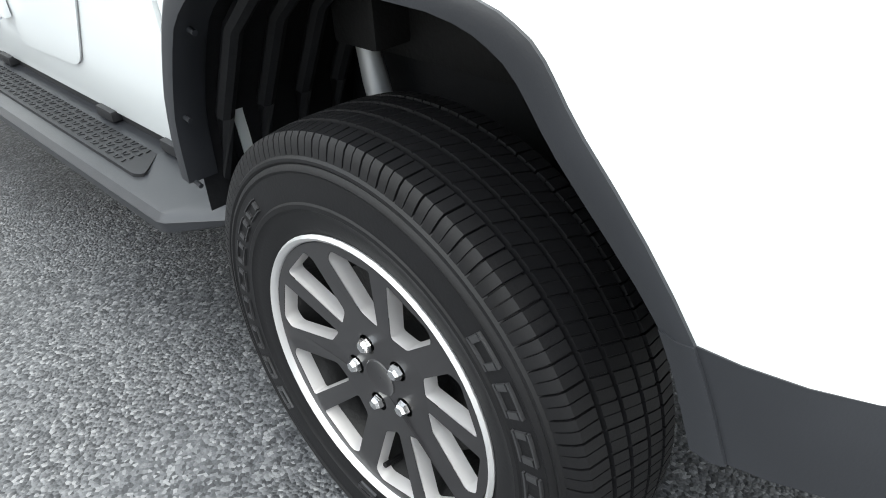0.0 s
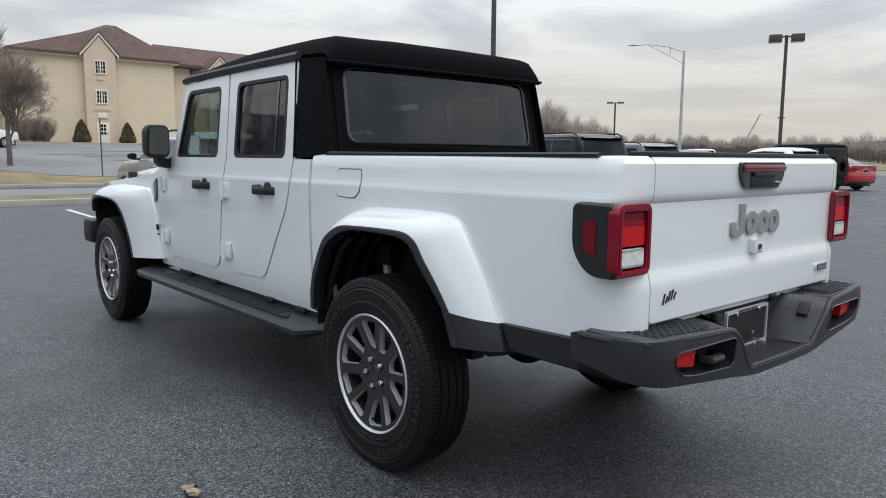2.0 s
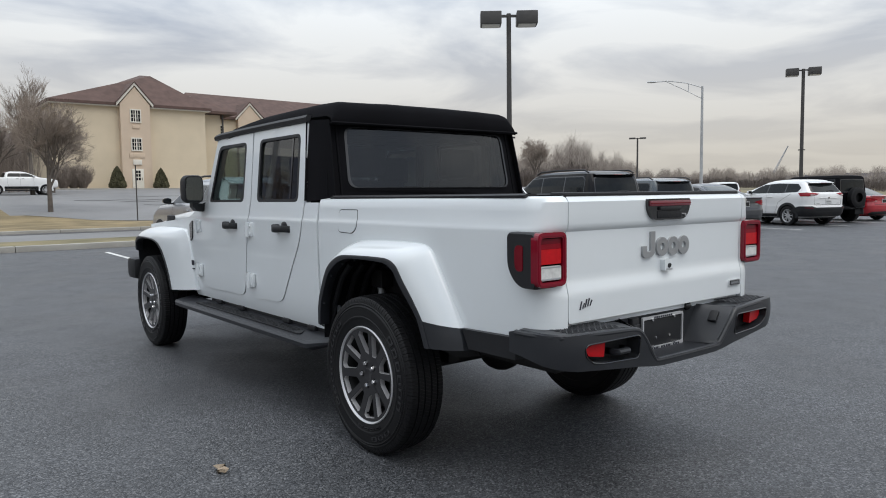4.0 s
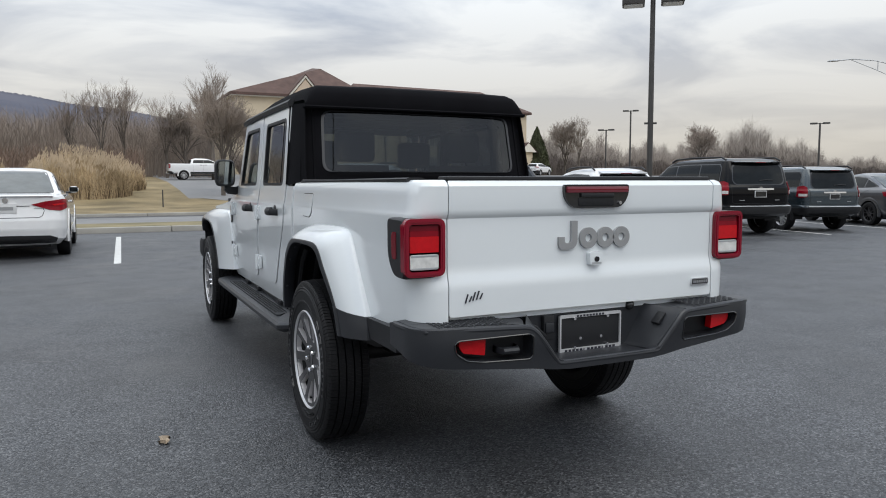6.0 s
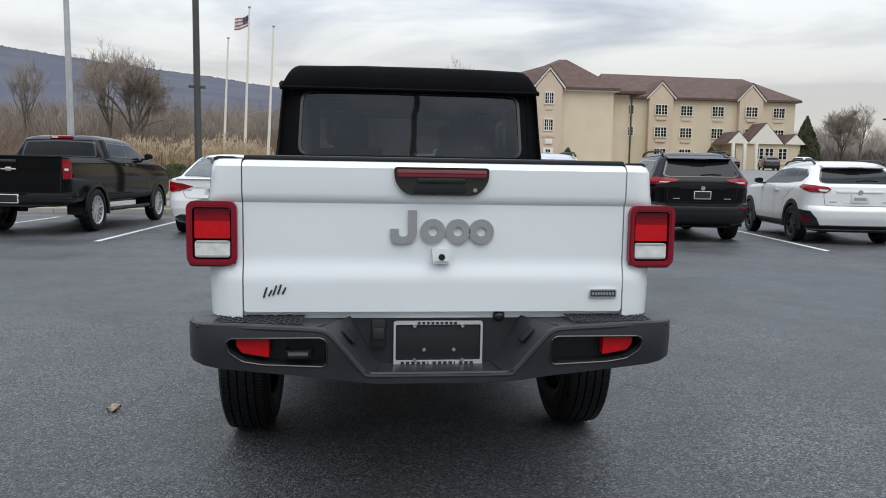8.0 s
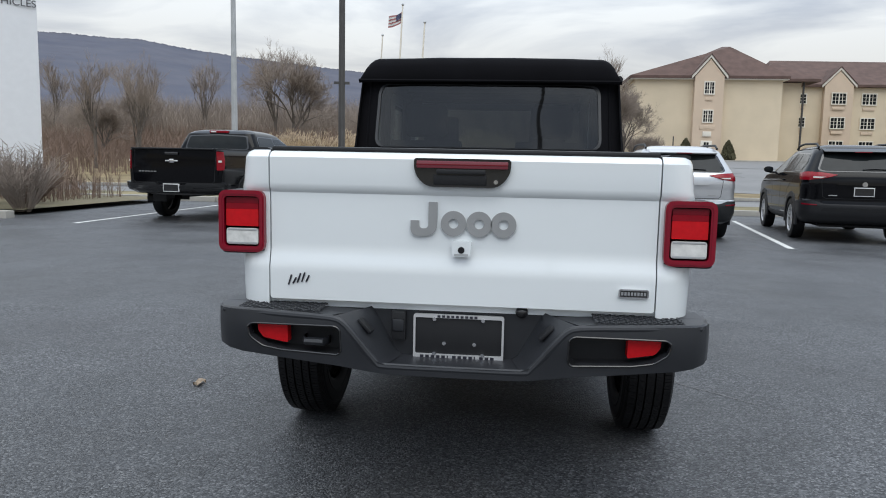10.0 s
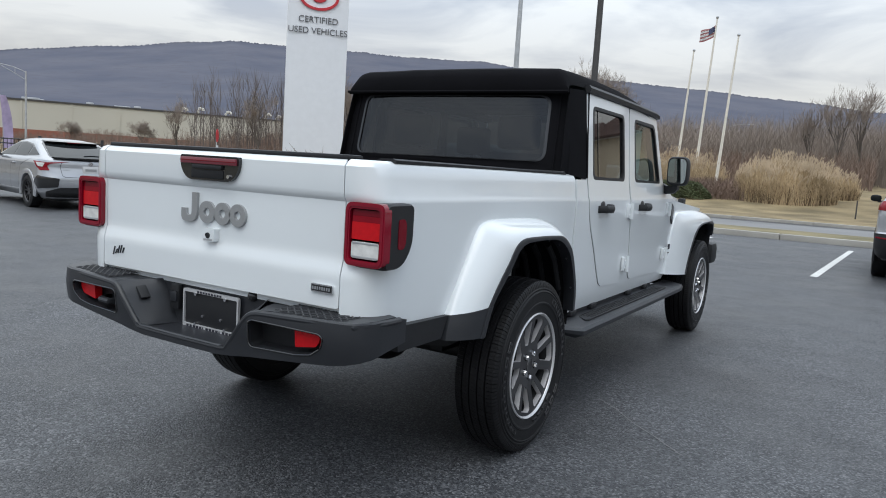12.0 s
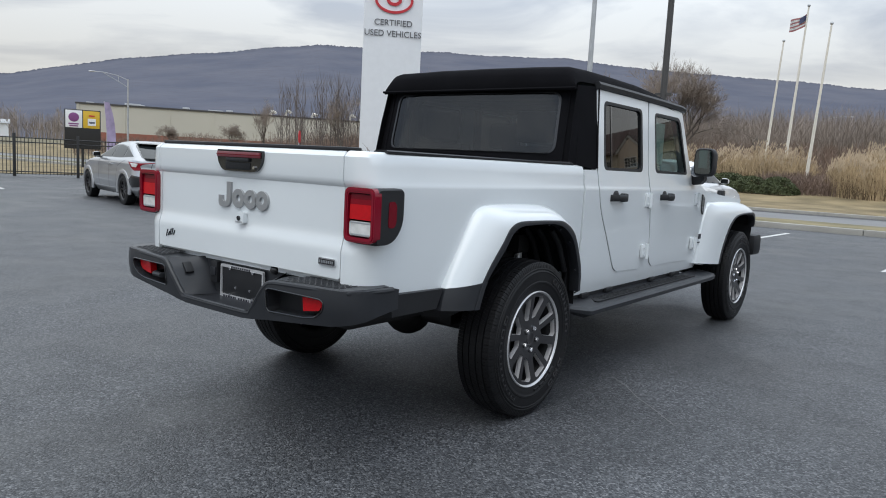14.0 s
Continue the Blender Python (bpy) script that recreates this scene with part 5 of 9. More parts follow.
def truck_side(s):
    side = "left" if s < 0 else "right"
    # load bed side with its wheel opening
    arch = [(p.x, p.y) for p in dense([o.lerp(i, 0.45) for o, i in zip([Vector(p) for p in REAR_OUT], [Vector(p) for p in REAR_IN])], 3)]
    loop = [(0.612, 1.258), (-1.222, 1.258), (-1.222, 0.728), (-1.10, 0.722), (-0.985, 0.698), (-0.66, 0.690)] + arch[::-1][1:-1] + [(0.46, 0.512), (0.612, 0.510)]
    part("bed_side", skin([loop], bed_place(s), CORNER_CUTS, Z_CUTS, 0.02, (s, 0, 0)), "paint_white", truck, angle=25)
    # cab side behind the doors
    w1 = rounded([(1.63, 1.225), (2.29, 1.225), (2.15, 1.655), (1.63, 1.655)], 0.04)
    w2 = rounded([(0.835, 1.225), (1.45, 1.225), (1.45, 1.655), (0.85, 1.655)], 0.04)
    loop = [(0.622, 0.510), (2.66, 0.510), (2.74, 0.70), (2.74, 1.10), (2.56, 1.175), (2.48, 1.205), (2.37, 1.235), (2.16, 1.705), (0.80, 1.715), (0.765, 1.235), (0.622, 1.235)]
    part("cab_side", skin([loop, w1, w2], cab_place(s, -0.004), (1.0, 1.6, 2.2), Z_CUTS, 0.03, (s, 0, 0)), "paint_white", truck, angle=25)
    # doors
    rear = rounded([(0.785, 1.700), (0.778, 1.235), (0.812, 1.03), (1.10, 0.615), (1.515, 0.598), (1.515, 1.235), (1.530, 1.698)], [0.02, 0.01, 0.12, 0.07, 0.03, 0, 0.015], 5)
    front = rounded([(1.552, 1.698), (1.537, 1.235), (1.66, 0.600), (2.470, 0.592), (2.475, 1.10), (2.44, 1.19), (2.345, 1.235), (2.165, 1.690)], [0.015, 0.0, 0.10, 0.05, 0.04, 0.02, 0, 0.03], 5)
    for name, loop, hole, hx in (("rear_door", rear, rounded([(0.855, 1.238), (1.435, 1.238), (1.437, 1.642), (0.868, 1.642)], 0.045), 1.535), ("front_door", front, rounded([(1.645, 1.238), (2.262, 1.238), (2.128, 1.640), (1.643, 1.640)], [0.045, 0.03, 0.06, 0.045]), 2.486)):
        c = Vector((sum(p[0] for p in loop) / len(loop), sum(p[1] for p in loop) / len(loop)))
        grow = [(p[0] + 0.0011 * (1 if p[0] > c.x else -1), p[1] + 0.0011 * (1 if p[1] > c.y else -1)) for p in loop]
        d = part(name, skin([loop, hole], cab_place(s, 0.002), (1.1, 1.9), Z_CUTS, 0.02, (s, 0, 0)), "paint_white", truck, angle=25)
        # a slightly larger grey slab paints the shaded gap round the door
        part("door_gap_line", skin([grow, hole], cab_place(s, -0.0015), (), Z_CUTS, 0.01, (s, 0, 0)), "gap_line", d, "grey line painted as the shade of the door gap")
        inset = [Vector(p) for p in hole]
        ctr = sum(inset, Vector((0, 0))) / len(inset)
        shrunk = [tuple(p + (ctr - p).normalized() * 0.028) for p in inset]
        part("window_trim", skin([hole, shrunk], cab_place(s, 0.002), (), (1.3, 1.4, 1.5, 1.6), 0.014, (s, 0, 0)), "plastic", d, "black window trim")
        part("window", skin([[tuple(p + (ctr - p).normalized() * 0.02) for p in inset]], cab_place(s, -0.010), (), (1.4, 1.55), 0.0, (s, 0, 0)), "tint" if name == "rear_door" else "window", d, "tinted window glass" if name == "rear_door" else "green-tinted window glass")
        if name == "rear_door":
            part("window_divider", skin([[(0.975, 1.25), (0.993, 1.25), (0.993, 1.63), (0.975, 1.63)]], cab_place(s, -0.007), (), (1.4, 1.5), 0.01, (s, 0, 0)), "gloss_black", d)
        # handle: a black grip standing clear of a shallow cup
        hy = 1.025 if name == "rear_door" else 1.815
        bm = bmesh.new()
        path = [(s * 0.792, hy - 0.085, 1.075), (s * 0.832, hy - 0.06, 1.078), (s * 0.838, hy, 1.079), (s * 0.832, hy + 0.06, 1.078), (s * 0.792, hy + 0.085, 1.075)]
        rings = []
        for x, y, z in path:
            rings.append([(x + 0.012 * math.cos(t), y, z + 0.021 * math.sin(t)) for t in [k * math.pi / 5 for k in range(10)]])
        loft(bm, rings, True)
        box(bm, min(s * 0.785, s * 0.83), max(s * 0.785, s * 0.83), hy + 0.05, hy + 0.10, 1.052, 1.104, 0.012)
        h = part("door_handle", bm, "plastic", d, "black door handle")
        bm = bmesh.new()
        bmesh.ops.create_uvsphere(bm, u_segments=16, v_segments=8, radius=1, matrix=Matrix.Translation((s * 0.789, hy - 0.01, 1.095)) @ Matrix.Diagonal((0.008, 0.05, 0.03, 1)))
        part("handle_cup", bm, "plastic_grey", d)
        # hinges: two painted leaves with a barrel and bolts
        for hz in (1.058, 0.722):
            bm = bmesh.new()
            box(bm, min(s * 0.786, s * 0.806), max(s * 0.786, s * 0.806), hx - 0.066, hx - 0.012, hz - 0.045, hz + 0.045, 0.008)
            box(bm, min(s * 0.786, s * 0.806), max(s * 0.786, s * 0.806), hx + 0.008, hx + 0.055, hz - 0.05, hz + 0.035, 0.008)
            tube(bm, [(s * 0.808, hx - 0.002, hz - 0.052), (s * 0.808, hx - 0.002, hz + 0.05)], 0.013, 10)
            for b in (-0.04, 0.032):
                for q in (-0.025, 0.022):
                    tube(bm, [(s * 0.80, hx + b, hz + q), (s * 0.811, hx + b, hz + q)], 0.008, 6)
            part("hinge", bm, "paint_white", d, "white painted exposed hinge")
    if s < 0:
        fl = rounded([(0.205, 1.195), (0.39, 1.195), (0.39, 1.08), (0.245, 1.075), (0.205, 1.11)], [0.012, 0.03, 0.03, 0.03, 0.02])
        f = part("fuel_door", skin([fl], bed_place(s, 0.003), (), Z_CUTS, 0.01, (s, 0, 0)), "paint_white", truck, angle=25)
        part("fuel_door_gap", skin([[(p[0] + 0.004 * (1 if p[0] > 0.3 else -1), p[1] + 0.004 * (1 if p[1] > 1.14 else -1)) for p in fl]], bed_place(s, 0.0006), (), Z_CUTS, 0.004, (s, 0, 0)), "plastic_grey", f)
    # wheel-arch flares
    n = len(dense(REAR_OUT))
    rear = (REAR_OUT, REAR_IN, REAR_X, s)
    fl = part("rear_flare", flare(*rear, False, 6, n - 4), "paint_white", truck, "white painted wheel-arch flare", angle=40)
    part("flare_lip", flare(*rear, True, 0, n - 4, 0.002), "plastic_grey", fl, "dark grey plastic arch lip", angle=50)
    part("flare_front_edge", flare(*rear, False, 0, 7, -0.002), "plastic", fl, angle=40)
    part("flare_end", flare(*rear, False, n - 5, n, 0.002), "plastic_grey", fl, "dark grey plastic end of the flare", angle=40)
    part("flare_end_lip", flare(*rear, True, n - 5, n, 0.004), "plastic_grey", fl, angle=50)
    n = len(dense(FRONT_OUT))
    fl = part("front_flare", flare(FRONT_OUT, FRONT_IN, FRONT_X, s, False, 0, n), "paint_white", truck, "white painted front fender flare", angle=40)
    part("flare_lip", flare(FRONT_OUT, FRONT_IN, FRONT_X, s, True, 0, n, 0.002), "plastic_grey", fl, "dark grey plastic arch lip", angle=50)
    # bolts along the arch edge
    for p in [Vector(q) for q in REAR_IN[:8]]:
        bm = bmesh.new()
        q = p + Vector((0.0, -0.0)) + (Vector((0, 0.5)) - p).normalized() * 0.004
        tube(bm, [(s * 0.868, q.x + 0.006, q.y), (s * 0.868, q.x - 0.012, q.y - 0.003)], 0.0045, 8)
        part("bolt", bm, "plastic_grey", fl)
    # wheel housings
    for inn, y_mid in ((REAR_IN, 0.0), (FRONT_IN, 3.45)):
        bm = bmesh.new()
        cup = []
        pts = dense(inn)
        lower = [Vector((pts[0].x + 0.02, 0.50))] + [p + (p - Vector((y_mid, 0.55))).normalized() * 0.02 for p in pts] + [Vector((pts[-1].x - 0.03, 0.61))]
        for x in (0.845, 0.70, 0.50):
            drop = {0.845: 0.0, 0.70: 0.08, 0.50: 0.12}[x]
            cup.append([(s * x, p.x, p.y + (0.02 if x < 0.6 else 0) - (drop if k == len(lower) - 1 else 0)) for k, p in enumerate(lower)])
        loft(bm, cup)
        v = [bm.verts.new(p) for p in cup[-1]]
        bm.faces.new(v)
        part("wheel_housing", bm, "liner", truck, "dark plastic wheel housing")
    bm = bmesh.new()
    for x in (0.56, 0.64, 0.72, 0.80):
        tube(bm, [(s * x, 0.436, 0.56), (s * x, 0.412, 0.68), (s * x, 0.325, 0.84), (s * x, 0.235, 0.915)], 0.016, 8)
    part("housing_rib", bm, "liner", truck)
    part("shock_absorber", tube(bmesh.new(), [(s * 0.58, 0.20, 0.42), (s * 0.57, 0.29, 0.70), (s * 0.565, 0.315, 0.78)], [0.024, 0.023, 0.019], 12), "steel", truck, "silver shock absorber")
    part("shock_mount", boxed(min(s * 0.5, s * 0.62), max(s * 0.5, s * 0.62), 0.22, 0.33, 0.77, 0.87, 0.012), "under", truck)
    part("frame_rail", boxed(min(s * 0.5, s * 0.545), max(s * 0.5, s * 0.545), -0.55, 0.40, 0.74, 0.85, 0.012), "under", truck)
    bm = bmesh.new()
    tube(bm, [(s * 0.56, -0.50, 0.90), (s * 0.575, -0.2, 0.915), (s * 0.565, 0.05, 0.905), (s * 0.56, 0.30, 0.87)], 0.011, 8)
    tube(bm, [(s * 0.57, -0.45, 0.875), (s * 0.585, -0.1, 0.885), (s * 0.57, 0.12, 0.87)], 0.008, 8)
    part("cable", bm, "plastic", truck, "black brake lines and wiring")
    part("rocker_guard", boxed(min(s * 0.62, s * 0.74), max(s * 0.62, s * 0.74), 0.42, 2.40, 0.48, 0.56, 0.01), "plastic", truck)
    for y in (0.72, 1.05, 1.75, 2.15):
        part("step_bracket", boxed(min(s * 0.60, s * 0.765), max(s * 0.60, s * 0.765), y, y + 0.09, 0.487, 0.514, 0.006), "plastic", truck)
    # lower cladding behind the rear wheel
    part("cladding", prism(bmesh.new(), [(-0.650, 0.694), (-0.985, 0.702), (-0.975, 0.612), (-0.692, 0.612)], s * 0.70, s * 0.790, "x"), "plastic", truck, "black plastic lower cladding")
    # running board
    bm = bmesh.new()
    rings = []
    for y, xo, dz, deep in ((0.405, 0.790, 0.0, 0.25), (0.425, 0.80, 0.0, 0.35), (0.565, 0.893, 0.0, 0.9), (0.59, 0.898, 0.0, 1.0), (1.5, 0.900, 0.0, 1.0), (2.68, 0.900, 0.0, 1.0), (2.79, 0.893, 0.0, 1.0), (2.86, 0.850, -0.01, 0.8), (2.91, 0.80, -0.03, 0.5)):
        sec = [(0.735, 0.485), (0.77, 0.482), (xo - 0.05, 0.474), (xo - 0.012, 0.466), (xo, 0.450), (xo - 0.004, 0.425), (xo - 0.05, 0.405), (0.76, 0.415), (0.735, 0.44)]
        rings.append([(s * x, y, 0.485 - (0.485 - z) * deep + dz) for x, z in sec])
    board = part("running_board", loft(bm, rings, True), "plastic_grey", truck, "dark grey plastic side step", angle=40)
    part("step_pad", prism(bmesh.new(), rounded([(s * 0.768, 0.82), (s * 0.840, 0.74), (s * 0.855, 0.76), (s * 0.855, 2.42), (s * 0.840, 2.44), (s * 0.768, 2.34)], 0.012), 0.470, 0.4815, "z"), "plastic", board, "ribbed non-slip pad")
    bm = bmesh.new()
    for k in range(78):
        for j in range(4):
            y = 0.84 + 0.0195 * k
            x = 0.776 + 0.019 * j
            d = 0.006 if k % 2 else -0.006
            v = [bm.verts.new((s * (x + e), y + f + (d if e > 0.005 else 0), 0.4838)) for e, f in ((0, 0), (0.012, 0), (0.012, 0.006), (0, 0.006))]
            w = [bm.verts.new((q.co.x, q.co.y, 0.481)) for q in v]
            bm.faces.new(v)
            for i in range(4):
                bm.faces.new((v[i], w[i], w[(i + 1) % 4], v[(i + 1) % 4]))
    part("pad_studs", bm, "plastic", board)
    # bed rail cap
    bm = bmesh.new()
    loft(bm, [[(s * x, y, z) for x, z in ((0.752, 1.254), (0.753, 1.263), (0.74, 1.268), (0.69, 1.268), (0.675, 1.262), (0.675, 1.24))] for y in (0.52, 0.0, -0.5, -0.97, -0.995)], True)
    part("bed_rail", bm, "plastic", truck, "black plastic bed rail cap")
    part("bed_inner_wall", boxed(min(s * 0.67, s * 0.69), max(s * 0.67, s * 0.69), -1.05, 0.52, 1.00, 1.25), "plastic", truck)
    # canvas quarter panel behind the rear door
    loop = [(0.50, 1.262), (0.762, 1.240), (0.797, 1.712), (0.59, 1.70), (0.545, 1.50)]
    def quarter(y, z):
        back = max(0.0, (0.80 - y) / 0.30)
        return Vector((s * (steps(z, SIDE) - 0.004 - 0.038 * min(back, 1) ** 2 + 0.003 * noise.noise((y * 9, z * 7, s))), y, z))
    part("canvas_quarter", skin([loop], quarter, (0.55, 0.6, 0.65, 0.7, 0.75), (1.3, 1.35, 1.4, 1.45, 1.5, 1.55, 1.6, 1.65), 0.006, (s, 0, 0)), "cloth", truck, "black canvas side panel", angle=60)
    bm = bmesh.new()
    tube(bm, [(s * 0.772, 0.772, 1.245), (s * 0.752, 0.785, 1.45), (s * 0.731, 0.803, 1.70)], 0.008, 6)
    part("canvas_welt", bm, "cloth", truck)
    # rain gutter along the top of the doors
    bm = bmesh.new()
    loft(bm, [[(s * (x + 0.728), y, z + dz) for x, z in ((0.0, 1.695), (0.022, 1.700), (0.026, 1.722), (0.012, 1.738), (-0.02, 1.735))] for y, dz in ((0.78, 0.004), (1.2, 0.004), (1.7, 0.0), (2.10, -0.006), (2.19, -0.014))], True)
    part("roof_rail", bm, "plastic", truck, "black roof rail above the doors")
    # mirror
    bm = bmesh.new()
    rings = []
    for y, k in ((2.27, 0.93), (2.285, 1.0), (2.33, 1.0), (2.375, 0.9), (2.40, 0.65)):
        rings.append([(s * (0.887 + 0.074 * k * math.copysign(abs(math.cos(t)) ** 0.45, math.cos(t))), y, 1.335 + 0.103 * k * math.copysign(abs(math.sin(t)) ** 0.45, math.sin(t))) for t in [j * math.pi / 12 for j in range(24)]])
    mirror = part("side_mirror", loft(bm, rings, True), "plastic", truck, "black side mirror")
    bm = bmesh.new()
    bm.faces.new([bm.verts.new((s * (0.887 + 0.062 * math.copysign(abs(math.cos(t)) ** 0.45, math.cos(t))), 2.266, 1.335 + 0.088 * math.copysign(abs(math.sin(t)) ** 0.45, math.sin(t)))) for t in [j * math.pi / 12 for j in range(24)]])
    part("mirror_glass", bm, "mirror", mirror)
    bm = bmesh.new()
    loft(bm, [[(s * x, y + dy, z + dz) for dy, dz in ((-0.035, -0.03), (0.035, -0.03), (0.035, 0.03), (-0.035, 0.03))] for x, y, z in ((0.755, 2.40, 1.215), (0.80, 2.385, 1.197), (0.86, 2.345, 1.205), (0.89, 2.335, 1.235))], True)
    part("mirror_arm", bm, "plastic", mirror)
    # vent and small dark plate on the cowl side
    part("fender_vent", skin([rounded([(2.605, 1.10), (2.668, 1.065), (2.655, 0.93), (2.615, 0.965)], 0.015)], lambda y, z: Vector((s * 0.796, y, z)), (), (), 0.02, (s, 0, 0)), "gloss_black", truck, "black fender vent")
    bm = bmesh.new()
    for k, (y, w) in enumerate(((2.60, 0.02), (2.63, 0.018), (2.655, 0.022))):
        box(bm, min(s * 0.79, s * 0.797), max(s * 0.79, s * 0.797), y, y + w, 0.745, 0.785, 0.003)
    box(bm, min(s * 0.79, s * 0.797), max(s * 0.79, s * 0.797), 2.59, 2.69, 0.715, 0.724)
    part("side_badge", bm, "brass", truck, "small dark badge shapes")
    part("fender_side", prism(bmesh.new(), [(2.60, 0.62), (2.72, 0.62), (2.74, 1.00), (3.78, 0.98), (3.80, 1.04), (2.60, 1.13)], s * 0.58, s * 0.752, "x"), "paint_white", truck)


both(truck_side)

# roof of black canvas, bowed between the side rails, with a stitched edge at the back
bm = bmesh.new()
rings = []
for y, top, w, drop in ((0.566, 1.676, 0.722, 1.0), (0.560, 1.705, 0.720, 0.75), (0.562, 1.760, 0.712, 0.28), (0.582, 1.797, 0.704, 0.06), (0.63, 1.813, 0.706, 0), (0.80, 1.816, 0.722, 0), (1.10, 1.812, 0.738, 0), (1.45, 1.807, 0.740, 0), (1.75, 1.790, 0.738, 0), (2.0, 1.772, 0.735, 0), (2.18, 1.748, 0.725, 0), (2.24, 1.715, 0.715, 0)):
    ring = []
    edge = (0.0, 0.2, 0.4, 0.6, 0.74, 0.83, 0.88, 0.915, 0.945, 0.97, 0.988, 1.0)
    for k, u in enumerate([-e for e in edge[:0:-1]] + list(edge)):
        a = abs(u)
        z = top + 0.004 - 0.012 * a * a - (0.082 if not drop else 0.082 * (1 - drop)) * max(0.0, (a - 0.86) / 0.14) ** 2.6
        z += 0.003 * noise.noise((u * 4, y * 5, 1)) * (1 if a < 0.9 else 0)
        ring.append((w * u, y, z))
    rings.append(ring)
roof = part("canvas_roof", loft(bm, rings), "cloth", truck, "black canvas folding roof", angle=60)
bm = bmesh.new()
tube(bm, [(x, 0.546 + 0.004 * abs(x), 1.681) for x in (-0.718, -0.4, 0, 0.4, 0.718)], 0.008, 6)
part("roof_hem", bm, "cloth", roof)


def back_place(x, z):
    return Vector((x * (1 - 0.045 * (z - 1.26) / 0.45), 0.505 + 0.085 * (z - 1.26) / 0.45 + 0.045 * (abs(x) / 0.74) ** 6 + 0.0006 * noise.noise((x * 6, z * 8, 3)), z))


hole = rounded([(-0.617, 1.318), (0.617, 1.318), (0.625, 1.662), (-0.625, 1.662)], 0.06, 6)
back = part("canvas_back", skin([[(-0.752, 1.262), (0.752, 1.262), (0.735, 1.70), (-0.735, 1.70)], hole], back_place, [-0.74, -0.72, -0.70, -0.68, -0.65, 0.65, 0.68, 0.70, 0.72, 0.74], (1.3, 1.4, 1.5, 1.6, 1.68), 0.006, (0, -1, 0)), "cloth", truck, "black canvas back of the cab", angle=60)
part("back_window", skin([hole], lambda x, z: back_place(x, z) + Vector((0, 0.004 - 0.0005 * math.cos(x * 5.2) * math.sin((z - 1.3) * 8), 0)), [0.05 * k for k in range(-12, 13)], [1.32 + 0.03 * k for k in range(12)], 0.0, (0, -1, 0)), "vinyl", back, "flexible tinted plastic rear window", angle=80)
ring = [Vector(p) for p in hole]
cen = sum(ring, Vector((0, 0))) / len(ring)
part("window_seam", skin([[tuple(p + (p - cen).normalized() * 0.012) for p in ring], [tuple(p + (cen - p).normalized() * 0.004) for p in ring]], lambda x, z: back_place(x, z) - Vector((0, 0.002, 0)), (), (), 0.004, (0, -1, 0)), "plastic_grey", back)
for s in (-1, 1):
    bm = bmesh.new()
    tube(bm, [tuple(back_place(s * x, z) - Vector((0, 0.003, 0))) for x, z in ((0.672, 1.265), (0.676, 1.4), (0.682, 1.55), (0.686, 1.69))], 0.006, 6)
    part("canvas_seam", bm, "cloth", back)
bm = bmesh.new()
tube(bm, [(x, 0.495, 1.262) for x in (-0.75, 0.75)], 0.012, 6)
part("canvas_hem", bm, "plastic", back)

# windscreen, bonnet and nose
part("windscreen_frame", skin([[(-0.73, 1.22), (0.73, 1.22), (0.70, 1.72), (-0.70, 1.72)], rounded([(-0.67, 1.26), (0.67, 1.26), (0.64, 1.66), (-0.64, 1.66)], 0.05)], lambda x, z: Vector((x, 2.43 - 0.23 * (z - 1.22) / 0.5, z)), (), (), 0.03, (0, 1, 0)), "paint_white", truck)
part("windscreen", skin([rounded([(-0.68, 1.25), (0.68, 1.25), (0.65, 1.67), (-0.65, 1.67)], 0.05)], lambda x, z: Vector((x, 2.42 - 0.23 * (z - 1.22) / 0.5, z)), (), (), 0.0, (0, 1, 0)), "window", truck)
bm = bmesh.new()
loft(bm, [[(w * x, y, z + dz) for x, dz in ((-1.0, -0.26), (-1.0, -0.06), (-0.94, -0.015), (-0.6, 0.012), (0, 0.02), (0.6, 0.012), (0.94, -0.015), (1.0, -0.06), (1.0, -0.26))] for y, w, z in ((2.42, 0.76, 1.20), (2.60, 0.74, 1.195), (3.2, 0.66, 1.165), (3.75, 0.60, 1.125), (3.95, 0.585, 1.10), (4.0, 0.58, 1.06))])
hood = part("bonnet", bm, "paint_white", truck, "white domed bonnet", angle=40)
for s in (-1, 1):
    part("bonnet_latch", boxed(min(s * 0.61, s * 0.66), max(s * 0.61, s * 0.66), 3.55, 3.64, 1.05, 1.12, 0.012), "plastic", hood, "black bonnet latch")
    part("cowl_bolt", boxed(min(s * 0.72, s * 0.76), max(s * 0.72, s * 0.76), 2.50, 2.53, 1.19, 1.205, 0.004), "plastic", hood)
part("grille", boxed(-0.58, 0.58, 3.96, 4.04, 0.72, 1.06, 0.03), "paint_white", truck)
part("front_bumper", boxed(-0.86, 0.86, 4.02, 4.26, 0.52, 0.72, 0.05), "plastic", truck, "black plastic front bumper")

# ---- tailgate and its fittings ----
def gate_place(off=0.0):
    return lambda x, z: Vector((x, REAR_Y + steps(z, GATE) - off, z))


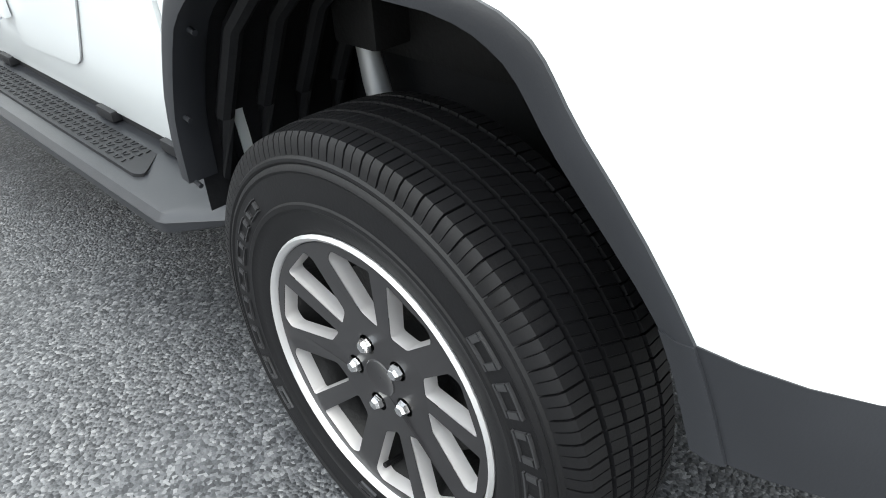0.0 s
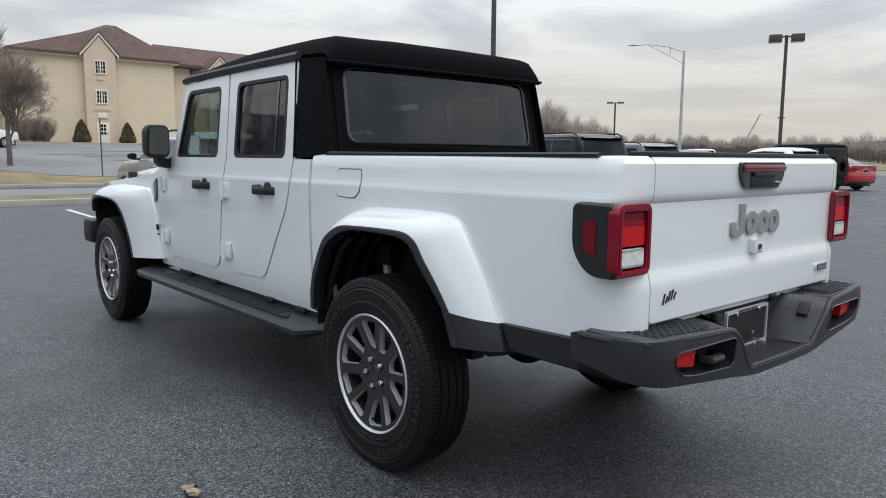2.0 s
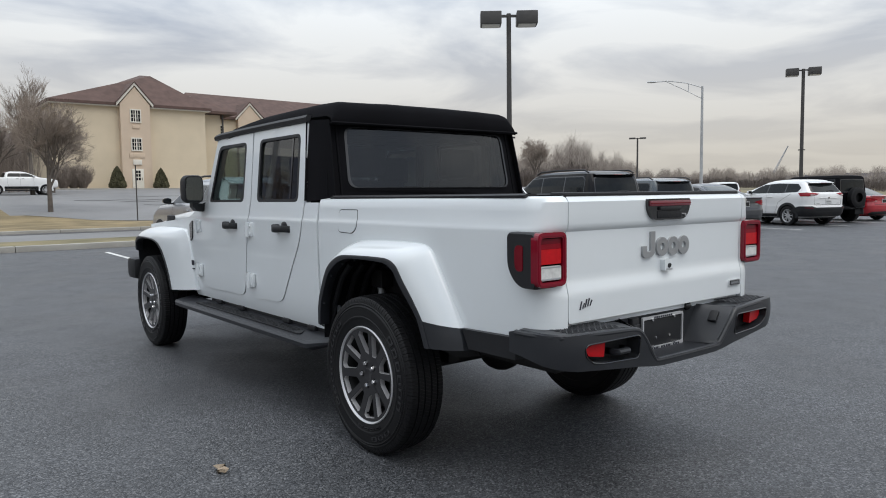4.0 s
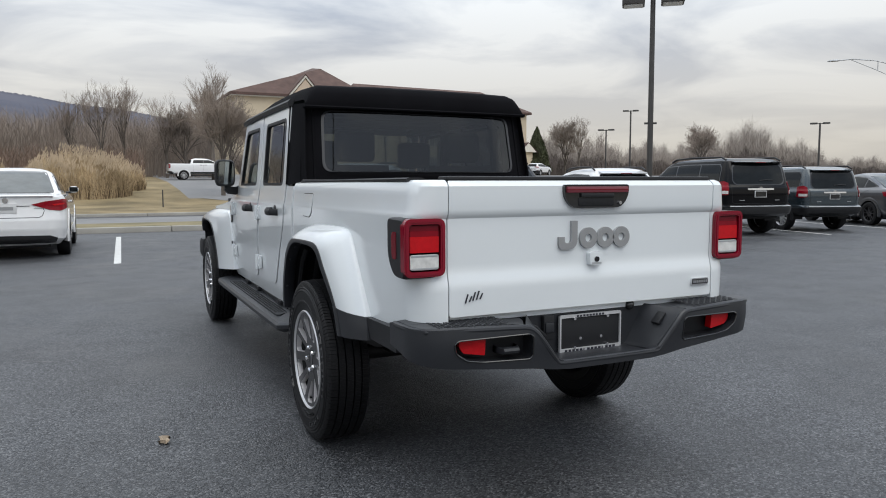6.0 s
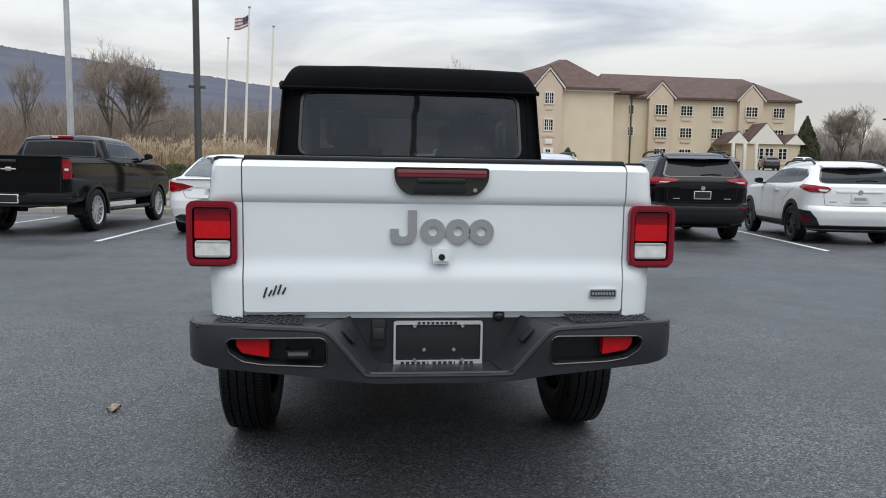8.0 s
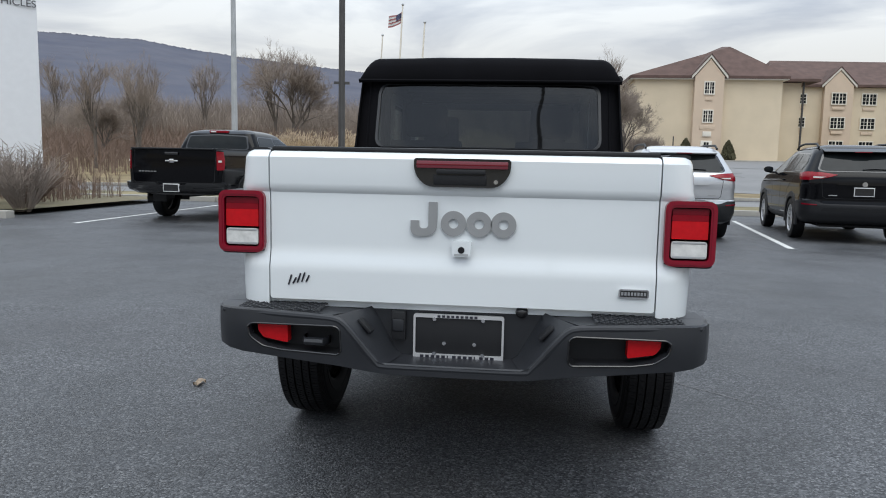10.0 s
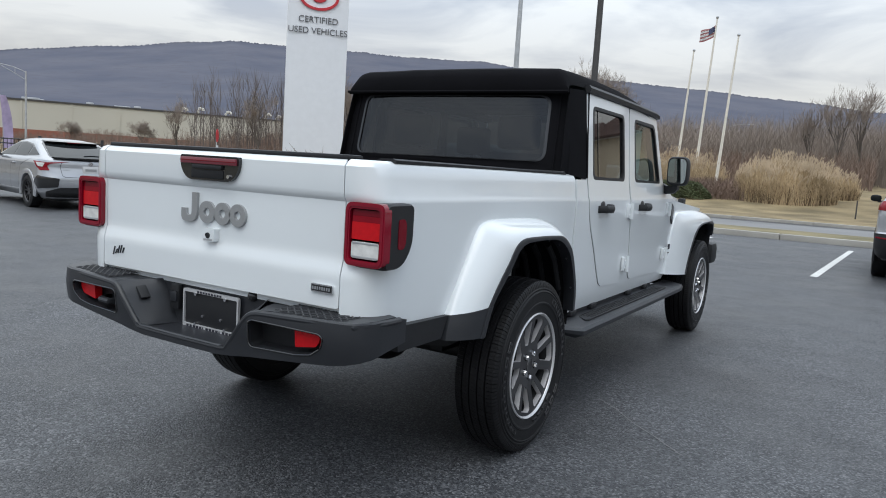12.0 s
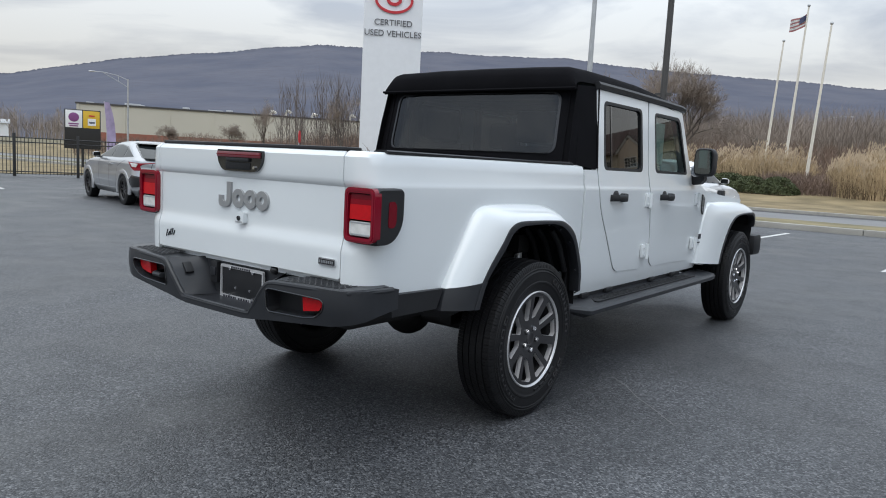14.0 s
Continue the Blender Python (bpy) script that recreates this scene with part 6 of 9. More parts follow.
gate = part("tailgate", skin([rounded([(-0.638, 0.757), (0.638, 0.757), (0.638, 1.256), (-0.638, 1.256)], 0.012)], gate_place(), (-0.3, 0.3), Z_CUTS, 0.06, (0, -1, 0)), "paint_white", truck, angle=25)
part("tailgate_cap", boxed(-0.638, 0.638, -1.10, -1.02, 1.254, 1.272, 0.008), "plastic", gate, "black plastic tailgate cap")
part("lower_sill", boxed(-0.655, 0.655, -1.092, -1.0, 0.729, 0.7535, 0.006), "paint_white", truck)
part("sill_gap", boxed(-0.655, 0.655, -1.080, -1.0, 0.690, 0.7285, 0.006), "plastic", truck)
bez = rounded([(-0.150, 1.240), (0.166, 1.240), (0.164, 1.192), (0.128, 1.148), (-0.112, 1.148), (-0.148, 1.192)], [0.012, 0.012, 0.03, 0.03, 0.03, 0.03])
hand = part("tailgate_handle", skin([bez], lambda x, z: Vector((x, REAR_Y - 0.024, z)), (), (), 0.02, (0, -1, 0)), "gloss_black", gate, "black tailgate handle with red lamp bar")
part("handle_grip", boxed(-0.075, 0.085, REAR_Y - 0.034, REAR_Y - 0.015, 1.190, 1.206, 0.004), "plastic", hand)
part("handle_recess", boxed(-0.085, 0.088, REAR_Y - 0.027, REAR_Y - 0.02, 1.155, 1.188, 0.003), "liner", hand)
part("lamp_bar", boxed(-0.140, 0.156, REAR_Y - 0.034, REAR_Y - 0.02, 1.208, 1.232, 0.004), "red_bar", hand, "red high brake lamp bar")
part("lamp_rib", boxed(-0.140, 0.156, REAR_Y - 0.0355, REAR_Y - 0.03, 1.2185, 1.2215), "red_dark", hand)
part("lock", tube(bmesh.new(), [(0.118, REAR_Y - 0.022, 1.167), (0.118, REAR_Y - 0.032, 1.167)], 0.007, 16), "chrome", hand)

# emblem on the gate: plain rounded metal shapes, raised
em_y0, em_y1 = REAR_Y + 0.006, REAR_Y - 0.007


def flat_ring(cx, cz, r, w):
    return ring_band(r, r, w, em_y1, em_y0, cx, cz, 28)


emb = part("emblem", prism(bmesh.new(), rounded([(-0.101, 1.098), (-0.072, 1.098), (-0.072, 0.985), (-0.160, 0.985), (-0.160, 1.036), (-0.132, 1.036), (-0.132, 1.010), (-0.101, 1.010)], [0.002, 0.002, 0.045, 0.045, 0.002, 0.002, 0.015, 0.015], 6), em_y1, em_y0, "y"), "badge", gate, "raised satin grey emblem shapes", angle=50)
part("emblem_shape", flat_ring(-0.018, 1.028, 0.042, 0.026), "badge", emb)
part("emblem_shape", flat_ring(0.066, 1.028, 0.042, 0.026), "badge", emb)
part("emblem_shape", flat_ring(0.146, 1.028, 0.042, 0.026), "badge", emb)
pod = part("camera_pod", prism(bmesh.new(), rounded([(-0.022, 0.972), (0.044, 0.972), (0.040, 0.920), (-0.018, 0.920)], 0.008), REAR_Y - 0.022, REAR_Y + 0.012, "y"), "paint_white", gate, "white camera housing")
part("camera_lens", tube(bmesh.new(), [(0.011, REAR_Y - 0.021, 0.944), (0.011, REAR_Y - 0.026, 0.943)], 0.011, 16), "gloss_black", pod)
part("camera_slot", boxed(-0.012, 0.034, REAR_Y - 0.0235, REAR_Y - 0.02, 0.924, 0.931), "steel", pod)
bd = part("trim_badge", prism(bmesh.new(), rounded([(0.522, 0.834), (0.618, 0.834), (0.618, 0.805), (0.522, 0.805)], 0.008), REAR_Y - 0.018, REAR_Y - 0.005, "y"), "chrome", gate, "small chrome badge with dark bars")
part("badge_field", boxed(0.527, 0.613, REAR_Y - 0.0195, REAR_Y - 0.017, 0.809, 0.830), "gloss_black", bd)
for k in range(8):
    part("badge_bar", boxed(0.530 + 0.0102 * k, 0.537 + 0.0102 * k, REAR_Y - 0.0205, REAR_Y - 0.019, 0.814, 0.825), "chrome", bd)
# writing on a sticker as plain slanted bars
bm = bmesh.new()
for x, z, h in ((-0.574, 0.806, 0.034), (-0.558, 0.811, 0.020), (-0.543, 0.814, 0.032), (-0.528, 0.817, 0.032), (-0.513, 0.818, 0.022)):
    y = REAR_Y - 0.0125
    tube(bm, [(x, y, z), (x + 0.011, y, z + h)], 0.0030, 5)
part("script_sticker", bm, "brass", gate, "dark slanted sticker strokes")
bm = bmesh.new()
bmesh.ops.create_uvsphere(bm, u_segments=14, v_segments=8, radius=0.022)
part("harness_plug", moved(bm, pose(0.215, -1.09, 0.738)), "gloss_black", truck)


def tail_lamp(s):
    prof = rounded([(-1.108, 0.905), (-1.108, 1.120), (-0.965, 1.122), (-0.955, 1.11), (-0.955, 0.975), (-1.015, 0.905)], [0.012, 0.02, 0.02, 0.012, 0.05, 0.04])
    bm = bmesh.new()
    rings = []
    for x, k in ((0.662, 1), (0.797, 1), (0.808, 0.985), (0.814, 0.95)):
        c = Vector((-1.04, 1.013))
        rings.append([(s * x, *(c + (Vector(p) - c) * k)) for p in prof])
    lamp = part("tail_lamp", loft(bm, rings, True), "plastic", truck, "square tail lamp in a black housing", angle=40)
    o = rounded([(0.656, 0.913), (0.816, 0.913), (0.816, 1.121), (0.656, 1.121)], 0.030, 5)
    i = rounded([(0.674, 0.932), (0.797, 0.932), (0.797, 1.101), (0.674, 1.101)], 0.016, 5)
    part("lamp_frame", skin([[(s * x, z) for x, z in o], [(s * x, z) for x, z in i]], lambda x, z: Vector((x, -1.126, z)), (), (), 0.036, (0, -1, 0)), "red_frame", lamp, "glossy crimson frame", angle=50)
    part("frame_bead", skin([[(s * x, z) for x, z in rounded([(0.662, 0.919), (0.810, 0.919), (0.810, 1.115), (0.662, 1.115)], 0.026, 5)], [(s * x, z) for x, z in rounded([(0.669, 0.926), (0.803, 0.926), (0.803, 1.108), (0.669, 1.108)], 0.020, 5)]], lambda x, z: Vector((x, -1.1285, z)), (), (), 0.01, (0, -1, 0)), "red_frame", lamp, angle=50)
    part("lamp_back", boxed(min(s * 0.662, s * 0.808), max(s * 0.662, s * 0.808), -1.108, -1.085, 0.922, 1.112), "gloss_black", lamp)
    # one pane of three reds, dark top, plain middle, bright lower band: painted lighting
    for z0, z1, y, mt, lb in ((1.078, 1.097, -1.1165, "red_dark", "upper red lens, painted darker as shade"), (1.058, 1.0775, -1.1175, "red_lens", ""), (1.000, 1.0575, -1.1185, "reflector", "red brake lens, painted bright as if lit")):
        part("brake_lens", prism(bmesh.new(), [(s * x, z) for x, z in rounded([(0.679, z0), (0.792, z0), (0.792, z1), (0.679, z1)], 0.003, 2)], y, -1.106, "y"), mt, lamp, lb)
    part("reverse_lens", prism(bmesh.new(), [(s * x, z) for x, z in rounded([(0.680, 0.938), (0.791, 0.938), (0.791, 0.993), (0.680, 0.993)], 0.010)], -1.119, -1.106, "y"), "white_lens", lamp, "clear reversing lens")
    for z0 in (0.985, 0.9395):
        part("lens_rib", boxed(min(s * 0.684, s * 0.787), max(s * 0.684, s * 0.787), -1.1203, -1.118, z0, z0 + 0.0065, 0.001), "steel", lamp)
    part("side_marker", skin([rounded([(-1.046, 0.972), (-1.046, 1.072), (-1.012, 1.072), (-1.002, 1.055), (-1.002, 0.99), (-1.014, 0.972)], 0.012)], lambda y, z: Vector((s * 0.8165, y, z)), (), (), 0.006, (s, 0, 0)), "red_dark", lamp, "red side marker")


both(tail_lamp)

# ---- rear bumper ----
B_Y, B_FLAT, B_R = -1.252, 0.695, 0.115


def bumper_place(u, z, off=0.0):
    s, a = (1 if u >= 0 else -1), abs(u)
    arc_len = B_R * math.pi / 2
    y0 = B_Y + 0.03 * min(a / B_FLAT, 1.0) ** 2 - 0.012 * math.sin(math.pi * min(max((z - 0.60) / 0.17, 0), 1))
    r = B_R - off
    if a <= B_FLAT:
        return Vector((s * a, y0 + off, z))
    t = min((a - B_FLAT) / B_R, math.pi / 2)
    x = B_FLAT + r * math.sin(t)
    y = y0 + off + r - r * math.cos(t) + max(0.0, a - B_FLAT - arc_len)
    return Vector((s * x, y, z))


half = [(0.0, 0.580), (0.215, 0.580), (0.250, 0.592), (0.322, 0.680), (0.352, 0.713), (0.395, 0.729), (0.60, 0.736), (0.78, 0.737), (0.90, 0.737), (1.00, 0.735), (1.03, 0.728), (1.03, 0.650), (0.92, 0.634), (0.80, 0.612), (0.70, 0.596), (0.52, 0.580), (0.36, 0.566), (0.27, 0.554), (0.20, 0.548), (0.0, 0.548)]
loop = half + [(-u, z) for u, z in half[::-1][1:-1]]
pocket = rounded([(0.378, 0.700), (0.660, 0.696), (0.676, 0.684), (0.668, 0.650), (0.625, 0.620), (0.560, 0.610), (0.372, 0.604), (0.360, 0.616), (0.362, 0.690)], 0.012)
bumper = part("rear_bumper", skin([loop, pocket, [(-u, z) for u, z in pocket]], bumper_place, [k * 0.05 for k in range(-22, 23) if k], (0.62, 0.65, 0.68, 0.71, 0.74), 0.028, (0, -1, 0)), "plastic_grey", truck, "dark grey moulded plastic rear bumper", angle=40)
for s in (-1, 1):
    def deck_edge(u):
        p = bumper_place(s * u, 0.735, 0.012)
        return (p.x, p.y)
    deck = [deck_edge(u) for u in (0.395, 0.44, 0.50, 0.55, 0.62, 0.68, 0.74, 0.80, 0.86, 0.93, 0.98)] + [(s * 0.735, -0.99), (s * 0.72, -1.03), (s * 0.62, -1.085), (s * 0.32, -1.085), (s * 0.35, -1.16)]
    def deck_place(x, y):
        return Vector((x, y, 0.738 + 0.004 * max(0.0, min(1.0, (y + 1.25) / 0.10)) - 0.012 * max(0, 0.45 - abs(x)) / 0.1))
    part("step_deck", skin([deck], deck_place, (), (-1.2, -1.15, -1.1, -1.0, -0.9), 0.02, (0, 0, 1)), "plastic_grey", bumper, "stepped bumper top", angle=40)
    bm = bmesh.new()
    for i in range(17):
        x = 0.45 + 0.0165 * i
        front = bumper_place(s * x, 0.735).y + 0.028
        for j in range(10):
            y = -1.100 - 0.0155 * j
            if y < front:
                continue
            k = 1 if (i + j) % 2 else -1
            z = deck_place(s * x, y).z
            v = [(s * x + k * a * 0.0066 + b * 0.0020, y + a * 0.0062 - k * b * 0.0020) for a, b in ((-1, -1), (1, -1), (1, 1), (-1, 1))]
            loft(bm, [[(px, py, z - 0.002) for px, py in v], [(s * x + (px - s * x) * 0.8, y + (py - y) * 0.8, z + 0.0016) for px, py in v]], True)
    part("deck_tread", bm, "plastic_grey", bumper, "raised non-slip tread")
    # pocket with reflector and tow hook
    bm = bmesh.new()
    rim = [bumper_place(s * u, z, 0.012) for u, z in pocket]
    deep = [bumper_place(s * (0.52 + (u - 0.52) * 0.95), 0.655 + (z - 0.655) * 0.86, 0.060) for u, z in pocket]
    loft(bm, [rim, deep], True, cap=False)
    bm.faces.new([bm.verts.new(p) for p in deep])
    part("pocket", bm, "plastic", bumper, "recessed black pocket", angle=30)
    rf = rounded([(0.545, 0.693), (0.648, 0.695), (0.646, 0.666), (0.630, 0.644), (0.545, 0.630)], 0.006)
    part("reflector", skin([[(s * u, z) for u, z in rf]], lambda u, z: bumper_place(u, z, 0.022), (), (), 0.03, (0, -1, 0)), "reflector", bumper, "red plastic reflector")
    bm = bmesh.new()
    if s < 0:
        loft(bm, [[(x + 0.0, y + 0.015 * math.cos(t), z + 0.013 * math.sin(t)) for t in [k * math.pi / 4 for k in range(8)]] for x, y, z in ((-0.492, -1.16, 0.643), (-0.492, -1.215, 0.643), (-0.482, -1.236, 0.643), (-0.420, -1.238, 0.643), (-0.410, -1.215, 0.643), (-0.410, -1.16, 0.643))], True)
        part("tow_hook", bm, "plastic_grey", bumper, "black tow hook")
    # bevelled bead along the bumper's upper edge and round the pocket
    bead = [bumper_place(s * u, z - 0.008, 0.010) for u, z in half[0:10]]
    part("edge_bead", tube(bmesh.new(), [tuple(p) for p in dense(bead, 3)], 0.0125, 10), "plastic_grey", bumper)
    rim_bead = [bumper_place(s * u, z, -0.001) for u, z in pocket]
    part("pocket_bead", tube(bmesh.new(), [tuple(p) for p in rim_bead + rim_bead[:1]], 0.003, 6), "gloss_black", bumper)
    # cheek between the wing and the number plate well
    bm = bmesh.new()
    edge = [bumper_place(s * u, z) for u, z in half[1:6]]
    well = [Vector((s * x, -1.088, z)) for x, z in ((0.185, 0.574), (0.206, 0.588), (0.258, 0.682), (0.278, 0.720), (0.290, 0.738))]
    loft(bm, [edge, [a.lerp(b, 0.5) for a, b in zip(edge, well)], well])
    part("cheek", bm, "plastic_grey", bumper, angle=40)
    a = edge[2].lerp(well[2], 0.45)
    part("cheek_socket", moved(boxed(-0.03, 0.03, -0.02, 0.02, -0.006, 0.006, 0.005), Matrix.Translation(a + Vector((0, 0, 0.01))) @ pose(0, 0, 0, 0, -s * 44, s * 8)), "plastic", bumper)
    part("bumper_bracket", boxed(min(s * 0.3, s * 0.5), max(s * 0.3, s * 0.5), -1.15, -0.9, 0.60, 0.68), "under", bumper)
part("well_panel", skin([[(-0.300, 0.742), (0.300, 0.742), (0.288, 0.722), (0.270, 0.682), (0.216, 0.588), (0.190, 0.568), (-0.190, 0.568), (-0.216, 0.588), (-0.270, 0.682), (-0.288, 0.722)]], lambda x, z: Vector((x, -1.088, z)), (), (), 0.01, (0, -1, 0)), "plastic_grey", bumper)
part("well_shelf", prism(bmesh.new(), [(-0.245, -1.24), (0.245, -1.24), (0.20, -1.085), (-0.20, -1.085)], 0.562, 0.574, "z"), "plastic_grey", bumper)
plate = part("number_plate", boxed(-0.140, 0.152, -1.103, -1.092, 0.572, 0.716, 0.003), "plastic", bumper, "blank black dealer plate in a chrome frame")
part("plate_frame", skin([rounded([(-0.146, 0.566), (0.158, 0.566), (0.158, 0.722), (-0.146, 0.722)], 0.01), rounded([(-0.139, 0.586), (0.151, 0.586), (0.151, 0.710), (-0.139, 0.710)], 0.006)], lambda x, z: Vector((x, -1.110, z)), (), (), 0.012, (0, -1, 0)), "rim_bright", plate, "chrome plate frame")
for k in range(14):
    w = 0.012 if k not in (5, 10) else 0.004
    part("frame_bar", boxed(-0.122 + 0.0182 * k, -0.122 + 0.0182 * k + w, -1.1115, -1.1095, 0.5715, 0.5825), "brass", plate)
for k in range(9):
    part("frame_bar", boxed(-0.065 + 0.0155 * k, -0.055 + 0.0155 * k, -1.1115, -1.1095, 0.7115, 0.7195), "brass", plate)
for x, z in ((-0.042, 0.622), (0.06, 0.622), (-0.075, 0.706), (0.088, 0.706), (-0.075, 0.588), (0.088, 0.588)):
    part("screw", tube(bmesh.new(), [(x, -1.100, z), (x, -1.1055 if z == 0.622 else -1.1125, z)], 0.0065, 10), "chrome", plate)
sock = part("trailer_socket", boxed(-0.222, -0.172, -1.112, -1.085, 0.628, 0.728, 0.008), "plastic", bumper, "black trailer wiring cover")
part("socket_lid", boxed(-0.217, -0.177, -1.118, -1.11, 0.660, 0.702, 0.006), "plastic_grey", sock)

# ---- bed, cab interior and underbody ----
part("bed_floor", boxed(-0.52, 0.52, -1.06, 0.50, 0.78, 0.80), "plastic", truck)
part("bed_front_wall", boxed(-0.69, 0.69, 0.47, 0.495, 0.78, 1.262), "plastic", truck)
part("cab_floor", boxed(-0.74, 0.74, 0.52, 2.45, 0.54, 0.60), "seat", truck)
part("dashboard", boxed(-0.70, 0.70, 2.08, 2.36, 0.95, 1.20, 0.05), "plastic", truck)
bm = bmesh.new()
wheel_ring = [(-0.36 + 0.185 * math.cos(t), 1.98 + 0.06 * math.sin(t), 1.10 + 0.175 * math.sin(t)) for t in [k * math.pi / 10 for k in range(21)]]
part("steering_wheel", tube(bm, wheel_ring, 0.015, 8, False), "plastic", truck, "black steering wheel")
for x in (-0.36, 0.36):
    for y, z in ((1.55, 0.62), (0.78, 0.64)):
        st = part("seat", boxed(x - 0.24, x + 0.24, y, y + 0.48, z, z + 0.2, 0.05, 3), "seat", truck, "black cloth seat")
        bm = bmesh.new()
        loft(bm, [[(x + w * c, y + dy + 0.05 * d, zz) for c, d in ((-1, -1), (1, -1), (1, 1), (-1, 1))] for w, dy, zz in ((0.23, 0.03, z + 0.15), (0.24, 0.0, z + 0.45), (0.20, -0.03, z + 0.72))], True)
        part("seat_back", bm, "seat", st)
        part("headrest", boxed(x - 0.12, x + 0.12, y - 0.08, y + 0.02, z + 0.74, z + 0.93, 0.035, 3), "seat", st)
bm = bmesh.new()
for x in (-0.60, 0.60):
    tube(bm, [(x, 0.72, 1.0), (x, 0.74, 1.60), (x * 0.98, 0.82, 1.68), (x * 0.98, 2.15, 1.66)], 0.03, 8)
    tube(bm, [(x, 1.50, 0.9), (x, 1.50, 1.66)], 0.03, 8)
tube(bm, [(-0.6, 1.50, 1.67), (0.6, 1.50, 1.67)], 0.03, 8)
tube(bm, [(-0.6, 0.78, 1.67), (0.6, 0.78, 1.67)], 0.03, 8)
part("roll_bar", bm, "seat", truck, "padded black roll bar")
part("window_paper", boxed(0.722, 0.726, 1.68, 1.88, 1.30, 1.58), "paper", truck, "pale green window sticker sheet")
for s in (-1, 1):
    part("frame_rail", boxed(min(s * 0.40, s * 0.48), max(s * 0.40, s * 0.48), -0.70, 4.0, 0.54, 0.66), "under", truck, "black steel frame rail")
bm = bmesh.new()
tube(bm, [(-0.70, 0, 0.395), (0.70, 0, 0.395)], 0.045, 12)
bmesh.ops.create_uvsphere(bm, u_segments=16, v_segments=10, radius=0.14, matrix=Matrix.Translation((0.05, 0, 0.40)))
part("rear_axle", bm, "under", truck, "black rear axle with differential")
part("front_axle", tube(bmesh.new(), [(-0.70, 3.487, 0.395), (0.70, 3.487, 0.395)], 0.045, 12), "under", truck)
part("spare_tyre", moved(revolve(bmesh.new(), [(-0.1, 0.22), (-0.11, 0.30), (-0.07, 0.385), (0.07, 0.385), (0.11, 0.30), (0.1, 0.22)], 36, "z"), pose(0, -0.62, 0.60)), "rubber", truck, "spare tyre hung under the bed")
part("exhaust", tube(bmesh.new(), [(0.30, 0.6, 0.50), (0.32, 0.1, 0.56), (0.36, -0.5, 0.54), (0.50, -0.70, 0.54)], 0.035, 10), "under", truck)
# rails, tank, plate and tray added to block light under the truck
for s in (-1, 1):
    part("added_chassis_rail", boxed(min(s * 0.40, s * 0.47), max(s * 0.40, s * 0.47), -0.98, 3.7, 0.57, 0.70, 0.01), "under", truck)
part("added_fuel_tank", boxed(-0.38, 0.16, 0.42, 1.72, 0.37, 0.54, 0.05, 3), "under", truck)
part("added_skid_plate", boxed(-0.50, 0.50, 0.35, 3.2, 0.40, 0.50, 0.04), "under", truck)
part("muffler", moved(boxed(-0.13, 0.13, -0.30, 0.30, -0.07, 0.07, 0.06, 3), pose(-0.10, -0.72, 0.56, 0, 0, 90)), "under", truck)
part("light_block_tray", boxed(-0.56, 0.56, -0.98, 3.9, 0.515, 0.56, 0.02), "under", truck, "black tray added to block light under the truck")
for s in (-1, 1):
    part("leaf_link", boxed(min(s * 0.45, s * 0.52), max(s * 0.45, s * 0.52), -0.22, 0.10, 0.42, 0.47, 0.01), "under", truck)
    part("spring_hanger", tube(bmesh.new(), [(s * 0.62, -0.60, 0.62), (s * 0.66, -0.64, 0.565)], 0.014, 8), "under", truck)
part("hitch", boxed(-0.05, 0.05, -1.10, -0.8, 0.50, 0.555, 0.008), "under", truck)

# ---- wheels ----
TYRE_R, TYRE_W = 0.394, 0.106


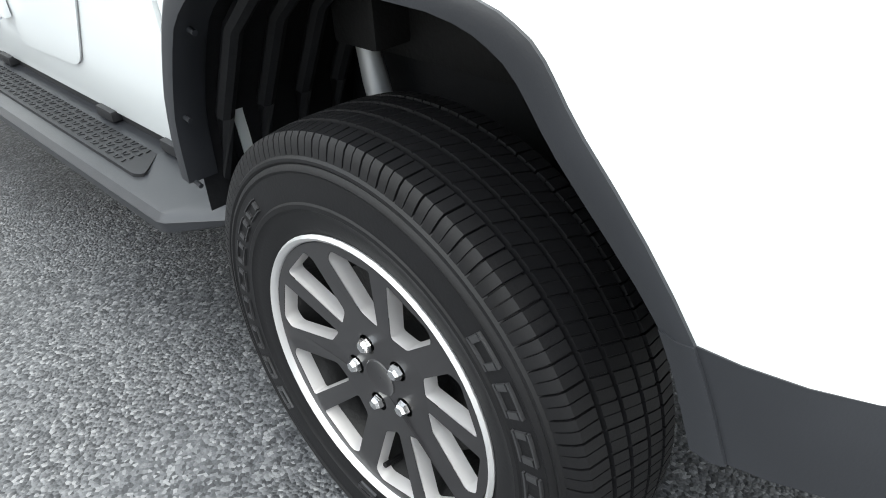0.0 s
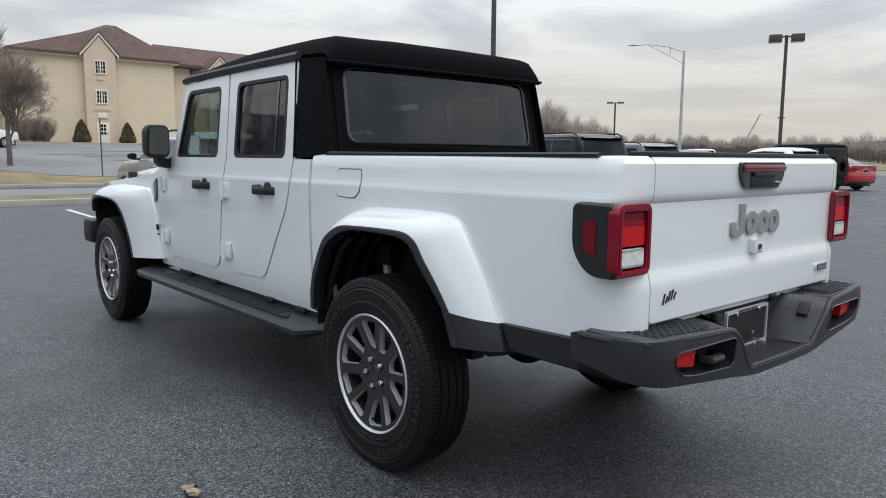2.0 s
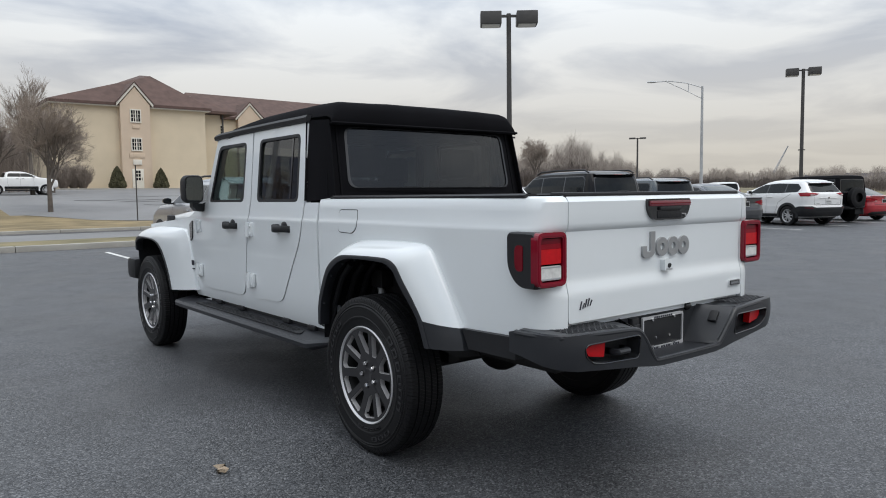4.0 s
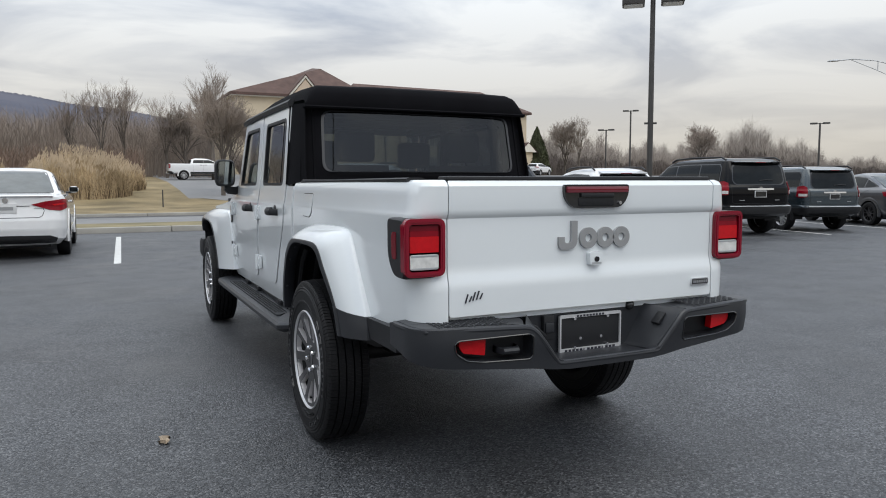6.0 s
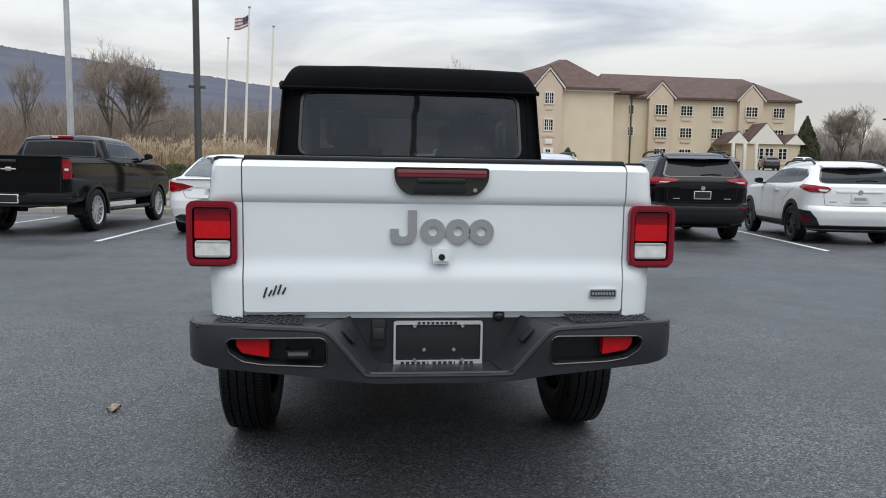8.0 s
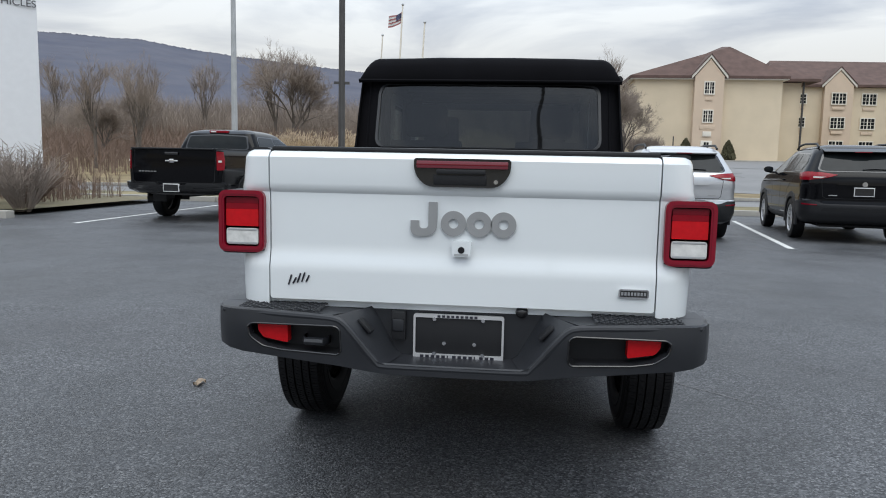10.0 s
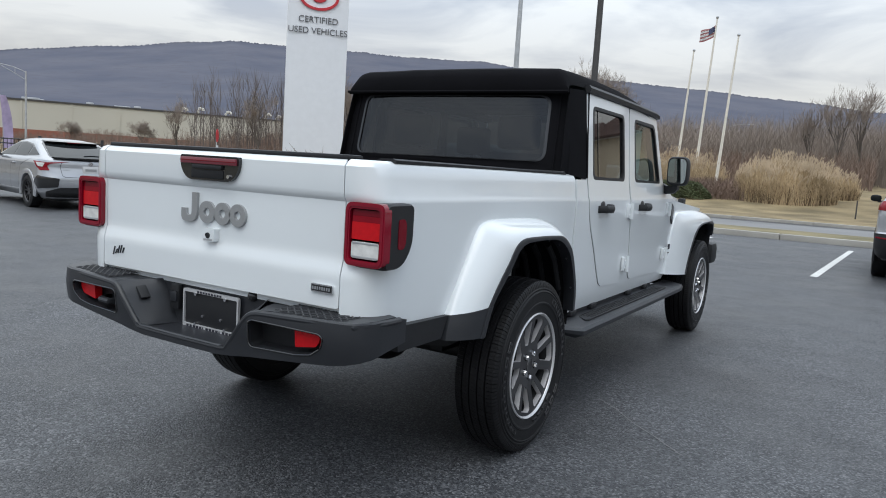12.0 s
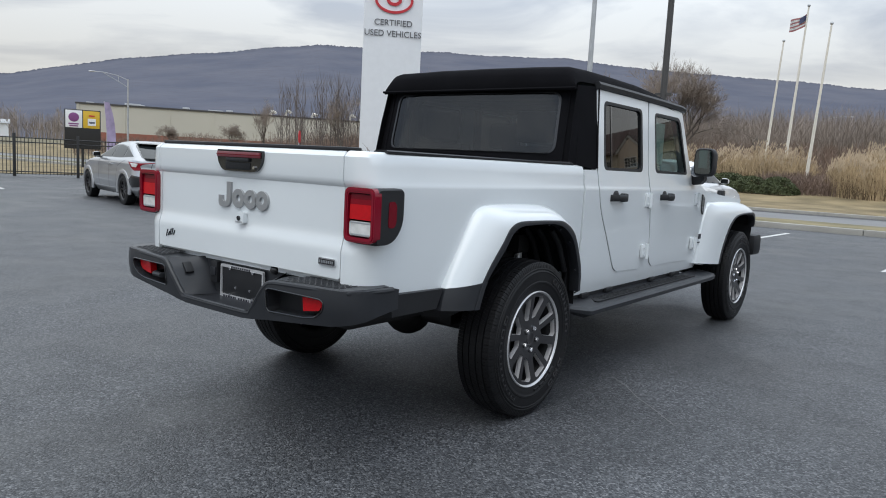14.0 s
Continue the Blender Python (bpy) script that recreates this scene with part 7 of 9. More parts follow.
def tyre_mesh(R, W, blocks=74):
    """A road tyre: five ribs parted by grooves, cut across into blocks, and a stepped sidewall."""
    rim_r = 0.232
    side = [(0.80 * W, rim_r), (0.90 * W, rim_r + 0.012), (0.93 * W, rim_r + 0.02), (0.965 * W, rim_r + 0.04), (0.985 * W, rim_r + 0.050), (1.008 * W, rim_r + 0.053), (1.012 * W, rim_r + 0.060), (0.992 * W, rim_r + 0.063), (1.0 * W, rim_r + 0.08), (0.99 * W, R - 0.058), (1.012 * W, R - 0.054), (0.995 * W, R - 0.049), (0.962 * W, R - 0.046), (0.985 * W, R - 0.042), (0.98 * W, R - 0.038), (0.945 * W, R - 0.035), (0.925 * W, R - 0.025), (0.885 * W, R - 0.0125)]
    ribs = [0.83, 0.55, 0.475, 0.215, 0.145, -0.145, -0.215, -0.475, -0.55, -0.83]
    tread = []
    for k in range(0, 10, 2):
        a, b = ribs[k] * W, ribs[k + 1] * W
        crown = lambda x: R - 0.010 * (abs(x) / W) ** 3
        tread += [(a, crown(a), True), (b, crown(b), True)]
        if k < 8:
            c = ribs[k + 2] * W
            tread += [(b - 0.0025, R - 0.013, False), (c + 0.0025, R - 0.013, False)]
    prof = [(x, r, False) for x, r in side] + tread + [(-x, r, False) for x, r in side[::-1]]
    shoulder = {len(side) - 1, len(side) - 2, len(side) + len(tread), len(side) + len(tread) + 1}
    V, F = [], []
    n = len(prof)
    marks = (0.0, 0.44, 0.45, 0.49, 0.50, 0.90, 0.91, 0.98)
    depth = (0, 0, 0.5, 0.5, 0, 0, 1, 1)
    for k in range(blocks):
        for mk, dp in zip(marks, depth):
            for j, (x, r, on) in enumerate(prof):
                t = 2 * math.pi * (k + mk) / blocks + (0.9 * x if abs(x) < 0.62 * W else 0.9 * math.copysign(0.62 * W, x))
                if abs(x) > 0.95 * W and j not in shoulder and r < R - 0.03:
                    t = 2 * math.pi * (k + mk) / blocks
                cut = (0.006 if abs(x) > 0.54 * W else 0.0022) * dp if on else (0.006 * dp if j in shoulder else 0)
                V.append((x - (math.copysign(0.003 * dp, x) if j in shoulder else 0), (r - cut) * math.cos(t), (r - cut) * math.sin(t)))
    m = blocks * len(marks)
    for k in range(m):
        for j in range(n - 1):
            a, b = k * n + j, ((k + 1) % m) * n + j
            F.append((a, a + 1, b + 1, b))
    me = bpy.data.meshes.new("tyre")
    me.from_pydata(V, [], F)
    me.materials.append(M["rubber"])
    bm = bmesh.new()
    bm.from_mesh(me)
    bmesh.ops.recalc_face_normals(bm, faces=bm.faces[:])
    bm.to_mesh(me)
    bm.free()
    return shaded(me, 30)


def arc_block(r0, r1, x0, x1, a0, a1, n=4):
    bm = bmesh.new()
    rings = []
    for k in range(n + 1):
        t = a0 + (a1 - a0) * k / n
        rings.append([(x, r * math.cos(t), r * math.sin(t)) for x, r in ((x0, r0), (x1, r0 + 0.002), (x1, r1 - 0.002), (x0, r1))])
    return loft(bm, rings, True)


def face_x(r):
    """How far the wheel's face stands out at a radius: it dishes in towards the hub."""
    k = min(1.0, max(0.0, (r - 0.09) / 0.13))
    return 0.069 + 0.018 * k * k * (3 - 2 * k)


def wheel_window(k, side):
    """One opening beside the thin spoke k: its inner flank runs along the spoke, the other one along the broad spoke."""
    a = radians(72 * k)
    pts = [(0.0135, 0.099), (0.048, 0.103), (0.103, 0.178), (0.096, 0.197), (0.0165, 0.216)]
    out = [(side * l * math.cos(a) + r * math.sin(a), -side * l * math.sin(a) + r * math.cos(a)) for l, r in rounded(pts, 0.007, 3)]
    return out


def face_place(y, z):
    return Vector((face_x(math.hypot(y, z)), y, z))


# window flanks, painted lighter than the wheel face as if lit
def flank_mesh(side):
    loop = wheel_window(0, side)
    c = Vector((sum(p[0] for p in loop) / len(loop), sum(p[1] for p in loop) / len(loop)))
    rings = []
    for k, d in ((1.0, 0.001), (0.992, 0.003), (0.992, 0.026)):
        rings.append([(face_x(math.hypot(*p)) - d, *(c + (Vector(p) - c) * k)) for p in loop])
    return mesh_of("spoke_flank", loft(bmesh.new(), rings, True, cap=False), "rim_flank_lit", 40)


def wheel_face_mesh():
    ring = [(0.2305 * math.cos(2 * math.pi * k / 60), 0.2305 * math.sin(2 * math.pi * k / 60)) for k in range(60)]
    core = [(0.030 * math.cos(2 * math.pi * k / 20), 0.030 * math.sin(2 * math.pi * k / 20)) for k in range(20)]
    holes = [wheel_window(k, q) for k in range(5) for q in (-1, 1)]
    for k in range(5):
        a = radians(72 * k + 36)
        holes.append([(-0.057 * math.sin(a) + 0.0165 * math.cos(j * math.pi / 7), 0.057 * math.cos(a) + 0.0165 * math.sin(j * math.pi / 7)) for j in range(14)])
    return mesh_of("wheel_face", skin([ring, core] + holes, face_place, (), (), 0.0, (1, 0, 0)), "rim_dark", 8)


tyre = tyre_mesh(TYRE_R, TYRE_W)
rim_ring = mesh_of("rim", revolve(bmesh.new(), [(0.070, 0.2315), (0.086, 0.2315), (0.093, 0.235), (0.096, 0.240), (0.091, 0.244), (0.080, 0.240), (0.070, 0.238)], 64, closed=True), "rim_bright", 40)
barrel = mesh_of("barrel", revolve(bmesh.new(), [(-0.09, 0.216), (0.03, 0.2065), (0.060, 0.218), (0.0845, 0.2315)], 48), "under", 40)
brake = mesh_of("brake_disc", revolve(bmesh.new(), [(0.0, 0.05), (0.012, 0.07), (0.012, 0.165), (0.0, 0.168), (-0.012, 0.165)], 48), "under")
backing = mesh_of("backing_plate", revolve(bmesh.new(), [(-0.05, 0.001), (-0.05, 0.212)], 48), "under")
hub = mesh_of("hub", revolve(bmesh.new(), [(0.0, 0.090), (0.054, 0.086), (0.054, 0.040), (0.054, 0.001)], 48), "under", 30)
cap_me = mesh_of("hub_cap", revolve(bmesh.new(), [(0.055, 0.034), (0.068, 0.033), (0.071, 0.030), (0.070, 0.028), (0.0695, 0.001)], 40), "rim_dark", 30)
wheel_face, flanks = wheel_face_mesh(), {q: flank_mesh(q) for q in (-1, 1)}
nut = mesh_of("lug_nut", tube(bmesh.new(), [(0.058, 0, 0), (0.074, 0, 0), (0.082, 0, 0)], [0.0125, 0.0125, 0.0085], 6), "chrome", 30)


def truck_wheel(x, y, turn, spin):
    w = new("wheel")
    w.parent, w.matrix_basis = truck, pose(x, y, 0.3825, 0, 0, turn) @ pose(0, 0, 0, spin, 0, 0)
    w["label"] = "graphite alloy wheel with machined silver rim"
    for nm, me in (("tyre", tyre), ("rim", rim_ring), ("barrel", barrel), ("brake_disc", brake), ("backing_plate", backing), ("hub", hub), ("hub_cap", cap_me), ("wheel_face", wheel_face)):
        o = new(nm, me)
        o.parent = w
        if nm == "tyre":
            o.location = (-0.007, 0, 0)
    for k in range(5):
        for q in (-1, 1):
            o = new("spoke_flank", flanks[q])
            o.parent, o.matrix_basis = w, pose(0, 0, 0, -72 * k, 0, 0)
        o = new("lug_nut", nut)
        o.parent, o.matrix_basis = w, pose(0, 0, 0, 72 * k + 36, 0, 0) @ pose(0, 0, 0.057)
    for k, me in enumerate(TEXT_BLOCKS):
        o = new("sidewall_mark", me)
        o.parent, o.location = w, (-0.007, 0, 0)
    v = new("valve", valve)
    v.parent = w
    return w


TEXT_BLOCKS = []
for a0, n, r0, r1 in ((0.85, 6, 0.300, 0.331), (-0.75, 3, 0.302, 0.328), (3.9, 8, 0.302, 0.326), (5.3, 4, 0.262, 0.272)):
    for k in range(n):
        a = a0 - 0.20 * k
        bm = bmesh.new()
        x0, x1, w = TYRE_W * 0.93, TYRE_W + 0.0032, (r1 - r0) * 0.22
        for p0, p1, b0, b1 in ((r0, r0 + w, 0, 0.145), (r1 - w, r1, 0, 0.145), (r0 + w * 0.8, r1 - w * 0.8, 0, 0.03), (r0 + w * 0.8, r1 - w * 0.8, 0.115, 0.145)):
            bar = arc_block(p0, p1, x0, x1, a + b0, a + b1)
            me = bpy.data.meshes.new("bar")
            bar.to_mesh(me)
            bm.from_mesh(me)
            bpy.data.meshes.remove(me)
        TEXT_BLOCKS.append(mesh_of("sidewall_mark", bm, "rubber_gloss", 30))
valve = mesh_of("valve", tube(bmesh.new(), [(0.04, 0.03, -0.205), (0.075, 0.03, -0.195)], 0.005, 8), "rubber")
WX = 0.786
truck_wheel(-WX, 0.0, 180, -12)
truck_wheel(WX, 0.0, 0, 7)
truck_wheel(-WX, 3.487, 180, 5)
truck_wheel(WX, 3.487, 0, 40)

# ---- parked cars ----
def wheel_meshes(r, spokes=5):
    t = mesh_of("tyre", revolve(bmesh.new(), [(-0.10, r * 0.66), (-0.11, r * 0.80), (-0.095, r * 0.97), (-0.06, r), (0.06, r), (0.095, r * 0.97), (0.11, r * 0.80), (0.104, r * 0.70), (0.09, r * 0.66)], 36), "rubber")
    bm = revolve(bmesh.new(), [(0.0, r * 0.61), (0.080, r * 0.61), (0.094, r * 0.64), (0.094, r * 0.675), (0.0, r * 0.68)], 36, closed=True)
    for k in range(spokes):
        for d in (-1, 1):
            b = bmesh.new()
            loft(b, [[(0.035, d * c - w, q), (x, d * c - w * 0.75, q), (x, d * c + w * 0.75, q), (0.035, d * c + w, q)] for q, c, w, x in ((0.015, r * 0.05, r * 0.07, 0.070), (r * 0.3, r * 0.07, r * 0.042, 0.074), (r * 0.62, r * 0.15, r * 0.045, 0.084))], True)
            moved(b, Matrix.Rotation(2 * math.pi * k / spokes, 4, "X"))
            tmp = bpy.data.meshes.new("tmp")
            b.to_mesh(tmp)
            b.free()
            bm.from_mesh(tmp)
            bpy.data.meshes.remove(tmp)
    rim = mesh_of("rim", bm, "rim_bright", 30)
    back = mesh_of("wheel_back", revolve(bmesh.new(), [(0.02, 0.001), (0.02, r * 0.66)], 24), "under")
    return t, rim, back


WHEELS = {0.33: wheel_meshes(0.33), 0.36: wheel_meshes(0.36, 5), 0.39: wheel_meshes(0.39, 6)}
DARK_RIM = {}
for key, (t, rim, back) in WHEELS.items():
    d = rim.copy()
    d.materials.clear()
    d.materials.append(M["rim_dark"])
    DARK_RIM[key] = d

# Each kind is a stack of level outlines, rear axle at y = 0: height, half width, tail, nose, corner radius.
KINDS = {
    "suv": dict(wb=2.69, r=0.36, H=1.69, levels=[
        (0.30, 0.80, -0.78, 3.42, 0.26), (0.38, 0.88, -0.93, 3.52, 0.30), (0.50, 0.915, -0.99, 3.60, 0.34), (0.64, 0.92, -1.005, 3.61, 0.34), (0.715, 0.925, -0.985, 3.60, 0.33), (0.735, 0.922, -0.950, 3.59, 0.32),
        (0.80, 0.915, -0.955, 3.57, 0.32), (0.92, 0.918, -0.955, 3.50, 0.31), (0.98, 0.918, -0.962, 3.38, 0.31), (1.12, 0.905, -0.955, 3.02, 0.30), (1.165, 0.890, -0.930, 2.45, 0.29), (1.205, 0.868, -0.890, 2.28, 0.26),
        (1.34, 0.795, -0.775, 1.93, 0.22), (1.50, 0.715, -0.640, 1.50, 0.20), (1.58, 0.675, -0.57, 1.30, 0.20), (1.64, 0.60, -0.42, 1.08, 0.20), (1.675, 0.47, -0.20, 0.80, 0.20), (1.69, 0.25, 0.10, 0.50, 0.10)],
        glass=[(-0.50, 1.36), (-0.40, 1.225), (0.30, 1.19), (1.95, 1.18), (1.60, 1.38), (1.34, 1.50), (0.60, 1.55), (-0.30, 1.52)], pillars=(0.18, 1.02), rear=[(0.0, 1.225), (0.60, 1.225), (0.67, 1.255), (0.555, 1.50), (0.0, 1.52)],
        lamp=[(0.40, 1.155), (0.62, 1.19), (0.86, 1.205), (1.20, 1.18), (1.14, 1.065), (0.84, 1.06), (0.62, 1.09)], inset=[(0.58, 1.118), (0.78, 1.122), (0.78, 1.098), (0.66, 1.098)],
        low=[(0.0, 0.665), (0.60, 0.665), (0.74, 0.715), (1.20, 0.705), (1.55, 0.62), (1.55, 0.335), (0.0, 0.335)], gate=(0.62, 0.755), plate_z=0.80, spoiler=(1.52, 1.60, 0.58)),
    "wagon": dict(wb=2.67, r=0.36, H=1.585, levels=[
        (0.27, 0.76, -0.70, 3.35, 0.26), (0.36, 0.86, -0.86, 3.46, 0.30), (0.50, 0.895, -0.915, 3.53, 0.34), (0.64, 0.90, -0.930, 3.54, 0.34), (0.70, 0.90, -0.905, 3.53, 0.33), (0.73, 0.895, -0.870, 3.52, 0.32), (0.85, 0.893, -0.868, 3.46, 0.32),
        (1.00, 0.895, -0.872, 3.34, 0.31), (1.085, 0.880, -0.858, 2.98, 0.30), (1.115, 0.862, -0.815, 2.42, 0.28), (1.15, 0.84, -0.765, 2.25, 0.25), (1.25, 0.775, -0.64, 1.92, 0.22), (1.40, 0.71, -0.51, 1.60, 0.20),
        (1.48, 0.67, -0.43, 1.38, 0.20), (1.535, 0.59, -0.30, 1.15, 0.20), (1.57, 0.46, -0.10, 0.85, 0.20), (1.585, 0.25, 0.20, 0.55, 0.10)],
        glass=[(-0.42, 1.30), (-0.25, 1.18), (0.40, 1.145), (1.95, 1.135), (1.60, 1.32), (1.36, 1.42), (0.60, 1.46), (-0.22, 1.42)], pillars=(0.16, 1.02), rear=[(0.0, 1.165), (0.56, 1.165), (0.63, 1.195), (0.545, 1.40), (0.0, 1.42)],
        lamp=[(0.50, 1.035), (0.56, 1.085), (0.78, 1.115), (1.06, 1.135), (1.26, 1.08), (1.04, 1.025), (0.84, 0.98), (0.58, 0.975)], inset=[(0.54, 1.03), (0.72, 1.045), (0.70, 1.0), (0.58, 0.995)],
        low=[(0.0, 0.36), (0.66, 0.36), (0.74, 0.50), (0.86, 0.63), (1.22, 0.655), (1.52, 0.56), (1.55, 0.29), (0.0, 0.29)], gate=(0.60, 0.735), plate_z=0.79, spoiler=(1.43, 1.50, 0.56)),
    "boxy": dict(wb=2.85, r=0.385, H=1.77, levels=[
        (0.42, 0.82, -0.84, 3.55, 0.20), (0.50, 0.90, -1.02, 3.66, 0.24), (0.60, 0.92, -1.055, 3.72, 0.26), (0.665, 0.925, -1.055, 3.72, 0.26), (0.70, 0.92, -1.00, 3.70, 0.25), (0.715, 0.915, -0.955, 3.70, 0.24), (0.90, 0.92, -0.955, 3.68, 0.24),
        (1.06, 0.92, -0.955, 3.58, 0.24), (1.11, 0.905, -0.945, 3.20, 0.23), (1.13, 0.89, -0.930, 2.45, 0.22), (1.18, 0.875, -0.915, 2.28, 0.20), (1.40, 0.835, -0.865, 1.98, 0.19), (1.60, 0.785, -0.81, 1.68, 0.18),
        (1.68, 0.75, -0.77, 1.50, 0.18), (1.725, 0.68, -0.66, 1.30, 0.18), (1.755, 0.55, -0.45, 1.00, 0.18), (1.77, 0.30, -0.10, 0.60, 0.10)],
        glass=[(-0.68, 1.20), (0.40, 1.185), (2.00, 1.175), (1.72, 1.46), (1.55, 1.60), (0.60, 1.635), (-0.58, 1.62), (-0.66, 1.55)], pillars=(0.12, 1.05), rear=[(0.0, 1.17), (0.58, 1.17), (0.66, 1.24), (0.63, 1.54), (0.56, 1.61), (0.0, 1.63)],
        lamp=[(0.78, 1.20), (0.86, 1.235), (1.08, 1.21), (1.12, 0.95), (1.0, 0.92), (0.80, 0.93)], inset=[(0.80, 1.02), (1.02, 1.02), (1.02, 0.95), (0.81, 0.95)],
        low=[(0.0, 0.655), (0.90, 0.655), (1.30, 0.64), (1.55, 0.58), (1.55, 0.45), (0.0, 0.44)], gate=(0.70, 0.735), plate_z=0.87, spoiler=(1.63, 1.69, 0.64)),
    "sedan": dict(wb=2.70, r=0.33, H=1.475, levels=[
        (0.22, 0.74, -0.78, 3.38, 0.28), (0.32, 0.83, -0.94, 3.48, 0.32), (0.48, 0.87, -0.985, 3.55, 0.36), (0.62, 0.878, -0.985, 3.55, 0.36), (0.70, 0.878, -0.965, 3.52, 0.36), (0.82, 0.872, -0.945, 3.40, 0.35), (0.92, 0.862, -0.945, 3.10, 0.34),
        (0.985, 0.835, -0.945, 2.70, 0.32), (1.005, 0.815, -0.925, 2.45, 0.30), (1.025, 0.79, -0.70, 2.32, 0.28), (1.045, 0.770, -0.46, 2.24, 0.24), (1.15, 0.725, -0.21, 1.98, 0.22), (1.30, 0.650, 0.16, 1.63, 0.20),
        (1.385, 0.595, 0.38, 1.40, 0.20), (1.43, 0.52, 0.56, 1.22, 0.20), (1.46, 0.40, 0.72, 1.08, 0.16), (1.475, 0.20, 0.84, 0.98, 0.08)],
        glass=[(-0.22, 1.08), (0.40, 1.045), (1.95, 1.035), (1.55, 1.26), (1.28, 1.36), (0.80, 1.375), (0.36, 1.33)], pillars=(0.34, 1.02), rear=[(0.0, 1.055), (0.60, 1.055), (0.655, 1.075), (0.50, 1.385), (0.0, 1.40)],
        lamp=[(0.36, 0.868), (0.56, 0.915), (0.86, 0.952), (1.14, 0.945), (1.06, 0.82), (0.80, 0.765), (0.62, 0.785)], inset=[(0.66, 0.868), (0.90, 0.892), (0.90, 0.866), (0.70, 0.846)],
        low=[(0.0, 0.385), (0.62, 0.375), (0.74, 0.335), (0.70, 0.25), (0.0, 0.25)], gate=(0.52, 0.665), plate_z=0.735, spoiler=None),
    "hatch": dict(wb=2.70, r=0.33, H=1.43, levels=[
        (0.22, 0.76, -0.74, 3.32, 0.28), (0.34, 0.86, -0.89, 3.42, 0.32), (0.50, 0.895, -0.935, 3.50, 0.36), (0.64, 0.90, -0.935, 3.50, 0.36), (0.72, 0.895, -0.905, 3.45, 0.35), (0.84, 0.89, -0.870, 3.25, 0.34), (0.93, 0.885, -0.870, 3.0, 0.33),
        (0.985, 0.865, -0.850, 2.60, 0.31), (1.01, 0.84, -0.800, 2.38, 0.28), (1.03, 0.815, -0.74, 2.25, 0.25), (1.12, 0.765, -0.49, 2.0, 0.22), (1.25, 0.69, -0.12, 1.66, 0.20), (1.34, 0.63, 0.14, 1.42, 0.20),
        (1.385, 0.56, 0.33, 1.26, 0.20), (1.415, 0.43, 0.55, 1.12, 0.16), (1.43, 0.20, 0.78, 0.95, 0.08)],
        glass=[(-0.40, 1.07), (0.40, 1.035), (1.95, 1.02), (1.55, 1.22), (1.26, 1.32), (0.80, 1.335), (0.30, 1.29)], pillars=(0.22, 1.02), rear=[(0.0, 1.045), (0.62, 1.045), (0.67, 1.07), (0.55, 1.31), (0.0, 1.33)],
        lamp=[(0.40, 0.965), (0.80, 0.94), (1.25, 0.965), (1.10, 0.875), (0.95, 0.78), (0.76, 0.785), (0.80, 0.87), (0.74, 0.915)], inset=[(0.84, 0.93), (1.08, 0.94), (1.0, 0.86), (0.88, 0.85)],
        low=[(0.0, 0.46), (0.58, 0.45), (0.84, 0.36), (0.80, 0.25), (0.0, 0.25)], gate=(0.54, 0.66), plate_z=0.74, spoiler=(1.33, 1.375, 0.52)),
    "pickup": dict(wb=3.26, r=0.39, H=1.79, levels=[
        (0.52, 0.80, -1.06, 4.0, 0.14), (0.58, 0.90, -1.16, 4.10, 0.15), (0.66, 0.925, -1.19, 4.15, 0.16), (0.90, 0.935, -1.20, 4.15, 0.16), (1.13, 0.93, -1.20, 4.10, 0.16), (1.22, 0.915, -1.20, 3.75, 0.15), (1.315, 0.905, -1.205, 3.05, 0.14), (1.33, 0.895, -1.19, 2.95, 0.14),
        (1.3305, 0.88, 0.52, 2.90, 0.12), (1.36, 0.872, 0.525, 2.80, 0.12), (1.50, 0.82, 0.56, 2.52, 0.14), (1.62, 0.765, 0.60, 2.25, 0.15), (1.69, 0.735, 0.63, 2.10, 0.16), (1.74, 0.67, 0.72, 1.92, 0.18), (1.775, 0.55, 0.88, 1.72, 0.16), (1.79, 0.28, 1.10, 1.50, 0.08)],
        glass=[(0.72, 1.375), (2.62, 1.365), (2.28, 1.56), (2.02, 1.64), (0.84, 1.645), (0.76, 1.58)], pillars=(1.58,), rear=[(0.0, 1.385), (0.64, 1.385), (0.66, 1.42), (0.61, 1.63), (0.0, 1.655)],
        lamp=[(0.845, 1.295), (0.99, 1.29), (1.02, 1.12), (0.985, 0.96), (0.845, 0.955)], inset=[(0.87, 1.135), (0.93, 1.135), (0.93, 1.10), (0.87, 1.10)],
        low=None, gate=(0.80, 0.72), plate_z=0.55, spoiler=None),
    "offroad": dict(wb=2.95, r=0.40, H=1.84, levels=[
        (0.55, 0.72, -0.58, 3.5, 0.08), (0.60, 0.76, -0.66, 3.62, 0.10), (0.80, 0.78, -0.68, 3.65, 0.11), (1.10, 0.78, -0.68, 3.60, 0.11), (1.18, 0.775, -0.675, 2.40, 0.11), (1.21, 0.765, -0.67, 2.12, 0.10), (1.60, 0.725, -0.645, 1.90, 0.10), (1.74, 0.70, -0.63, 1.80, 0.10), (1.81, 0.63, -0.58, 1.70, 0.12), (1.84, 0.40, -0.40, 1.5, 0.10)],
        glass=[(-0.55, 1.24), (1.85, 1.24), (1.66, 1.66), (-0.50, 1.68)], pillars=(0.30, 1.05), rear=[(0.0, 1.24), (0.58, 1.24), (0.56, 1.66), (0.0, 1.67)],
        lamp=[(0.58, 1.06), (0.72, 1.06), (0.72, 0.88), (0.58, 0.88)], inset=[(0.60, 0.95), (0.70, 0.95), (0.70, 0.90), (0.60, 0.90)],
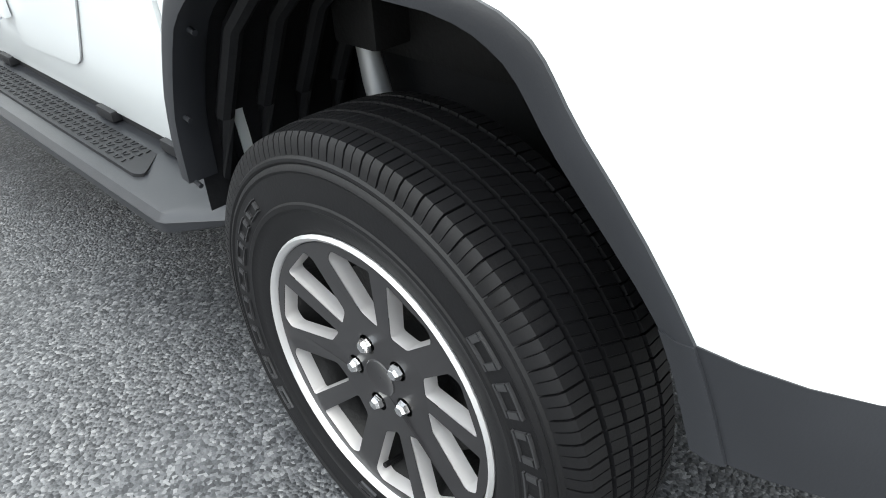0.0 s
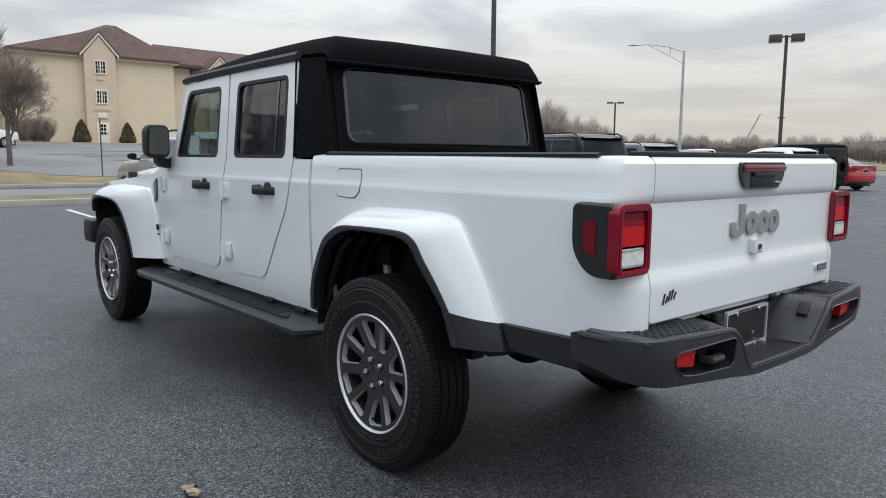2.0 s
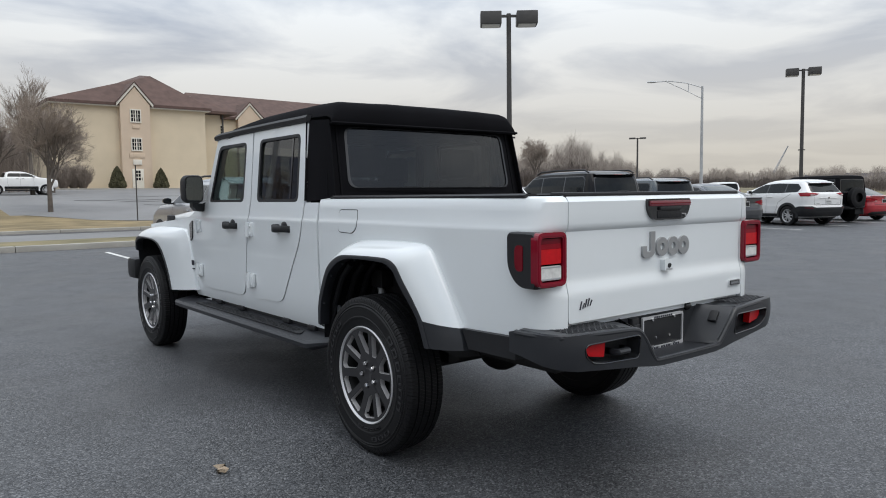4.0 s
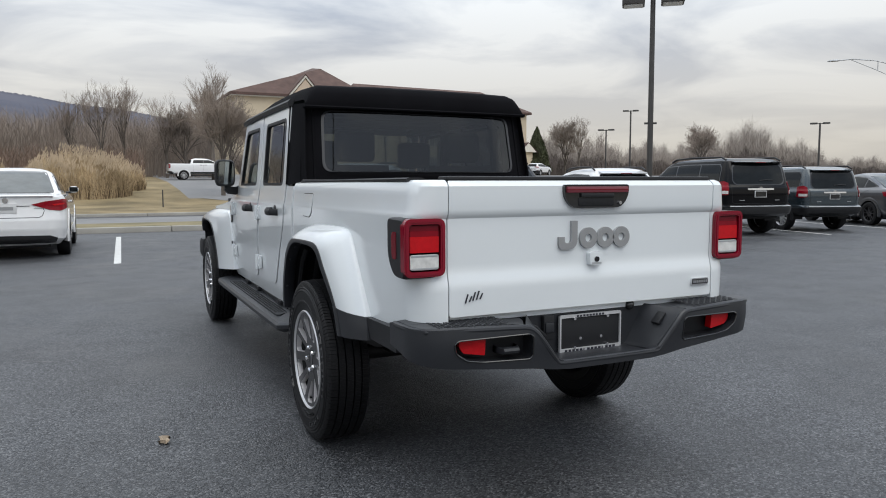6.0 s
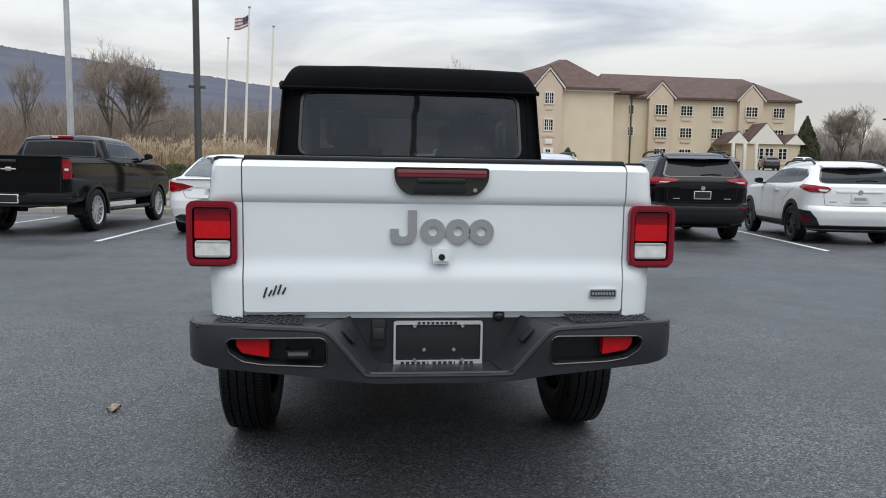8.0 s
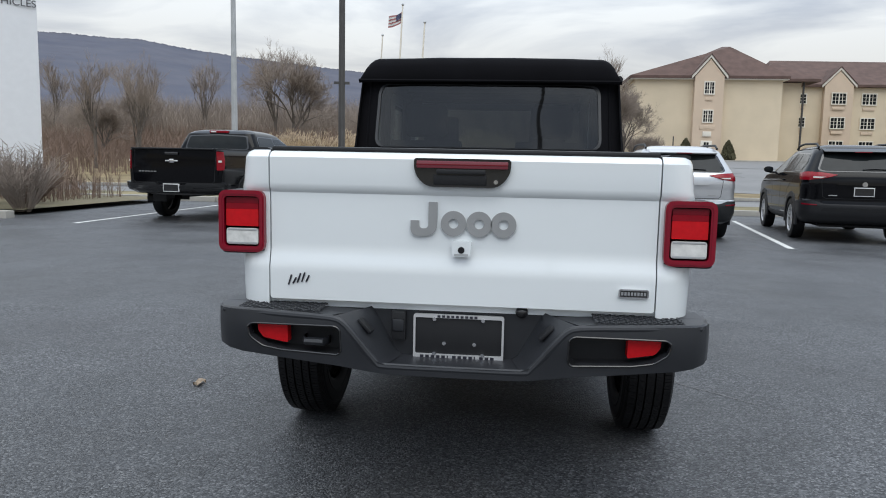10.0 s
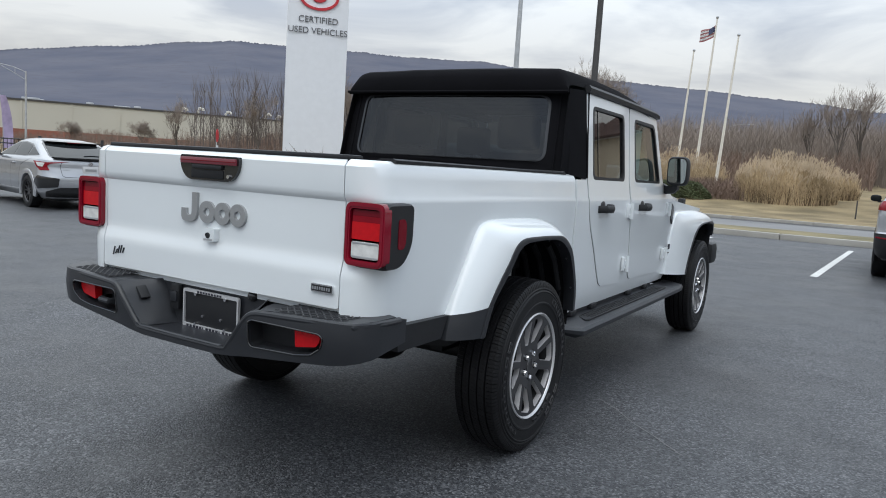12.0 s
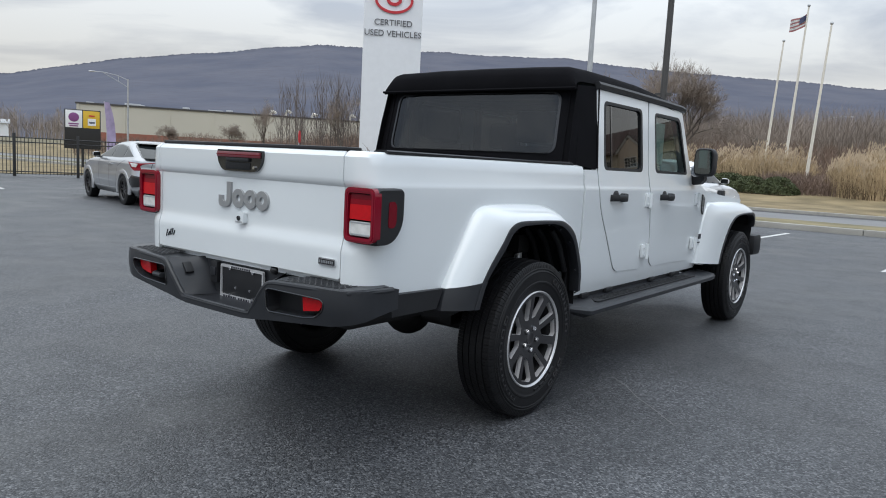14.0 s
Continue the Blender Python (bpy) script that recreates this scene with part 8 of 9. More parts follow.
        low=[(0.0, 0.66), (0.9, 0.66), (0.9, 0.56), (0.0, 0.56)], gate=(0.55, 0.72), plate_z=0.80, spoiler=None),
}


def clip_band(poly, a, b):
    """The part of a polygon whose first coordinate lies between a and b."""
    for lim, keep in ((a, 1), (b, -1)):
        out = []
        for p, q in zip(poly, poly[1:] + poly[:1]):
            ip, iq = keep * (p[0] - lim) >= 0, keep * (q[0] - lim) >= 0
            if ip:
                out.append(p)
            if ip != iq:
                k = (lim - p[0]) / (q[0] - p[0])
                out.append((lim, p[1] + (q[1] - p[1]) * k))
        poly = out
    return poly


def car(label, paint, kind, x, y, heading, rim="bright", lamps="red_lens", rails=False, lower="plastic", scale=1.0, group="parked cars", plate=True, strip=False, tall=1.0, mirrors=""):
    K = KINDS[kind]
    wb, r, H, levels = K["wb"], K["r"], K["H"], K["levels"]
    name = {"pickup": "parked_pickup", "sedan": "sedan", "hatch": "hatchback"}.get(kind, "parked_suv")
    slope = math.degrees(math.atan2(gz(y + 1) - gz(y), 1)) * math.cos(radians(heading))
    c = empty(name, label, "car" if kind != "pickup" else "pickup truck", pose(x, y, gz(y), 0, 0, -heading) @ pose(0, 0, 0, slope, 0, 0), group)
    c.scale = (scale, scale, scale * tall)
    tables = [[(v[0], v[j]) for v in levels] for j in range(1, 5)]

    def at(z):
        return [steps(z, t) for t in tables]

    def outline(z):
        """Half the outline at a height, from the middle of the tail round the side to the middle of the nose."""
        X, ya, yb, rc = at(z)
        rc = min(rc, X * 0.7)
        bow = 0.035 * X
        pts = [(X * 0.98 * k / 6 - rc * k / 6, ya + bow * (k / 6) ** 2) for k in range(7)]
        for k in range(1, 8):
            a = math.pi / 2 * k / 8
            pts.append((X - rc + rc * math.sin(a), ya + bow + rc - rc * math.cos(a)))
        y0, y1 = ya + bow + rc, yb - rc * 1.2
        n = 66
        pts += [(X * (1 - 0.02 * (2 * k / n - 1) ** 2 + 0.02 * max(0, 1 - 2 * k / n) ** 2), y0 + (y1 - y0) * k / n) for k in range(n + 1)]
        for k in range(1, 8):
            a = math.pi / 2 * k / 8
            pts.append((X * 0.98 - rc * 1.2 + rc * 1.2 * math.cos(a), y1 + rc * 1.2 * math.sin(a)))
        pts.append((0.0, yb + 0.02))
        return pts

    def round_tail(off):
        def place(u, z):
            left, sgn = abs(u), 1 if u >= 0 else -1
            pts = outline(z)
            for (xa, ya), (xb, yb) in zip(pts, pts[1:]):
                d = math.hypot(xb - xa, yb - ya)
                if left <= d:
                    k = left / d
                    nx, ny = (yb - ya) / d, -(xb - xa) / d
                    return Vector((sgn * (xa + (xb - xa) * k + nx * off), ya + (yb - ya) * k + ny * off, z))
                left -= d
            return Vector((sgn * pts[-1][0], pts[-1][1], z))
        return place

    def beside(sgn, off):
        def place(yy, z):
            pts = outline(z)
            for (xa, ya), (xb, yb) in zip(pts[6:], pts[7:]):
                if ya <= yy <= yb and yb > ya:
                    return Vector((sgn * (xa + (xb - xa) * (yy - ya) / (yb - ya) + off), yy, z))
            return Vector((sgn * (at(z)[0] + off), yy, z))
        return place

    # body: level outlines joined, with the wheel openings left out
    zs = sorted({v[0] for v in levels} | {round(0.30 + 0.05 * k, 3) for k in range(14) if levels[0][0] < 0.30 + 0.05 * k < 0.95})
    split = (levels[8][0] if kind == "pickup" else 1.19) if kind in ("pickup", "offroad") else 9.0
    shells = []
    for lo, hi, mat, nm in ((0, split, paint, "body"), (split, 9.0, "cloth" if kind == "offroad" else paint, "cabin")):
        band = [z for z in zs if lo - 1e-6 <= z <= hi + 1e-6]
        if len(band) < 2:
            continue
        bm, grid = bmesh.new(), []
        for z in band:
            half_ring = outline(z)
            grid.append([bm.verts.new((px, py, z)) for px, py in half_ring] + [bm.verts.new((-px, py, z)) for px, py in half_ring[-2:0:-1]])
        n = len(grid[0])
        for p, q in zip(grid, grid[1:]):
            for k in range(n):
                quad = (p[k], p[(k + 1) % n], q[(k + 1) % n], q[k])
                my, mz = sum(v.co.y for v in quad) / 4, sum(v.co.z for v in quad) / 4
                if min((my - w) ** 2 for w in (0.0, wb)) + (mz - r) ** 2 < (r + 0.075) ** 2 and all(abs(v.co.x) > 0.5 for v in quad):
                    continue
                bm.faces.new(quad)
        bm.faces.new(grid[-1])
        if nm == "body":
            bm.faces.new(grid[0][::-1])
        shells.append(part(nm, bm, mat, c, angle=32))
    body, cab = shells[0], shells[-1]
    part("belly", boxed(-0.62, 0.62, levels[2][2] + 0.25, wb + 0.7, levels[0][0] - 0.04, levels[0][0] + 0.25, 0.04), "under", c)
    CUTS = [k * 0.08 * q for k in range(1, 22) for q in (-1, 1)]
    ZC = sorted({round(0.25 + 0.05 * k, 3) for k in range(30)} | {v[0] for v in levels})

    def on_tail(name, poly, mat, owner, off=0.008, label="", thick=0.02, whole=False, soft=0.014):
        if whole:
            loops = [rounded(poly + [(-u, z) for u, z in poly[::-1] if u > 0], soft)]
        else:
            loops = [[(q * u, z) for u, z in rounded(poly, soft)] for q in (-1, 1)]
        for loop in loops:
            part(name, skin([loop], round_tail(off), CUTS, ZC, thick, (0, -1, 0)), mat, owner, label, angle=45)

    def seam(points, place, owner=None):
        """A thin dark gap between panels along a line on the body."""
        P = [Vector(p) for p in points]
        fine = [a.lerp(b, k / 6) for a, b in zip(P, P[1:]) for k in range(6)] + [P[-1]]
        bm, rows = bmesh.new(), []
        for i, p in enumerate(fine):
            d = (fine[min(i + 1, len(fine) - 1)] - fine[max(i - 1, 0)]).normalized()
            nrm = Vector((-d.y, d.x)) * 0.004
            rows.append([place(*(p + nrm)), place(*(p - nrm))])
        return part("panel_gap", loft(bm, rows), "liner", owner or c)

    glass = [tuple(p) for p in K["glass"]]
    g0, g1 = min(p[0] for p in glass), max(p[0] for p in glass)
    cuts = [g0 - 1, *K["pillars"], g1 + 1]
    belt = min(p[1] for p in glass) - 0.03
    for s in (-1, 1):
        side = beside(s, 0.0)
        part("window_trim", skin([rounded(glass, 0.04)], beside(s, 0.004), [g0 + 0.1 * k for k in range(32)], ZC, 0.012, (s, 0, 0)), "gloss_black", cab, "black window surround", angle=45)
        mid_y, mid_z = (g0 + g1) / 2, sum(p[1] for p in glass) / len(glass)
        small = [(p[0] + (0.035 if p[0] < mid_y else -0.05), p[1] + (0.014 if p[1] < mid_z else -0.018)) for p in glass]
        for a, b in zip(cuts, cuts[1:]):
            pane = clip_band(small, a + 0.028, b - 0.028)
            if len(pane) > 2:
                part("side_window", skin([rounded(pane, 0.02)], beside(s, 0.008), [g0 + 0.1 * k for k in range(32)], ZC, 0.008, (s, 0, 0)), "pane", cab, angle=45)
        # door mirror on a short stalk
        my = g1 - 0.18
        mx = at(belt)[0] - (0.04 if kind in ("sedan", "hatch") else 0.0)
        bm = bmesh.new()
        loft(bm, [[(s * (mx + 0.125 + 0.088 * k * math.cos(t)), my + yo, belt + 0.085 + 0.062 * k * math.copysign(abs(math.sin(t)) ** 0.7, math.sin(t))) for t in [j * math.pi / 8 for j in range(16)]] for yo, k in ((-0.05, 0.85), (-0.04, 1.0), (0.03, 0.95), (0.08, 0.55))], True)
        m = part("mirror", bm, mirrors or (paint if kind != "offroad" else "plastic"), c)
        part("mirror_stalk", boxed(min(s * (mx - 0.06), s * (mx + 0.10)), max(s * (mx - 0.06), s * (mx + 0.10)), my - 0.01, my + 0.06, belt + 0.01, belt + 0.05, 0.01), "gloss_black", m)
        part("mirror_glass", boxed(min(s * (mx + 0.05), s * (mx + 0.20)), max(s * (mx + 0.05), s * (mx + 0.20)), my - 0.054, my - 0.048, belt + 0.04, belt + 0.13, 0.002), "pane", m)
        for yy in (0.0, wb):
            h = side(yy, 0.70).x * s
            ring = []
            for k in range(25):
                a = math.pi * (k / 24) * 1.12 - 0.06 * math.pi
                row = []
                for rad, dx in ((r + 0.128, -0.02), (r + 0.122, 0.008), (r + 0.075, 0.016), (r + 0.032, 0.012), (r + 0.028, 0.002), (r + 0.028, -0.10)):
                    py, pz = yy + rad * math.cos(a), r + rad * math.sin(a)
                    row.append((s * (side(py, max(pz, levels[2][0])).x * s + dx), py, pz))
                ring.append(row)
            part("wheel_arch", loft(bmesh.new(), ring, True), lower if kind not in ("sedan", "hatch", "pickup") else paint, c, "black plastic arch trim" if kind not in ("sedan", "hatch", "pickup") else "", angle=50)
            arch = [[(s * (h - 0.05), yy + (r + 0.06) * math.cos(a), r + (r + 0.06) * math.sin(a)), (s * (h - 0.36), yy + (r + 0.06) * math.cos(a), r + (r + 0.06) * math.sin(a)), (s * (h - 0.36), yy + 0.3 * (r + 0.06) * math.cos(a), r + 0.3 * (r + 0.06) * math.sin(a))] for a in [math.pi * (k / 16 * 1.1 - 0.05) for k in range(17)]]
            part("arch_liner", loft(bmesh.new(), arch), "liner", c)
            w = new("wheel")
            w.parent, w.matrix_basis = c, pose(s * (h - 0.105), yy, r, 0, 0, 0 if s > 0 else 180)
            key = min(WHEELS, key=lambda q: abs(q - r))
            for nm, me in (("tyre", WHEELS[key][0]), ("rim", WHEELS[key][1] if rim == "bright" else DARK_RIM[key]), ("wheel_back", WHEELS[key][2])):
                o = new(nm, me)
                o.parent = w
        # door gaps, handles, sill
        lo = levels[0][0] + 0.12
        pill = K["pillars"][0] if kind == "pickup" else K["pillars"][-1]
        front_gap, rear_gap = g1 - 0.18, (g0 + 0.02 if kind == "pickup" else r + 0.10)
        for pts in ([(pill, belt), (pill - 0.02, 0.75), (pill, lo)], [(front_gap, belt), (front_gap + 0.03, 0.8), (front_gap - 0.03, lo)], [(K["pillars"][0] - 0.30 if kind != "pickup" else rear_gap, belt), (rear_gap - 0.02, 0.85), (rear_gap + 0.06, 0.62), (rear_gap + 0.14, lo)], [(rear_gap + 0.14, lo), (front_gap - 0.03, lo)]):
            seam(pts, beside(s, 0.003))
        for hy in (pill - 0.30, front_gap - 0.95 if kind != "pickup" else front_gap - 0.80):
            hp = side(hy, belt - 0.10)
            part("door_handle", boxed(min(hp.x, hp.x + s * 0.035), max(hp.x, hp.x + s * 0.035), hy, hy + 0.17, belt - 0.125, belt - 0.095, 0.012), paint if kind != "pickup" else "gloss_black", c)
        z_s = levels[0][0]
        part("sill", skin([rounded([(r + 0.13, z_s + 0.02), (wb - r - 0.13, z_s + 0.02), (wb - r - 0.13, z_s + 0.13), (r + 0.13, z_s + 0.13)], 0.02)], beside(s, 0.010), [0.2 * k for k in range(16)], ZC, 0.03, (s, 0, 0)), lower if kind not in ("sedan", "hatch") else paint, c, angle=45)
        if strip:
            part("door_strip", skin([[(0.62, 0.735), (wb - 0.62, 0.735), (wb - 0.62, 0.765), (0.62, 0.765)]], beside(s, 0.010), [0.2 * k for k in range(16)], (), 0.012, (s, 0, 0)), "chrome", c, "chrome door strip")
        if kind in ("boxy", "pickup"):
            sx = at(0.6)[0]
            part("side_step", tube(bmesh.new(), [(s * (sx - 0.12), 0.55, 0.40), (s * (sx - 0.01), 0.66, 0.38), (s * (sx - 0.01), wb - 0.62, 0.38), (s * (sx - 0.12), wb - 0.52, 0.40)], 0.038, 8), "steel" if kind == "boxy" else "plastic", c, "tubular side step")
        if rails:
            rx = at(H - 0.10)[0] - 0.04
            za = H - 0.045
            part("roof_rail", tube(bmesh.new(), [(s * rx, at(H - 0.10)[1] + 0.10, za - 0.02), (s * rx, at(H - 0.10)[1] + 0.25, za + 0.045), (s * rx, 0.6, za + 0.065), (s * rx, at(H - 0.10)[2] - 0.28, za + 0.04), (s * rx, at(H - 0.10)[2] - 0.12, za - 0.02)], 0.020, 8), "plastic", c, "black roof rail")
    # tail: window with its dark surround, spoiler, lamps, bumper and plate
    wide = [(u + (0.035 if u > 0 else 0), z + (0.022 if z > belt + 0.25 else -0.020)) for u, z in K["rear"]]
    on_tail("rear_window_trim", wide, "gloss_black", cab, 0.004, "black rear window surround", 0.01, True, 0.05)
    on_tail("rear_window", K["rear"], "pane_pale" if kind == "sedan" else "pane", cab, 0.009, "rear window", 0.008, True, 0.045)
    X, ya, yb, rc = at(H - 0.10)
    part("windscreen", skin([rounded([(-0.64, belt + 0.06), (0.64, belt + 0.06), (0.52, H - 0.17), (-0.52, H - 0.17)], 0.06)], lambda px, z: Vector((px, at(z)[2] + 0.02 - 0.10 * (px / 0.7) ** 2, z)), [0.1 * k for k in range(-6, 7)], ZC, 0.01, (0, 1, 0)), "pane", cab)
    if K["spoiler"]:
        z0, z1, sw = K["spoiler"]
        yr = at(z0)[1]
        sp = part("roof_spoiler", loft(bmesh.new(), [[(px, yr + e * (px / sw) ** 2 * 0.08 + q, z) for px in [sw * (k / 5 - 1) for k in range(11)]] for q, z, e in ((-0.03, z0 - 0.005, 1), (-0.125, z0 + 0.012, 1), (-0.13, z0 + 0.028, 1), (0.06, z1, 1), (0.16, z1 + 0.012, 1))]), paint if kind != "hatch" else "gloss_black", c, "spoiler over the rear window", angle=50)
        part("brake_lamp", boxed(-0.13, 0.13, yr - 0.136, yr - 0.12, z0 + 0.010, z0 + 0.024, 0.003), "red_dark", sp)
        part("rear_wiper", tube(bmesh.new(), [tuple(round_tail(0.022)(-0.02, belt + 0.10)), tuple(round_tail(0.026)(0.17, belt + 0.115)), tuple(round_tail(0.022)(0.36, belt + 0.105))], 0.010, 6), "plastic", c, "black wiper")
    on_tail("tail_lamp", K["lamp"], lamps, c, 0.012, "red tail lamp", 0.02)
    on_tail("lamp_inset", K["inset"], "reflector" if kind == "sedan" else "white_lens", c, 0.017, "", 0.01, soft=0.008)
    if K["low"]:
        on_tail("lower_bumper", K["low"], lower if kind not in ("sedan", "hatch") else "gloss_black", c, 0.012, "dark lower bumper", 0.02, True)
    gu, gz0 = K["gate"]
    lamp_in = min(p[0] for p in K["lamp"])
    seam([(-gu + 0.05, gz0), (gu - 0.05, gz0)], round_tail(0.004))
    for q in (-1, 1):
        seam([(q * (gu - 0.05), gz0), (q * gu, gz0 + 0.03), (q * (gu + 0.03), K["lamp"][0][1] - 0.10), (q * max(lamp_in, gu), K["lamp"][0][1] - 0.02)], round_tail(0.004))
    if kind == "wagon":
        on_tail("bumper_reflector", [(0.84, 0.50), (1.04, 0.535), (1.04, 0.44), (0.86, 0.42)], "red_dark", c, 0.018, "", 0.01)
    if kind in ("suv", "wagon"):
        on_tail("plate_recess", [(0.0, 0.985), (0.22, 0.985), (0.34, 0.90), (0.30, 0.785), (0.0, 0.785)], paint, c, 0.004, "", 0.01, True)
        part("tail_strip", skin([[(-0.40, 0.985), (0.40, 0.985), (0.42, 1.01), (-0.42, 1.01)]], round_tail(0.018), CUTS, (), 0.02, (0, -1, 0)), paint, c, angle=45)
    if kind == "suv":
        on_tail("bumper_reflector", [(0.70, 0.655), (0.98, 0.665), (0.98, 0.640), (0.70, 0.632)], "red_dark", c, 0.020, "", 0.01, soft=0.004)
        on_tail("bumper_groove", [(0.0, 0.60), (0.60, 0.60), (0.64, 0.54), (0.0, 0.54)], "liner", c, 0.015, "", 0.004, True)
    if kind == "boxy":
        part("tail_trim", skin([rounded([(-0.34, 1.035), (0.34, 1.035), (0.34, 1.075), (-0.34, 1.075)], 0.01)], round_tail(0.022), CUTS, (), 0.03, (0, -1, 0)), "chrome", c, "chrome strip over the plate", angle=45)
        part("bumper_step", skin([rounded([(-0.80, 0.672), (0.80, 0.672), (0.80, 0.686), (-0.80, 0.686)], 0.004)], round_tail(0.016), CUTS, (), 0.05, (0, -1, 0)), "steel", c, "scuff plate on the bumper", angle=45)
    if kind == "hatch":
        on_tail("bumper_vent", [(0.60, 0.63), (1.04, 0.68), (1.24, 0.57), (1.06, 0.41), (0.62, 0.46)], "gloss_black", c, 0.014, "black bumper corner vent")
        part("lower_spoiler", loft(bmesh.new(), [[(px, at(1.0)[1] + 0.10 * (px / 0.66) ** 2 + q, z) for px in [0.66 * (k / 6 - 1) for k in range(13)]] for q, z in ((0.04, 0.995), (-0.09, 1.03), (-0.09, 1.05), (0.10, 1.045))]), "gloss_black", c, "black lower spoiler", angle=50)
    if kind == "sedan":
        seam([(-0.34, 0.845), (0.34, 0.845)], round_tail(0.006))
        part("boot_lip", loft(bmesh.new(), [[(px, at(0.985)[1] + 0.06 * (px / 0.7) ** 2 + q, z) for px in [0.68 * (k / 6 - 1) for k in range(13)]] for q, z in ((0.01, 0.965), (-0.035, 1.002), (-0.02, 1.018), (0.10, 1.018))]), paint, c, angle=50)
    if kind == "pickup":
        hb = [(0.0, 0.655), (0.24, 0.655), (0.31, 0.72), (0.95, 0.72), (1.08, 0.71), (1.10, 0.56), (0.95, 0.52), (0.34, 0.50), (0.26, 0.49), (0.0, 0.49)]
        bp = part("rear_bumper", skin([rounded(hb + [(-u, z) for u, z in hb[::-1] if u > 0], 0.02)], round_tail(0.075), CUTS, ZC, 0.09, (0, -1, 0)), "gloss_black", c, "black step bumper", angle=40)
        for q in (-1, 1):
            part("bumper_pad", skin([[(q * u, z) for u, z in rounded([(0.42, 0.625), (0.92, 0.63), (0.90, 0.56), (0.42, 0.555)], 0.01)]], round_tail(0.079), CUTS, (), 0.01, (0, -1, 0)), "plastic", bp)
        part("bed_rim", loft(bmesh.new(), [[(q * 0.85, -1.17, z), (q * 0.885, -1.17, z + 0.02), (q * 0.885, 0.50, z + 0.02), (q * 0.80, 0.50, z + 0.02), (q * 0.80, -1.10, z + 0.02), (-q * 0.80, -1.10, z + 0.02)] for q, z in ((1, 1.325), (1, 1.327))]), "plastic", c)
        part("bed_cover", boxed(-0.84, 0.84, -1.16, 0.50, 1.326, 1.352, 0.008), "plastic", c, "black bed rail and cover")
        part("gate_cap", boxed(-0.80, 0.80, -1.235, -1.13, 1.322, 1.352, 0.010), "plastic", c)
        part("brake_lamp", boxed(-0.20, 0.20, at(1.71)[1] - 0.03, at(1.71)[1] + 0.08, 1.705, 1.755, 0.012), lamps, c, "high brake lamp")
        part("brake_lamp_lens", boxed(-0.17, -0.05, at(1.71)[1] - 0.034, at(1.71)[1], 1.715, 1.742, 0.004), "white_lens", c)
        part("gate_handle", boxed(-0.13, 0.13, -1.232, -1.19, 1.22, 1.275, 0.012), "gloss_black", c, "tailgate handle")
        em = part("tailgate_emblem", boxed(-0.125, 0.125, -1.228, -1.20, 1.10, 1.127, 0.004), "chrome", c, "plain emblem bars")
        part("emblem_bar", boxed(-0.045, 0.045, -1.230, -1.20, 1.08, 1.15, 0.004), "chrome", em)
        for k in range(6):
            part("badge_bar", boxed(-0.66 + 0.06 * k, -0.62 + 0.06 * k, -1.212, -1.19, 0.91, 0.925), "badge", c)
    elif kind != "offroad":
        em = round_tail(0.0)(0.0, K["plate_z"] + 0.20)
        part("tail_emblem", tube(bmesh.new(), [tuple(em + Vector((0, -0.020, 0))), tuple(em + Vector((0, 0.02, 0)))], 0.042, 16), "chrome", c, "plain round emblem")
        for q in (-1, 1):
            part("badge_bar", skin([[(q * 0.40, 0.80), (q * 0.53, 0.80), (q * 0.53, 0.815), (q * 0.40, 0.815)]], round_tail(0.006), CUTS, (), 0.004, (0, -1, 0)), "badge", c)
    if plate:
        pale = paint in ("car_white", "car_silver", "car_steel") or kind == "hatch"
        pz = K["plate_z"]
        py = round_tail(0.0)(0.0, pz + 0.07).y - (0.012 if kind != "pickup" else 0.085)
        p = part("number_plate", boxed(-0.155, 0.155, py - 0.006, py + 0.03, pz, pz + 0.15, 0.004), "flag_white", c, "pale number plate with plain bars" if pale else "dark number plate in a pale frame")
        part("plate_bar", boxed(-0.11, 0.11, py - 0.009, py, pz + 0.05, pz + 0.10) if pale else boxed(-0.142, 0.142, py - 0.009, py, pz + 0.015, pz + 0.135), "badge" if pale else "gloss_black", p)
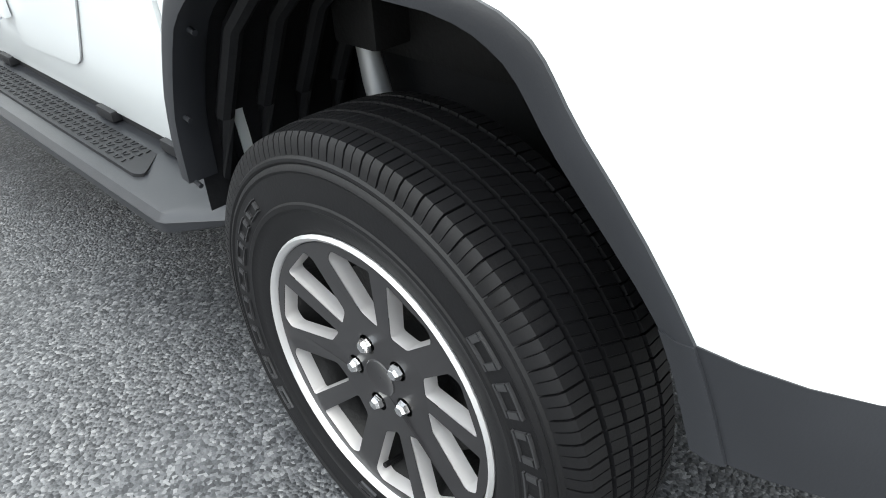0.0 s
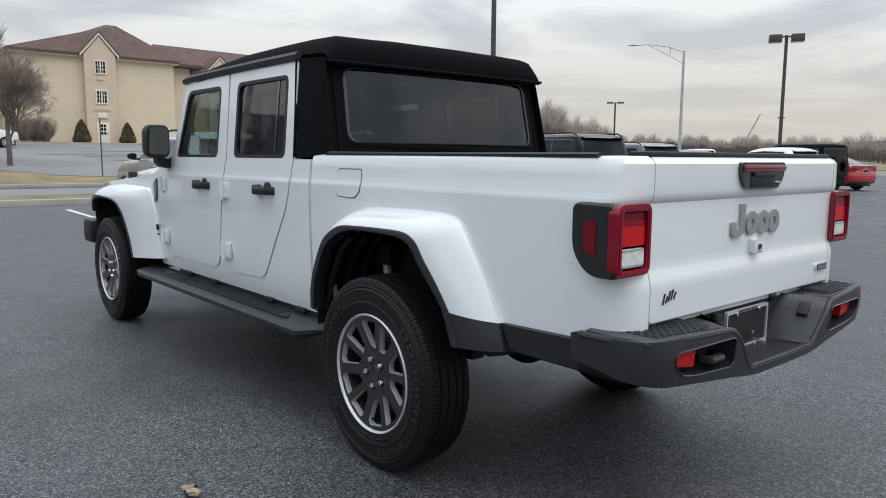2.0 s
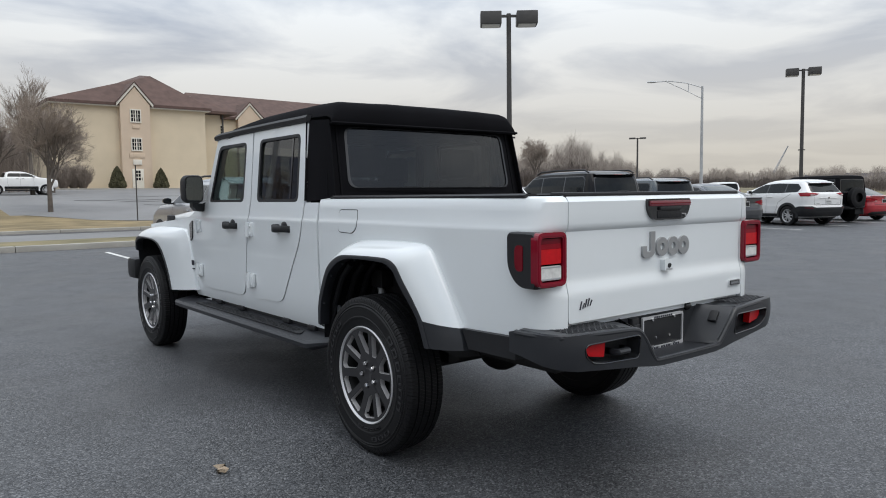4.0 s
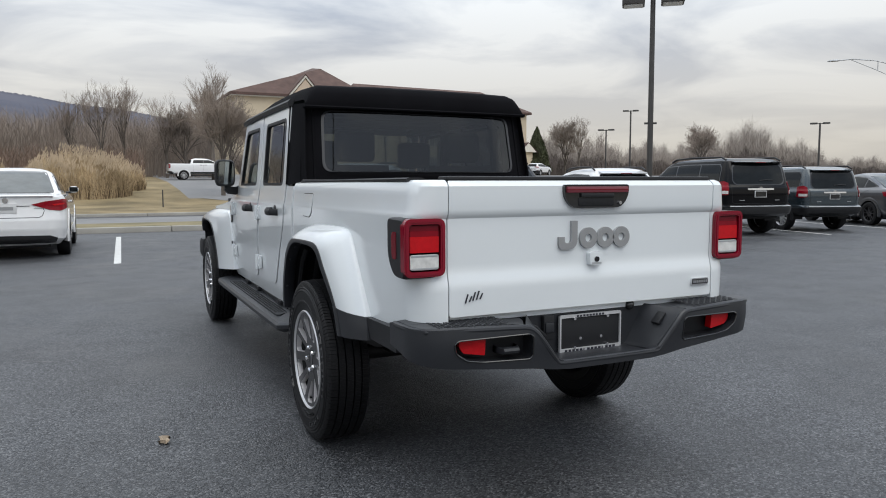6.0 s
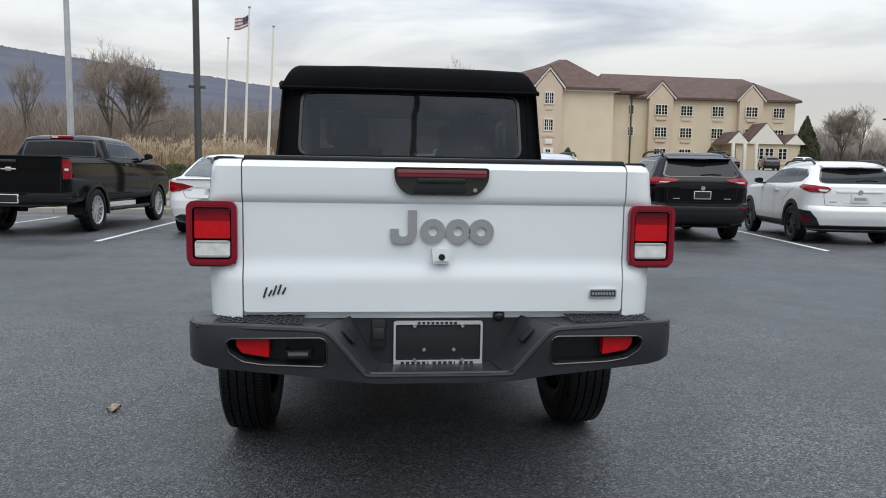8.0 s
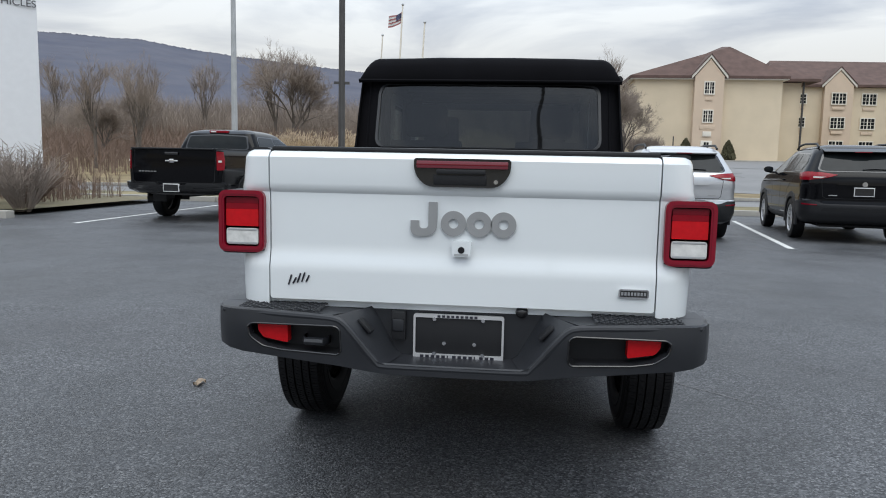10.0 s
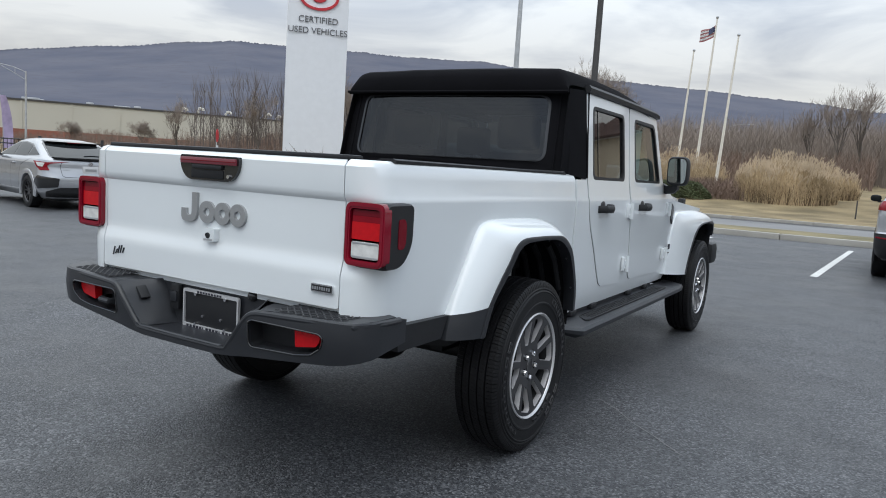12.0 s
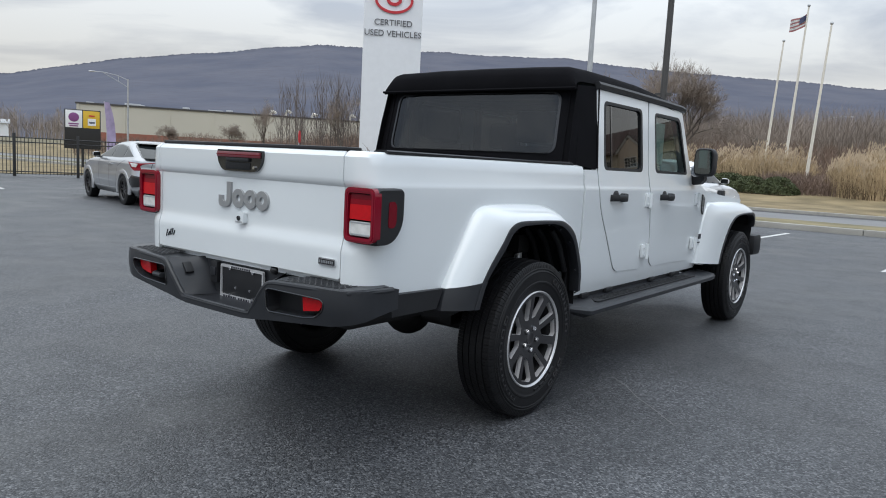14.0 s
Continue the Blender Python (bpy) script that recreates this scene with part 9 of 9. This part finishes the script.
    if kind == "offroad":
        part("spare_wheel", moved(revolve(bmesh.new(), [(-0.11, 0.18), (-0.12, 0.30), (-0.09, 0.39), (0.09, 0.39), (0.12, 0.30), (0.11, 0.18), (0.02, 0.17), (0.02, 0.001)], 30, "y"), pose(0.05, -0.81, 0.98)), "rubber", c, "spare wheel on the tailgate")
    return c


car("black crossover SUV parked with its tail to the lane", "car_black", "suv", 6.30, 10.85, 8, rails=True, scale=1.05)
car("white crossover wagon with black roof rails and arches", "car_white", "wagon", 9.22, 10.2, 12, rim="dark", rails=True, scale=1.03, mirrors="gloss_black")
car("black boxy SUV with silver wheels and roof rails", "car_black", "boxy", 12.6, 9.75, 10, rails=True, strip=True, lower="gloss_black", scale=1.06)
car("slate blue boxy SUV with roof rails", "car_teal", "boxy", 15.65, 9.9, 14, rails=True, scale=0.96)
car("dark grey compact saloon with red tail lamps", "car_grey", "sedan", 19.75, 10.1, 19, rim="dark", scale=1.06)
car("white crossover SUV with silver wheels", "car_white", "suv", 24.4, 9.5, 18)
car("black boxy off-roader with canvas roof and spare wheel", "car_black", "offroad", 27.0, 9.5, 18, rim="dark")
car("red low saloon with dark windows", "car_red", "sedan", 30.0, 9.7, 18)
car("black pickup truck with silver wheels and covered bed", "car_black", "pickup", -6.66, 11.6, 3.0, scale=1.09)
car("white saloon with slanted red tail lamps", "car_white", "sedan", -3.17, 11.5, 0.5, scale=1.03, tall=1.05)
car("silver crossover SUV with black roof rails", "car_silver", "suv", 3.05, 10.45, 1.0, rails=True, scale=1.0, mirrors="gloss_black")
car("silver hatchback with dark wheels and black spoiler", "car_steel", "hatch", -12.2, 5.85, -79, rim="dark", scale=0.98)
car("old white pickup truck parked before the hotel", "car_white", "pickup", 4.6, 60.0, 88, group="far cars")
car("small white car far off in the hotel car park", "car_white", "suv", 52.0, 80.0, 60, group="far cars")
car("grey car far off in the hotel car park", "car_grey", "suv", 47.0, 78.0, 20, group="far cars")
car("dark car far off in the hotel car park", "car_black", "sedan", 41.0, 76.0, 15, group="far cars")
car("white van far off across the car park", "car_white", "boxy", 54.0, 30.0, 40, group="far cars", scale=1.15)
car("white van far off across the car park", "car_white", "boxy", 62.0, 26.0, 100, group="far cars", scale=1.15)
car("pale car far off across the car park", "car_silver", "wagon", 38.0, 24.5, 80, group="far cars")
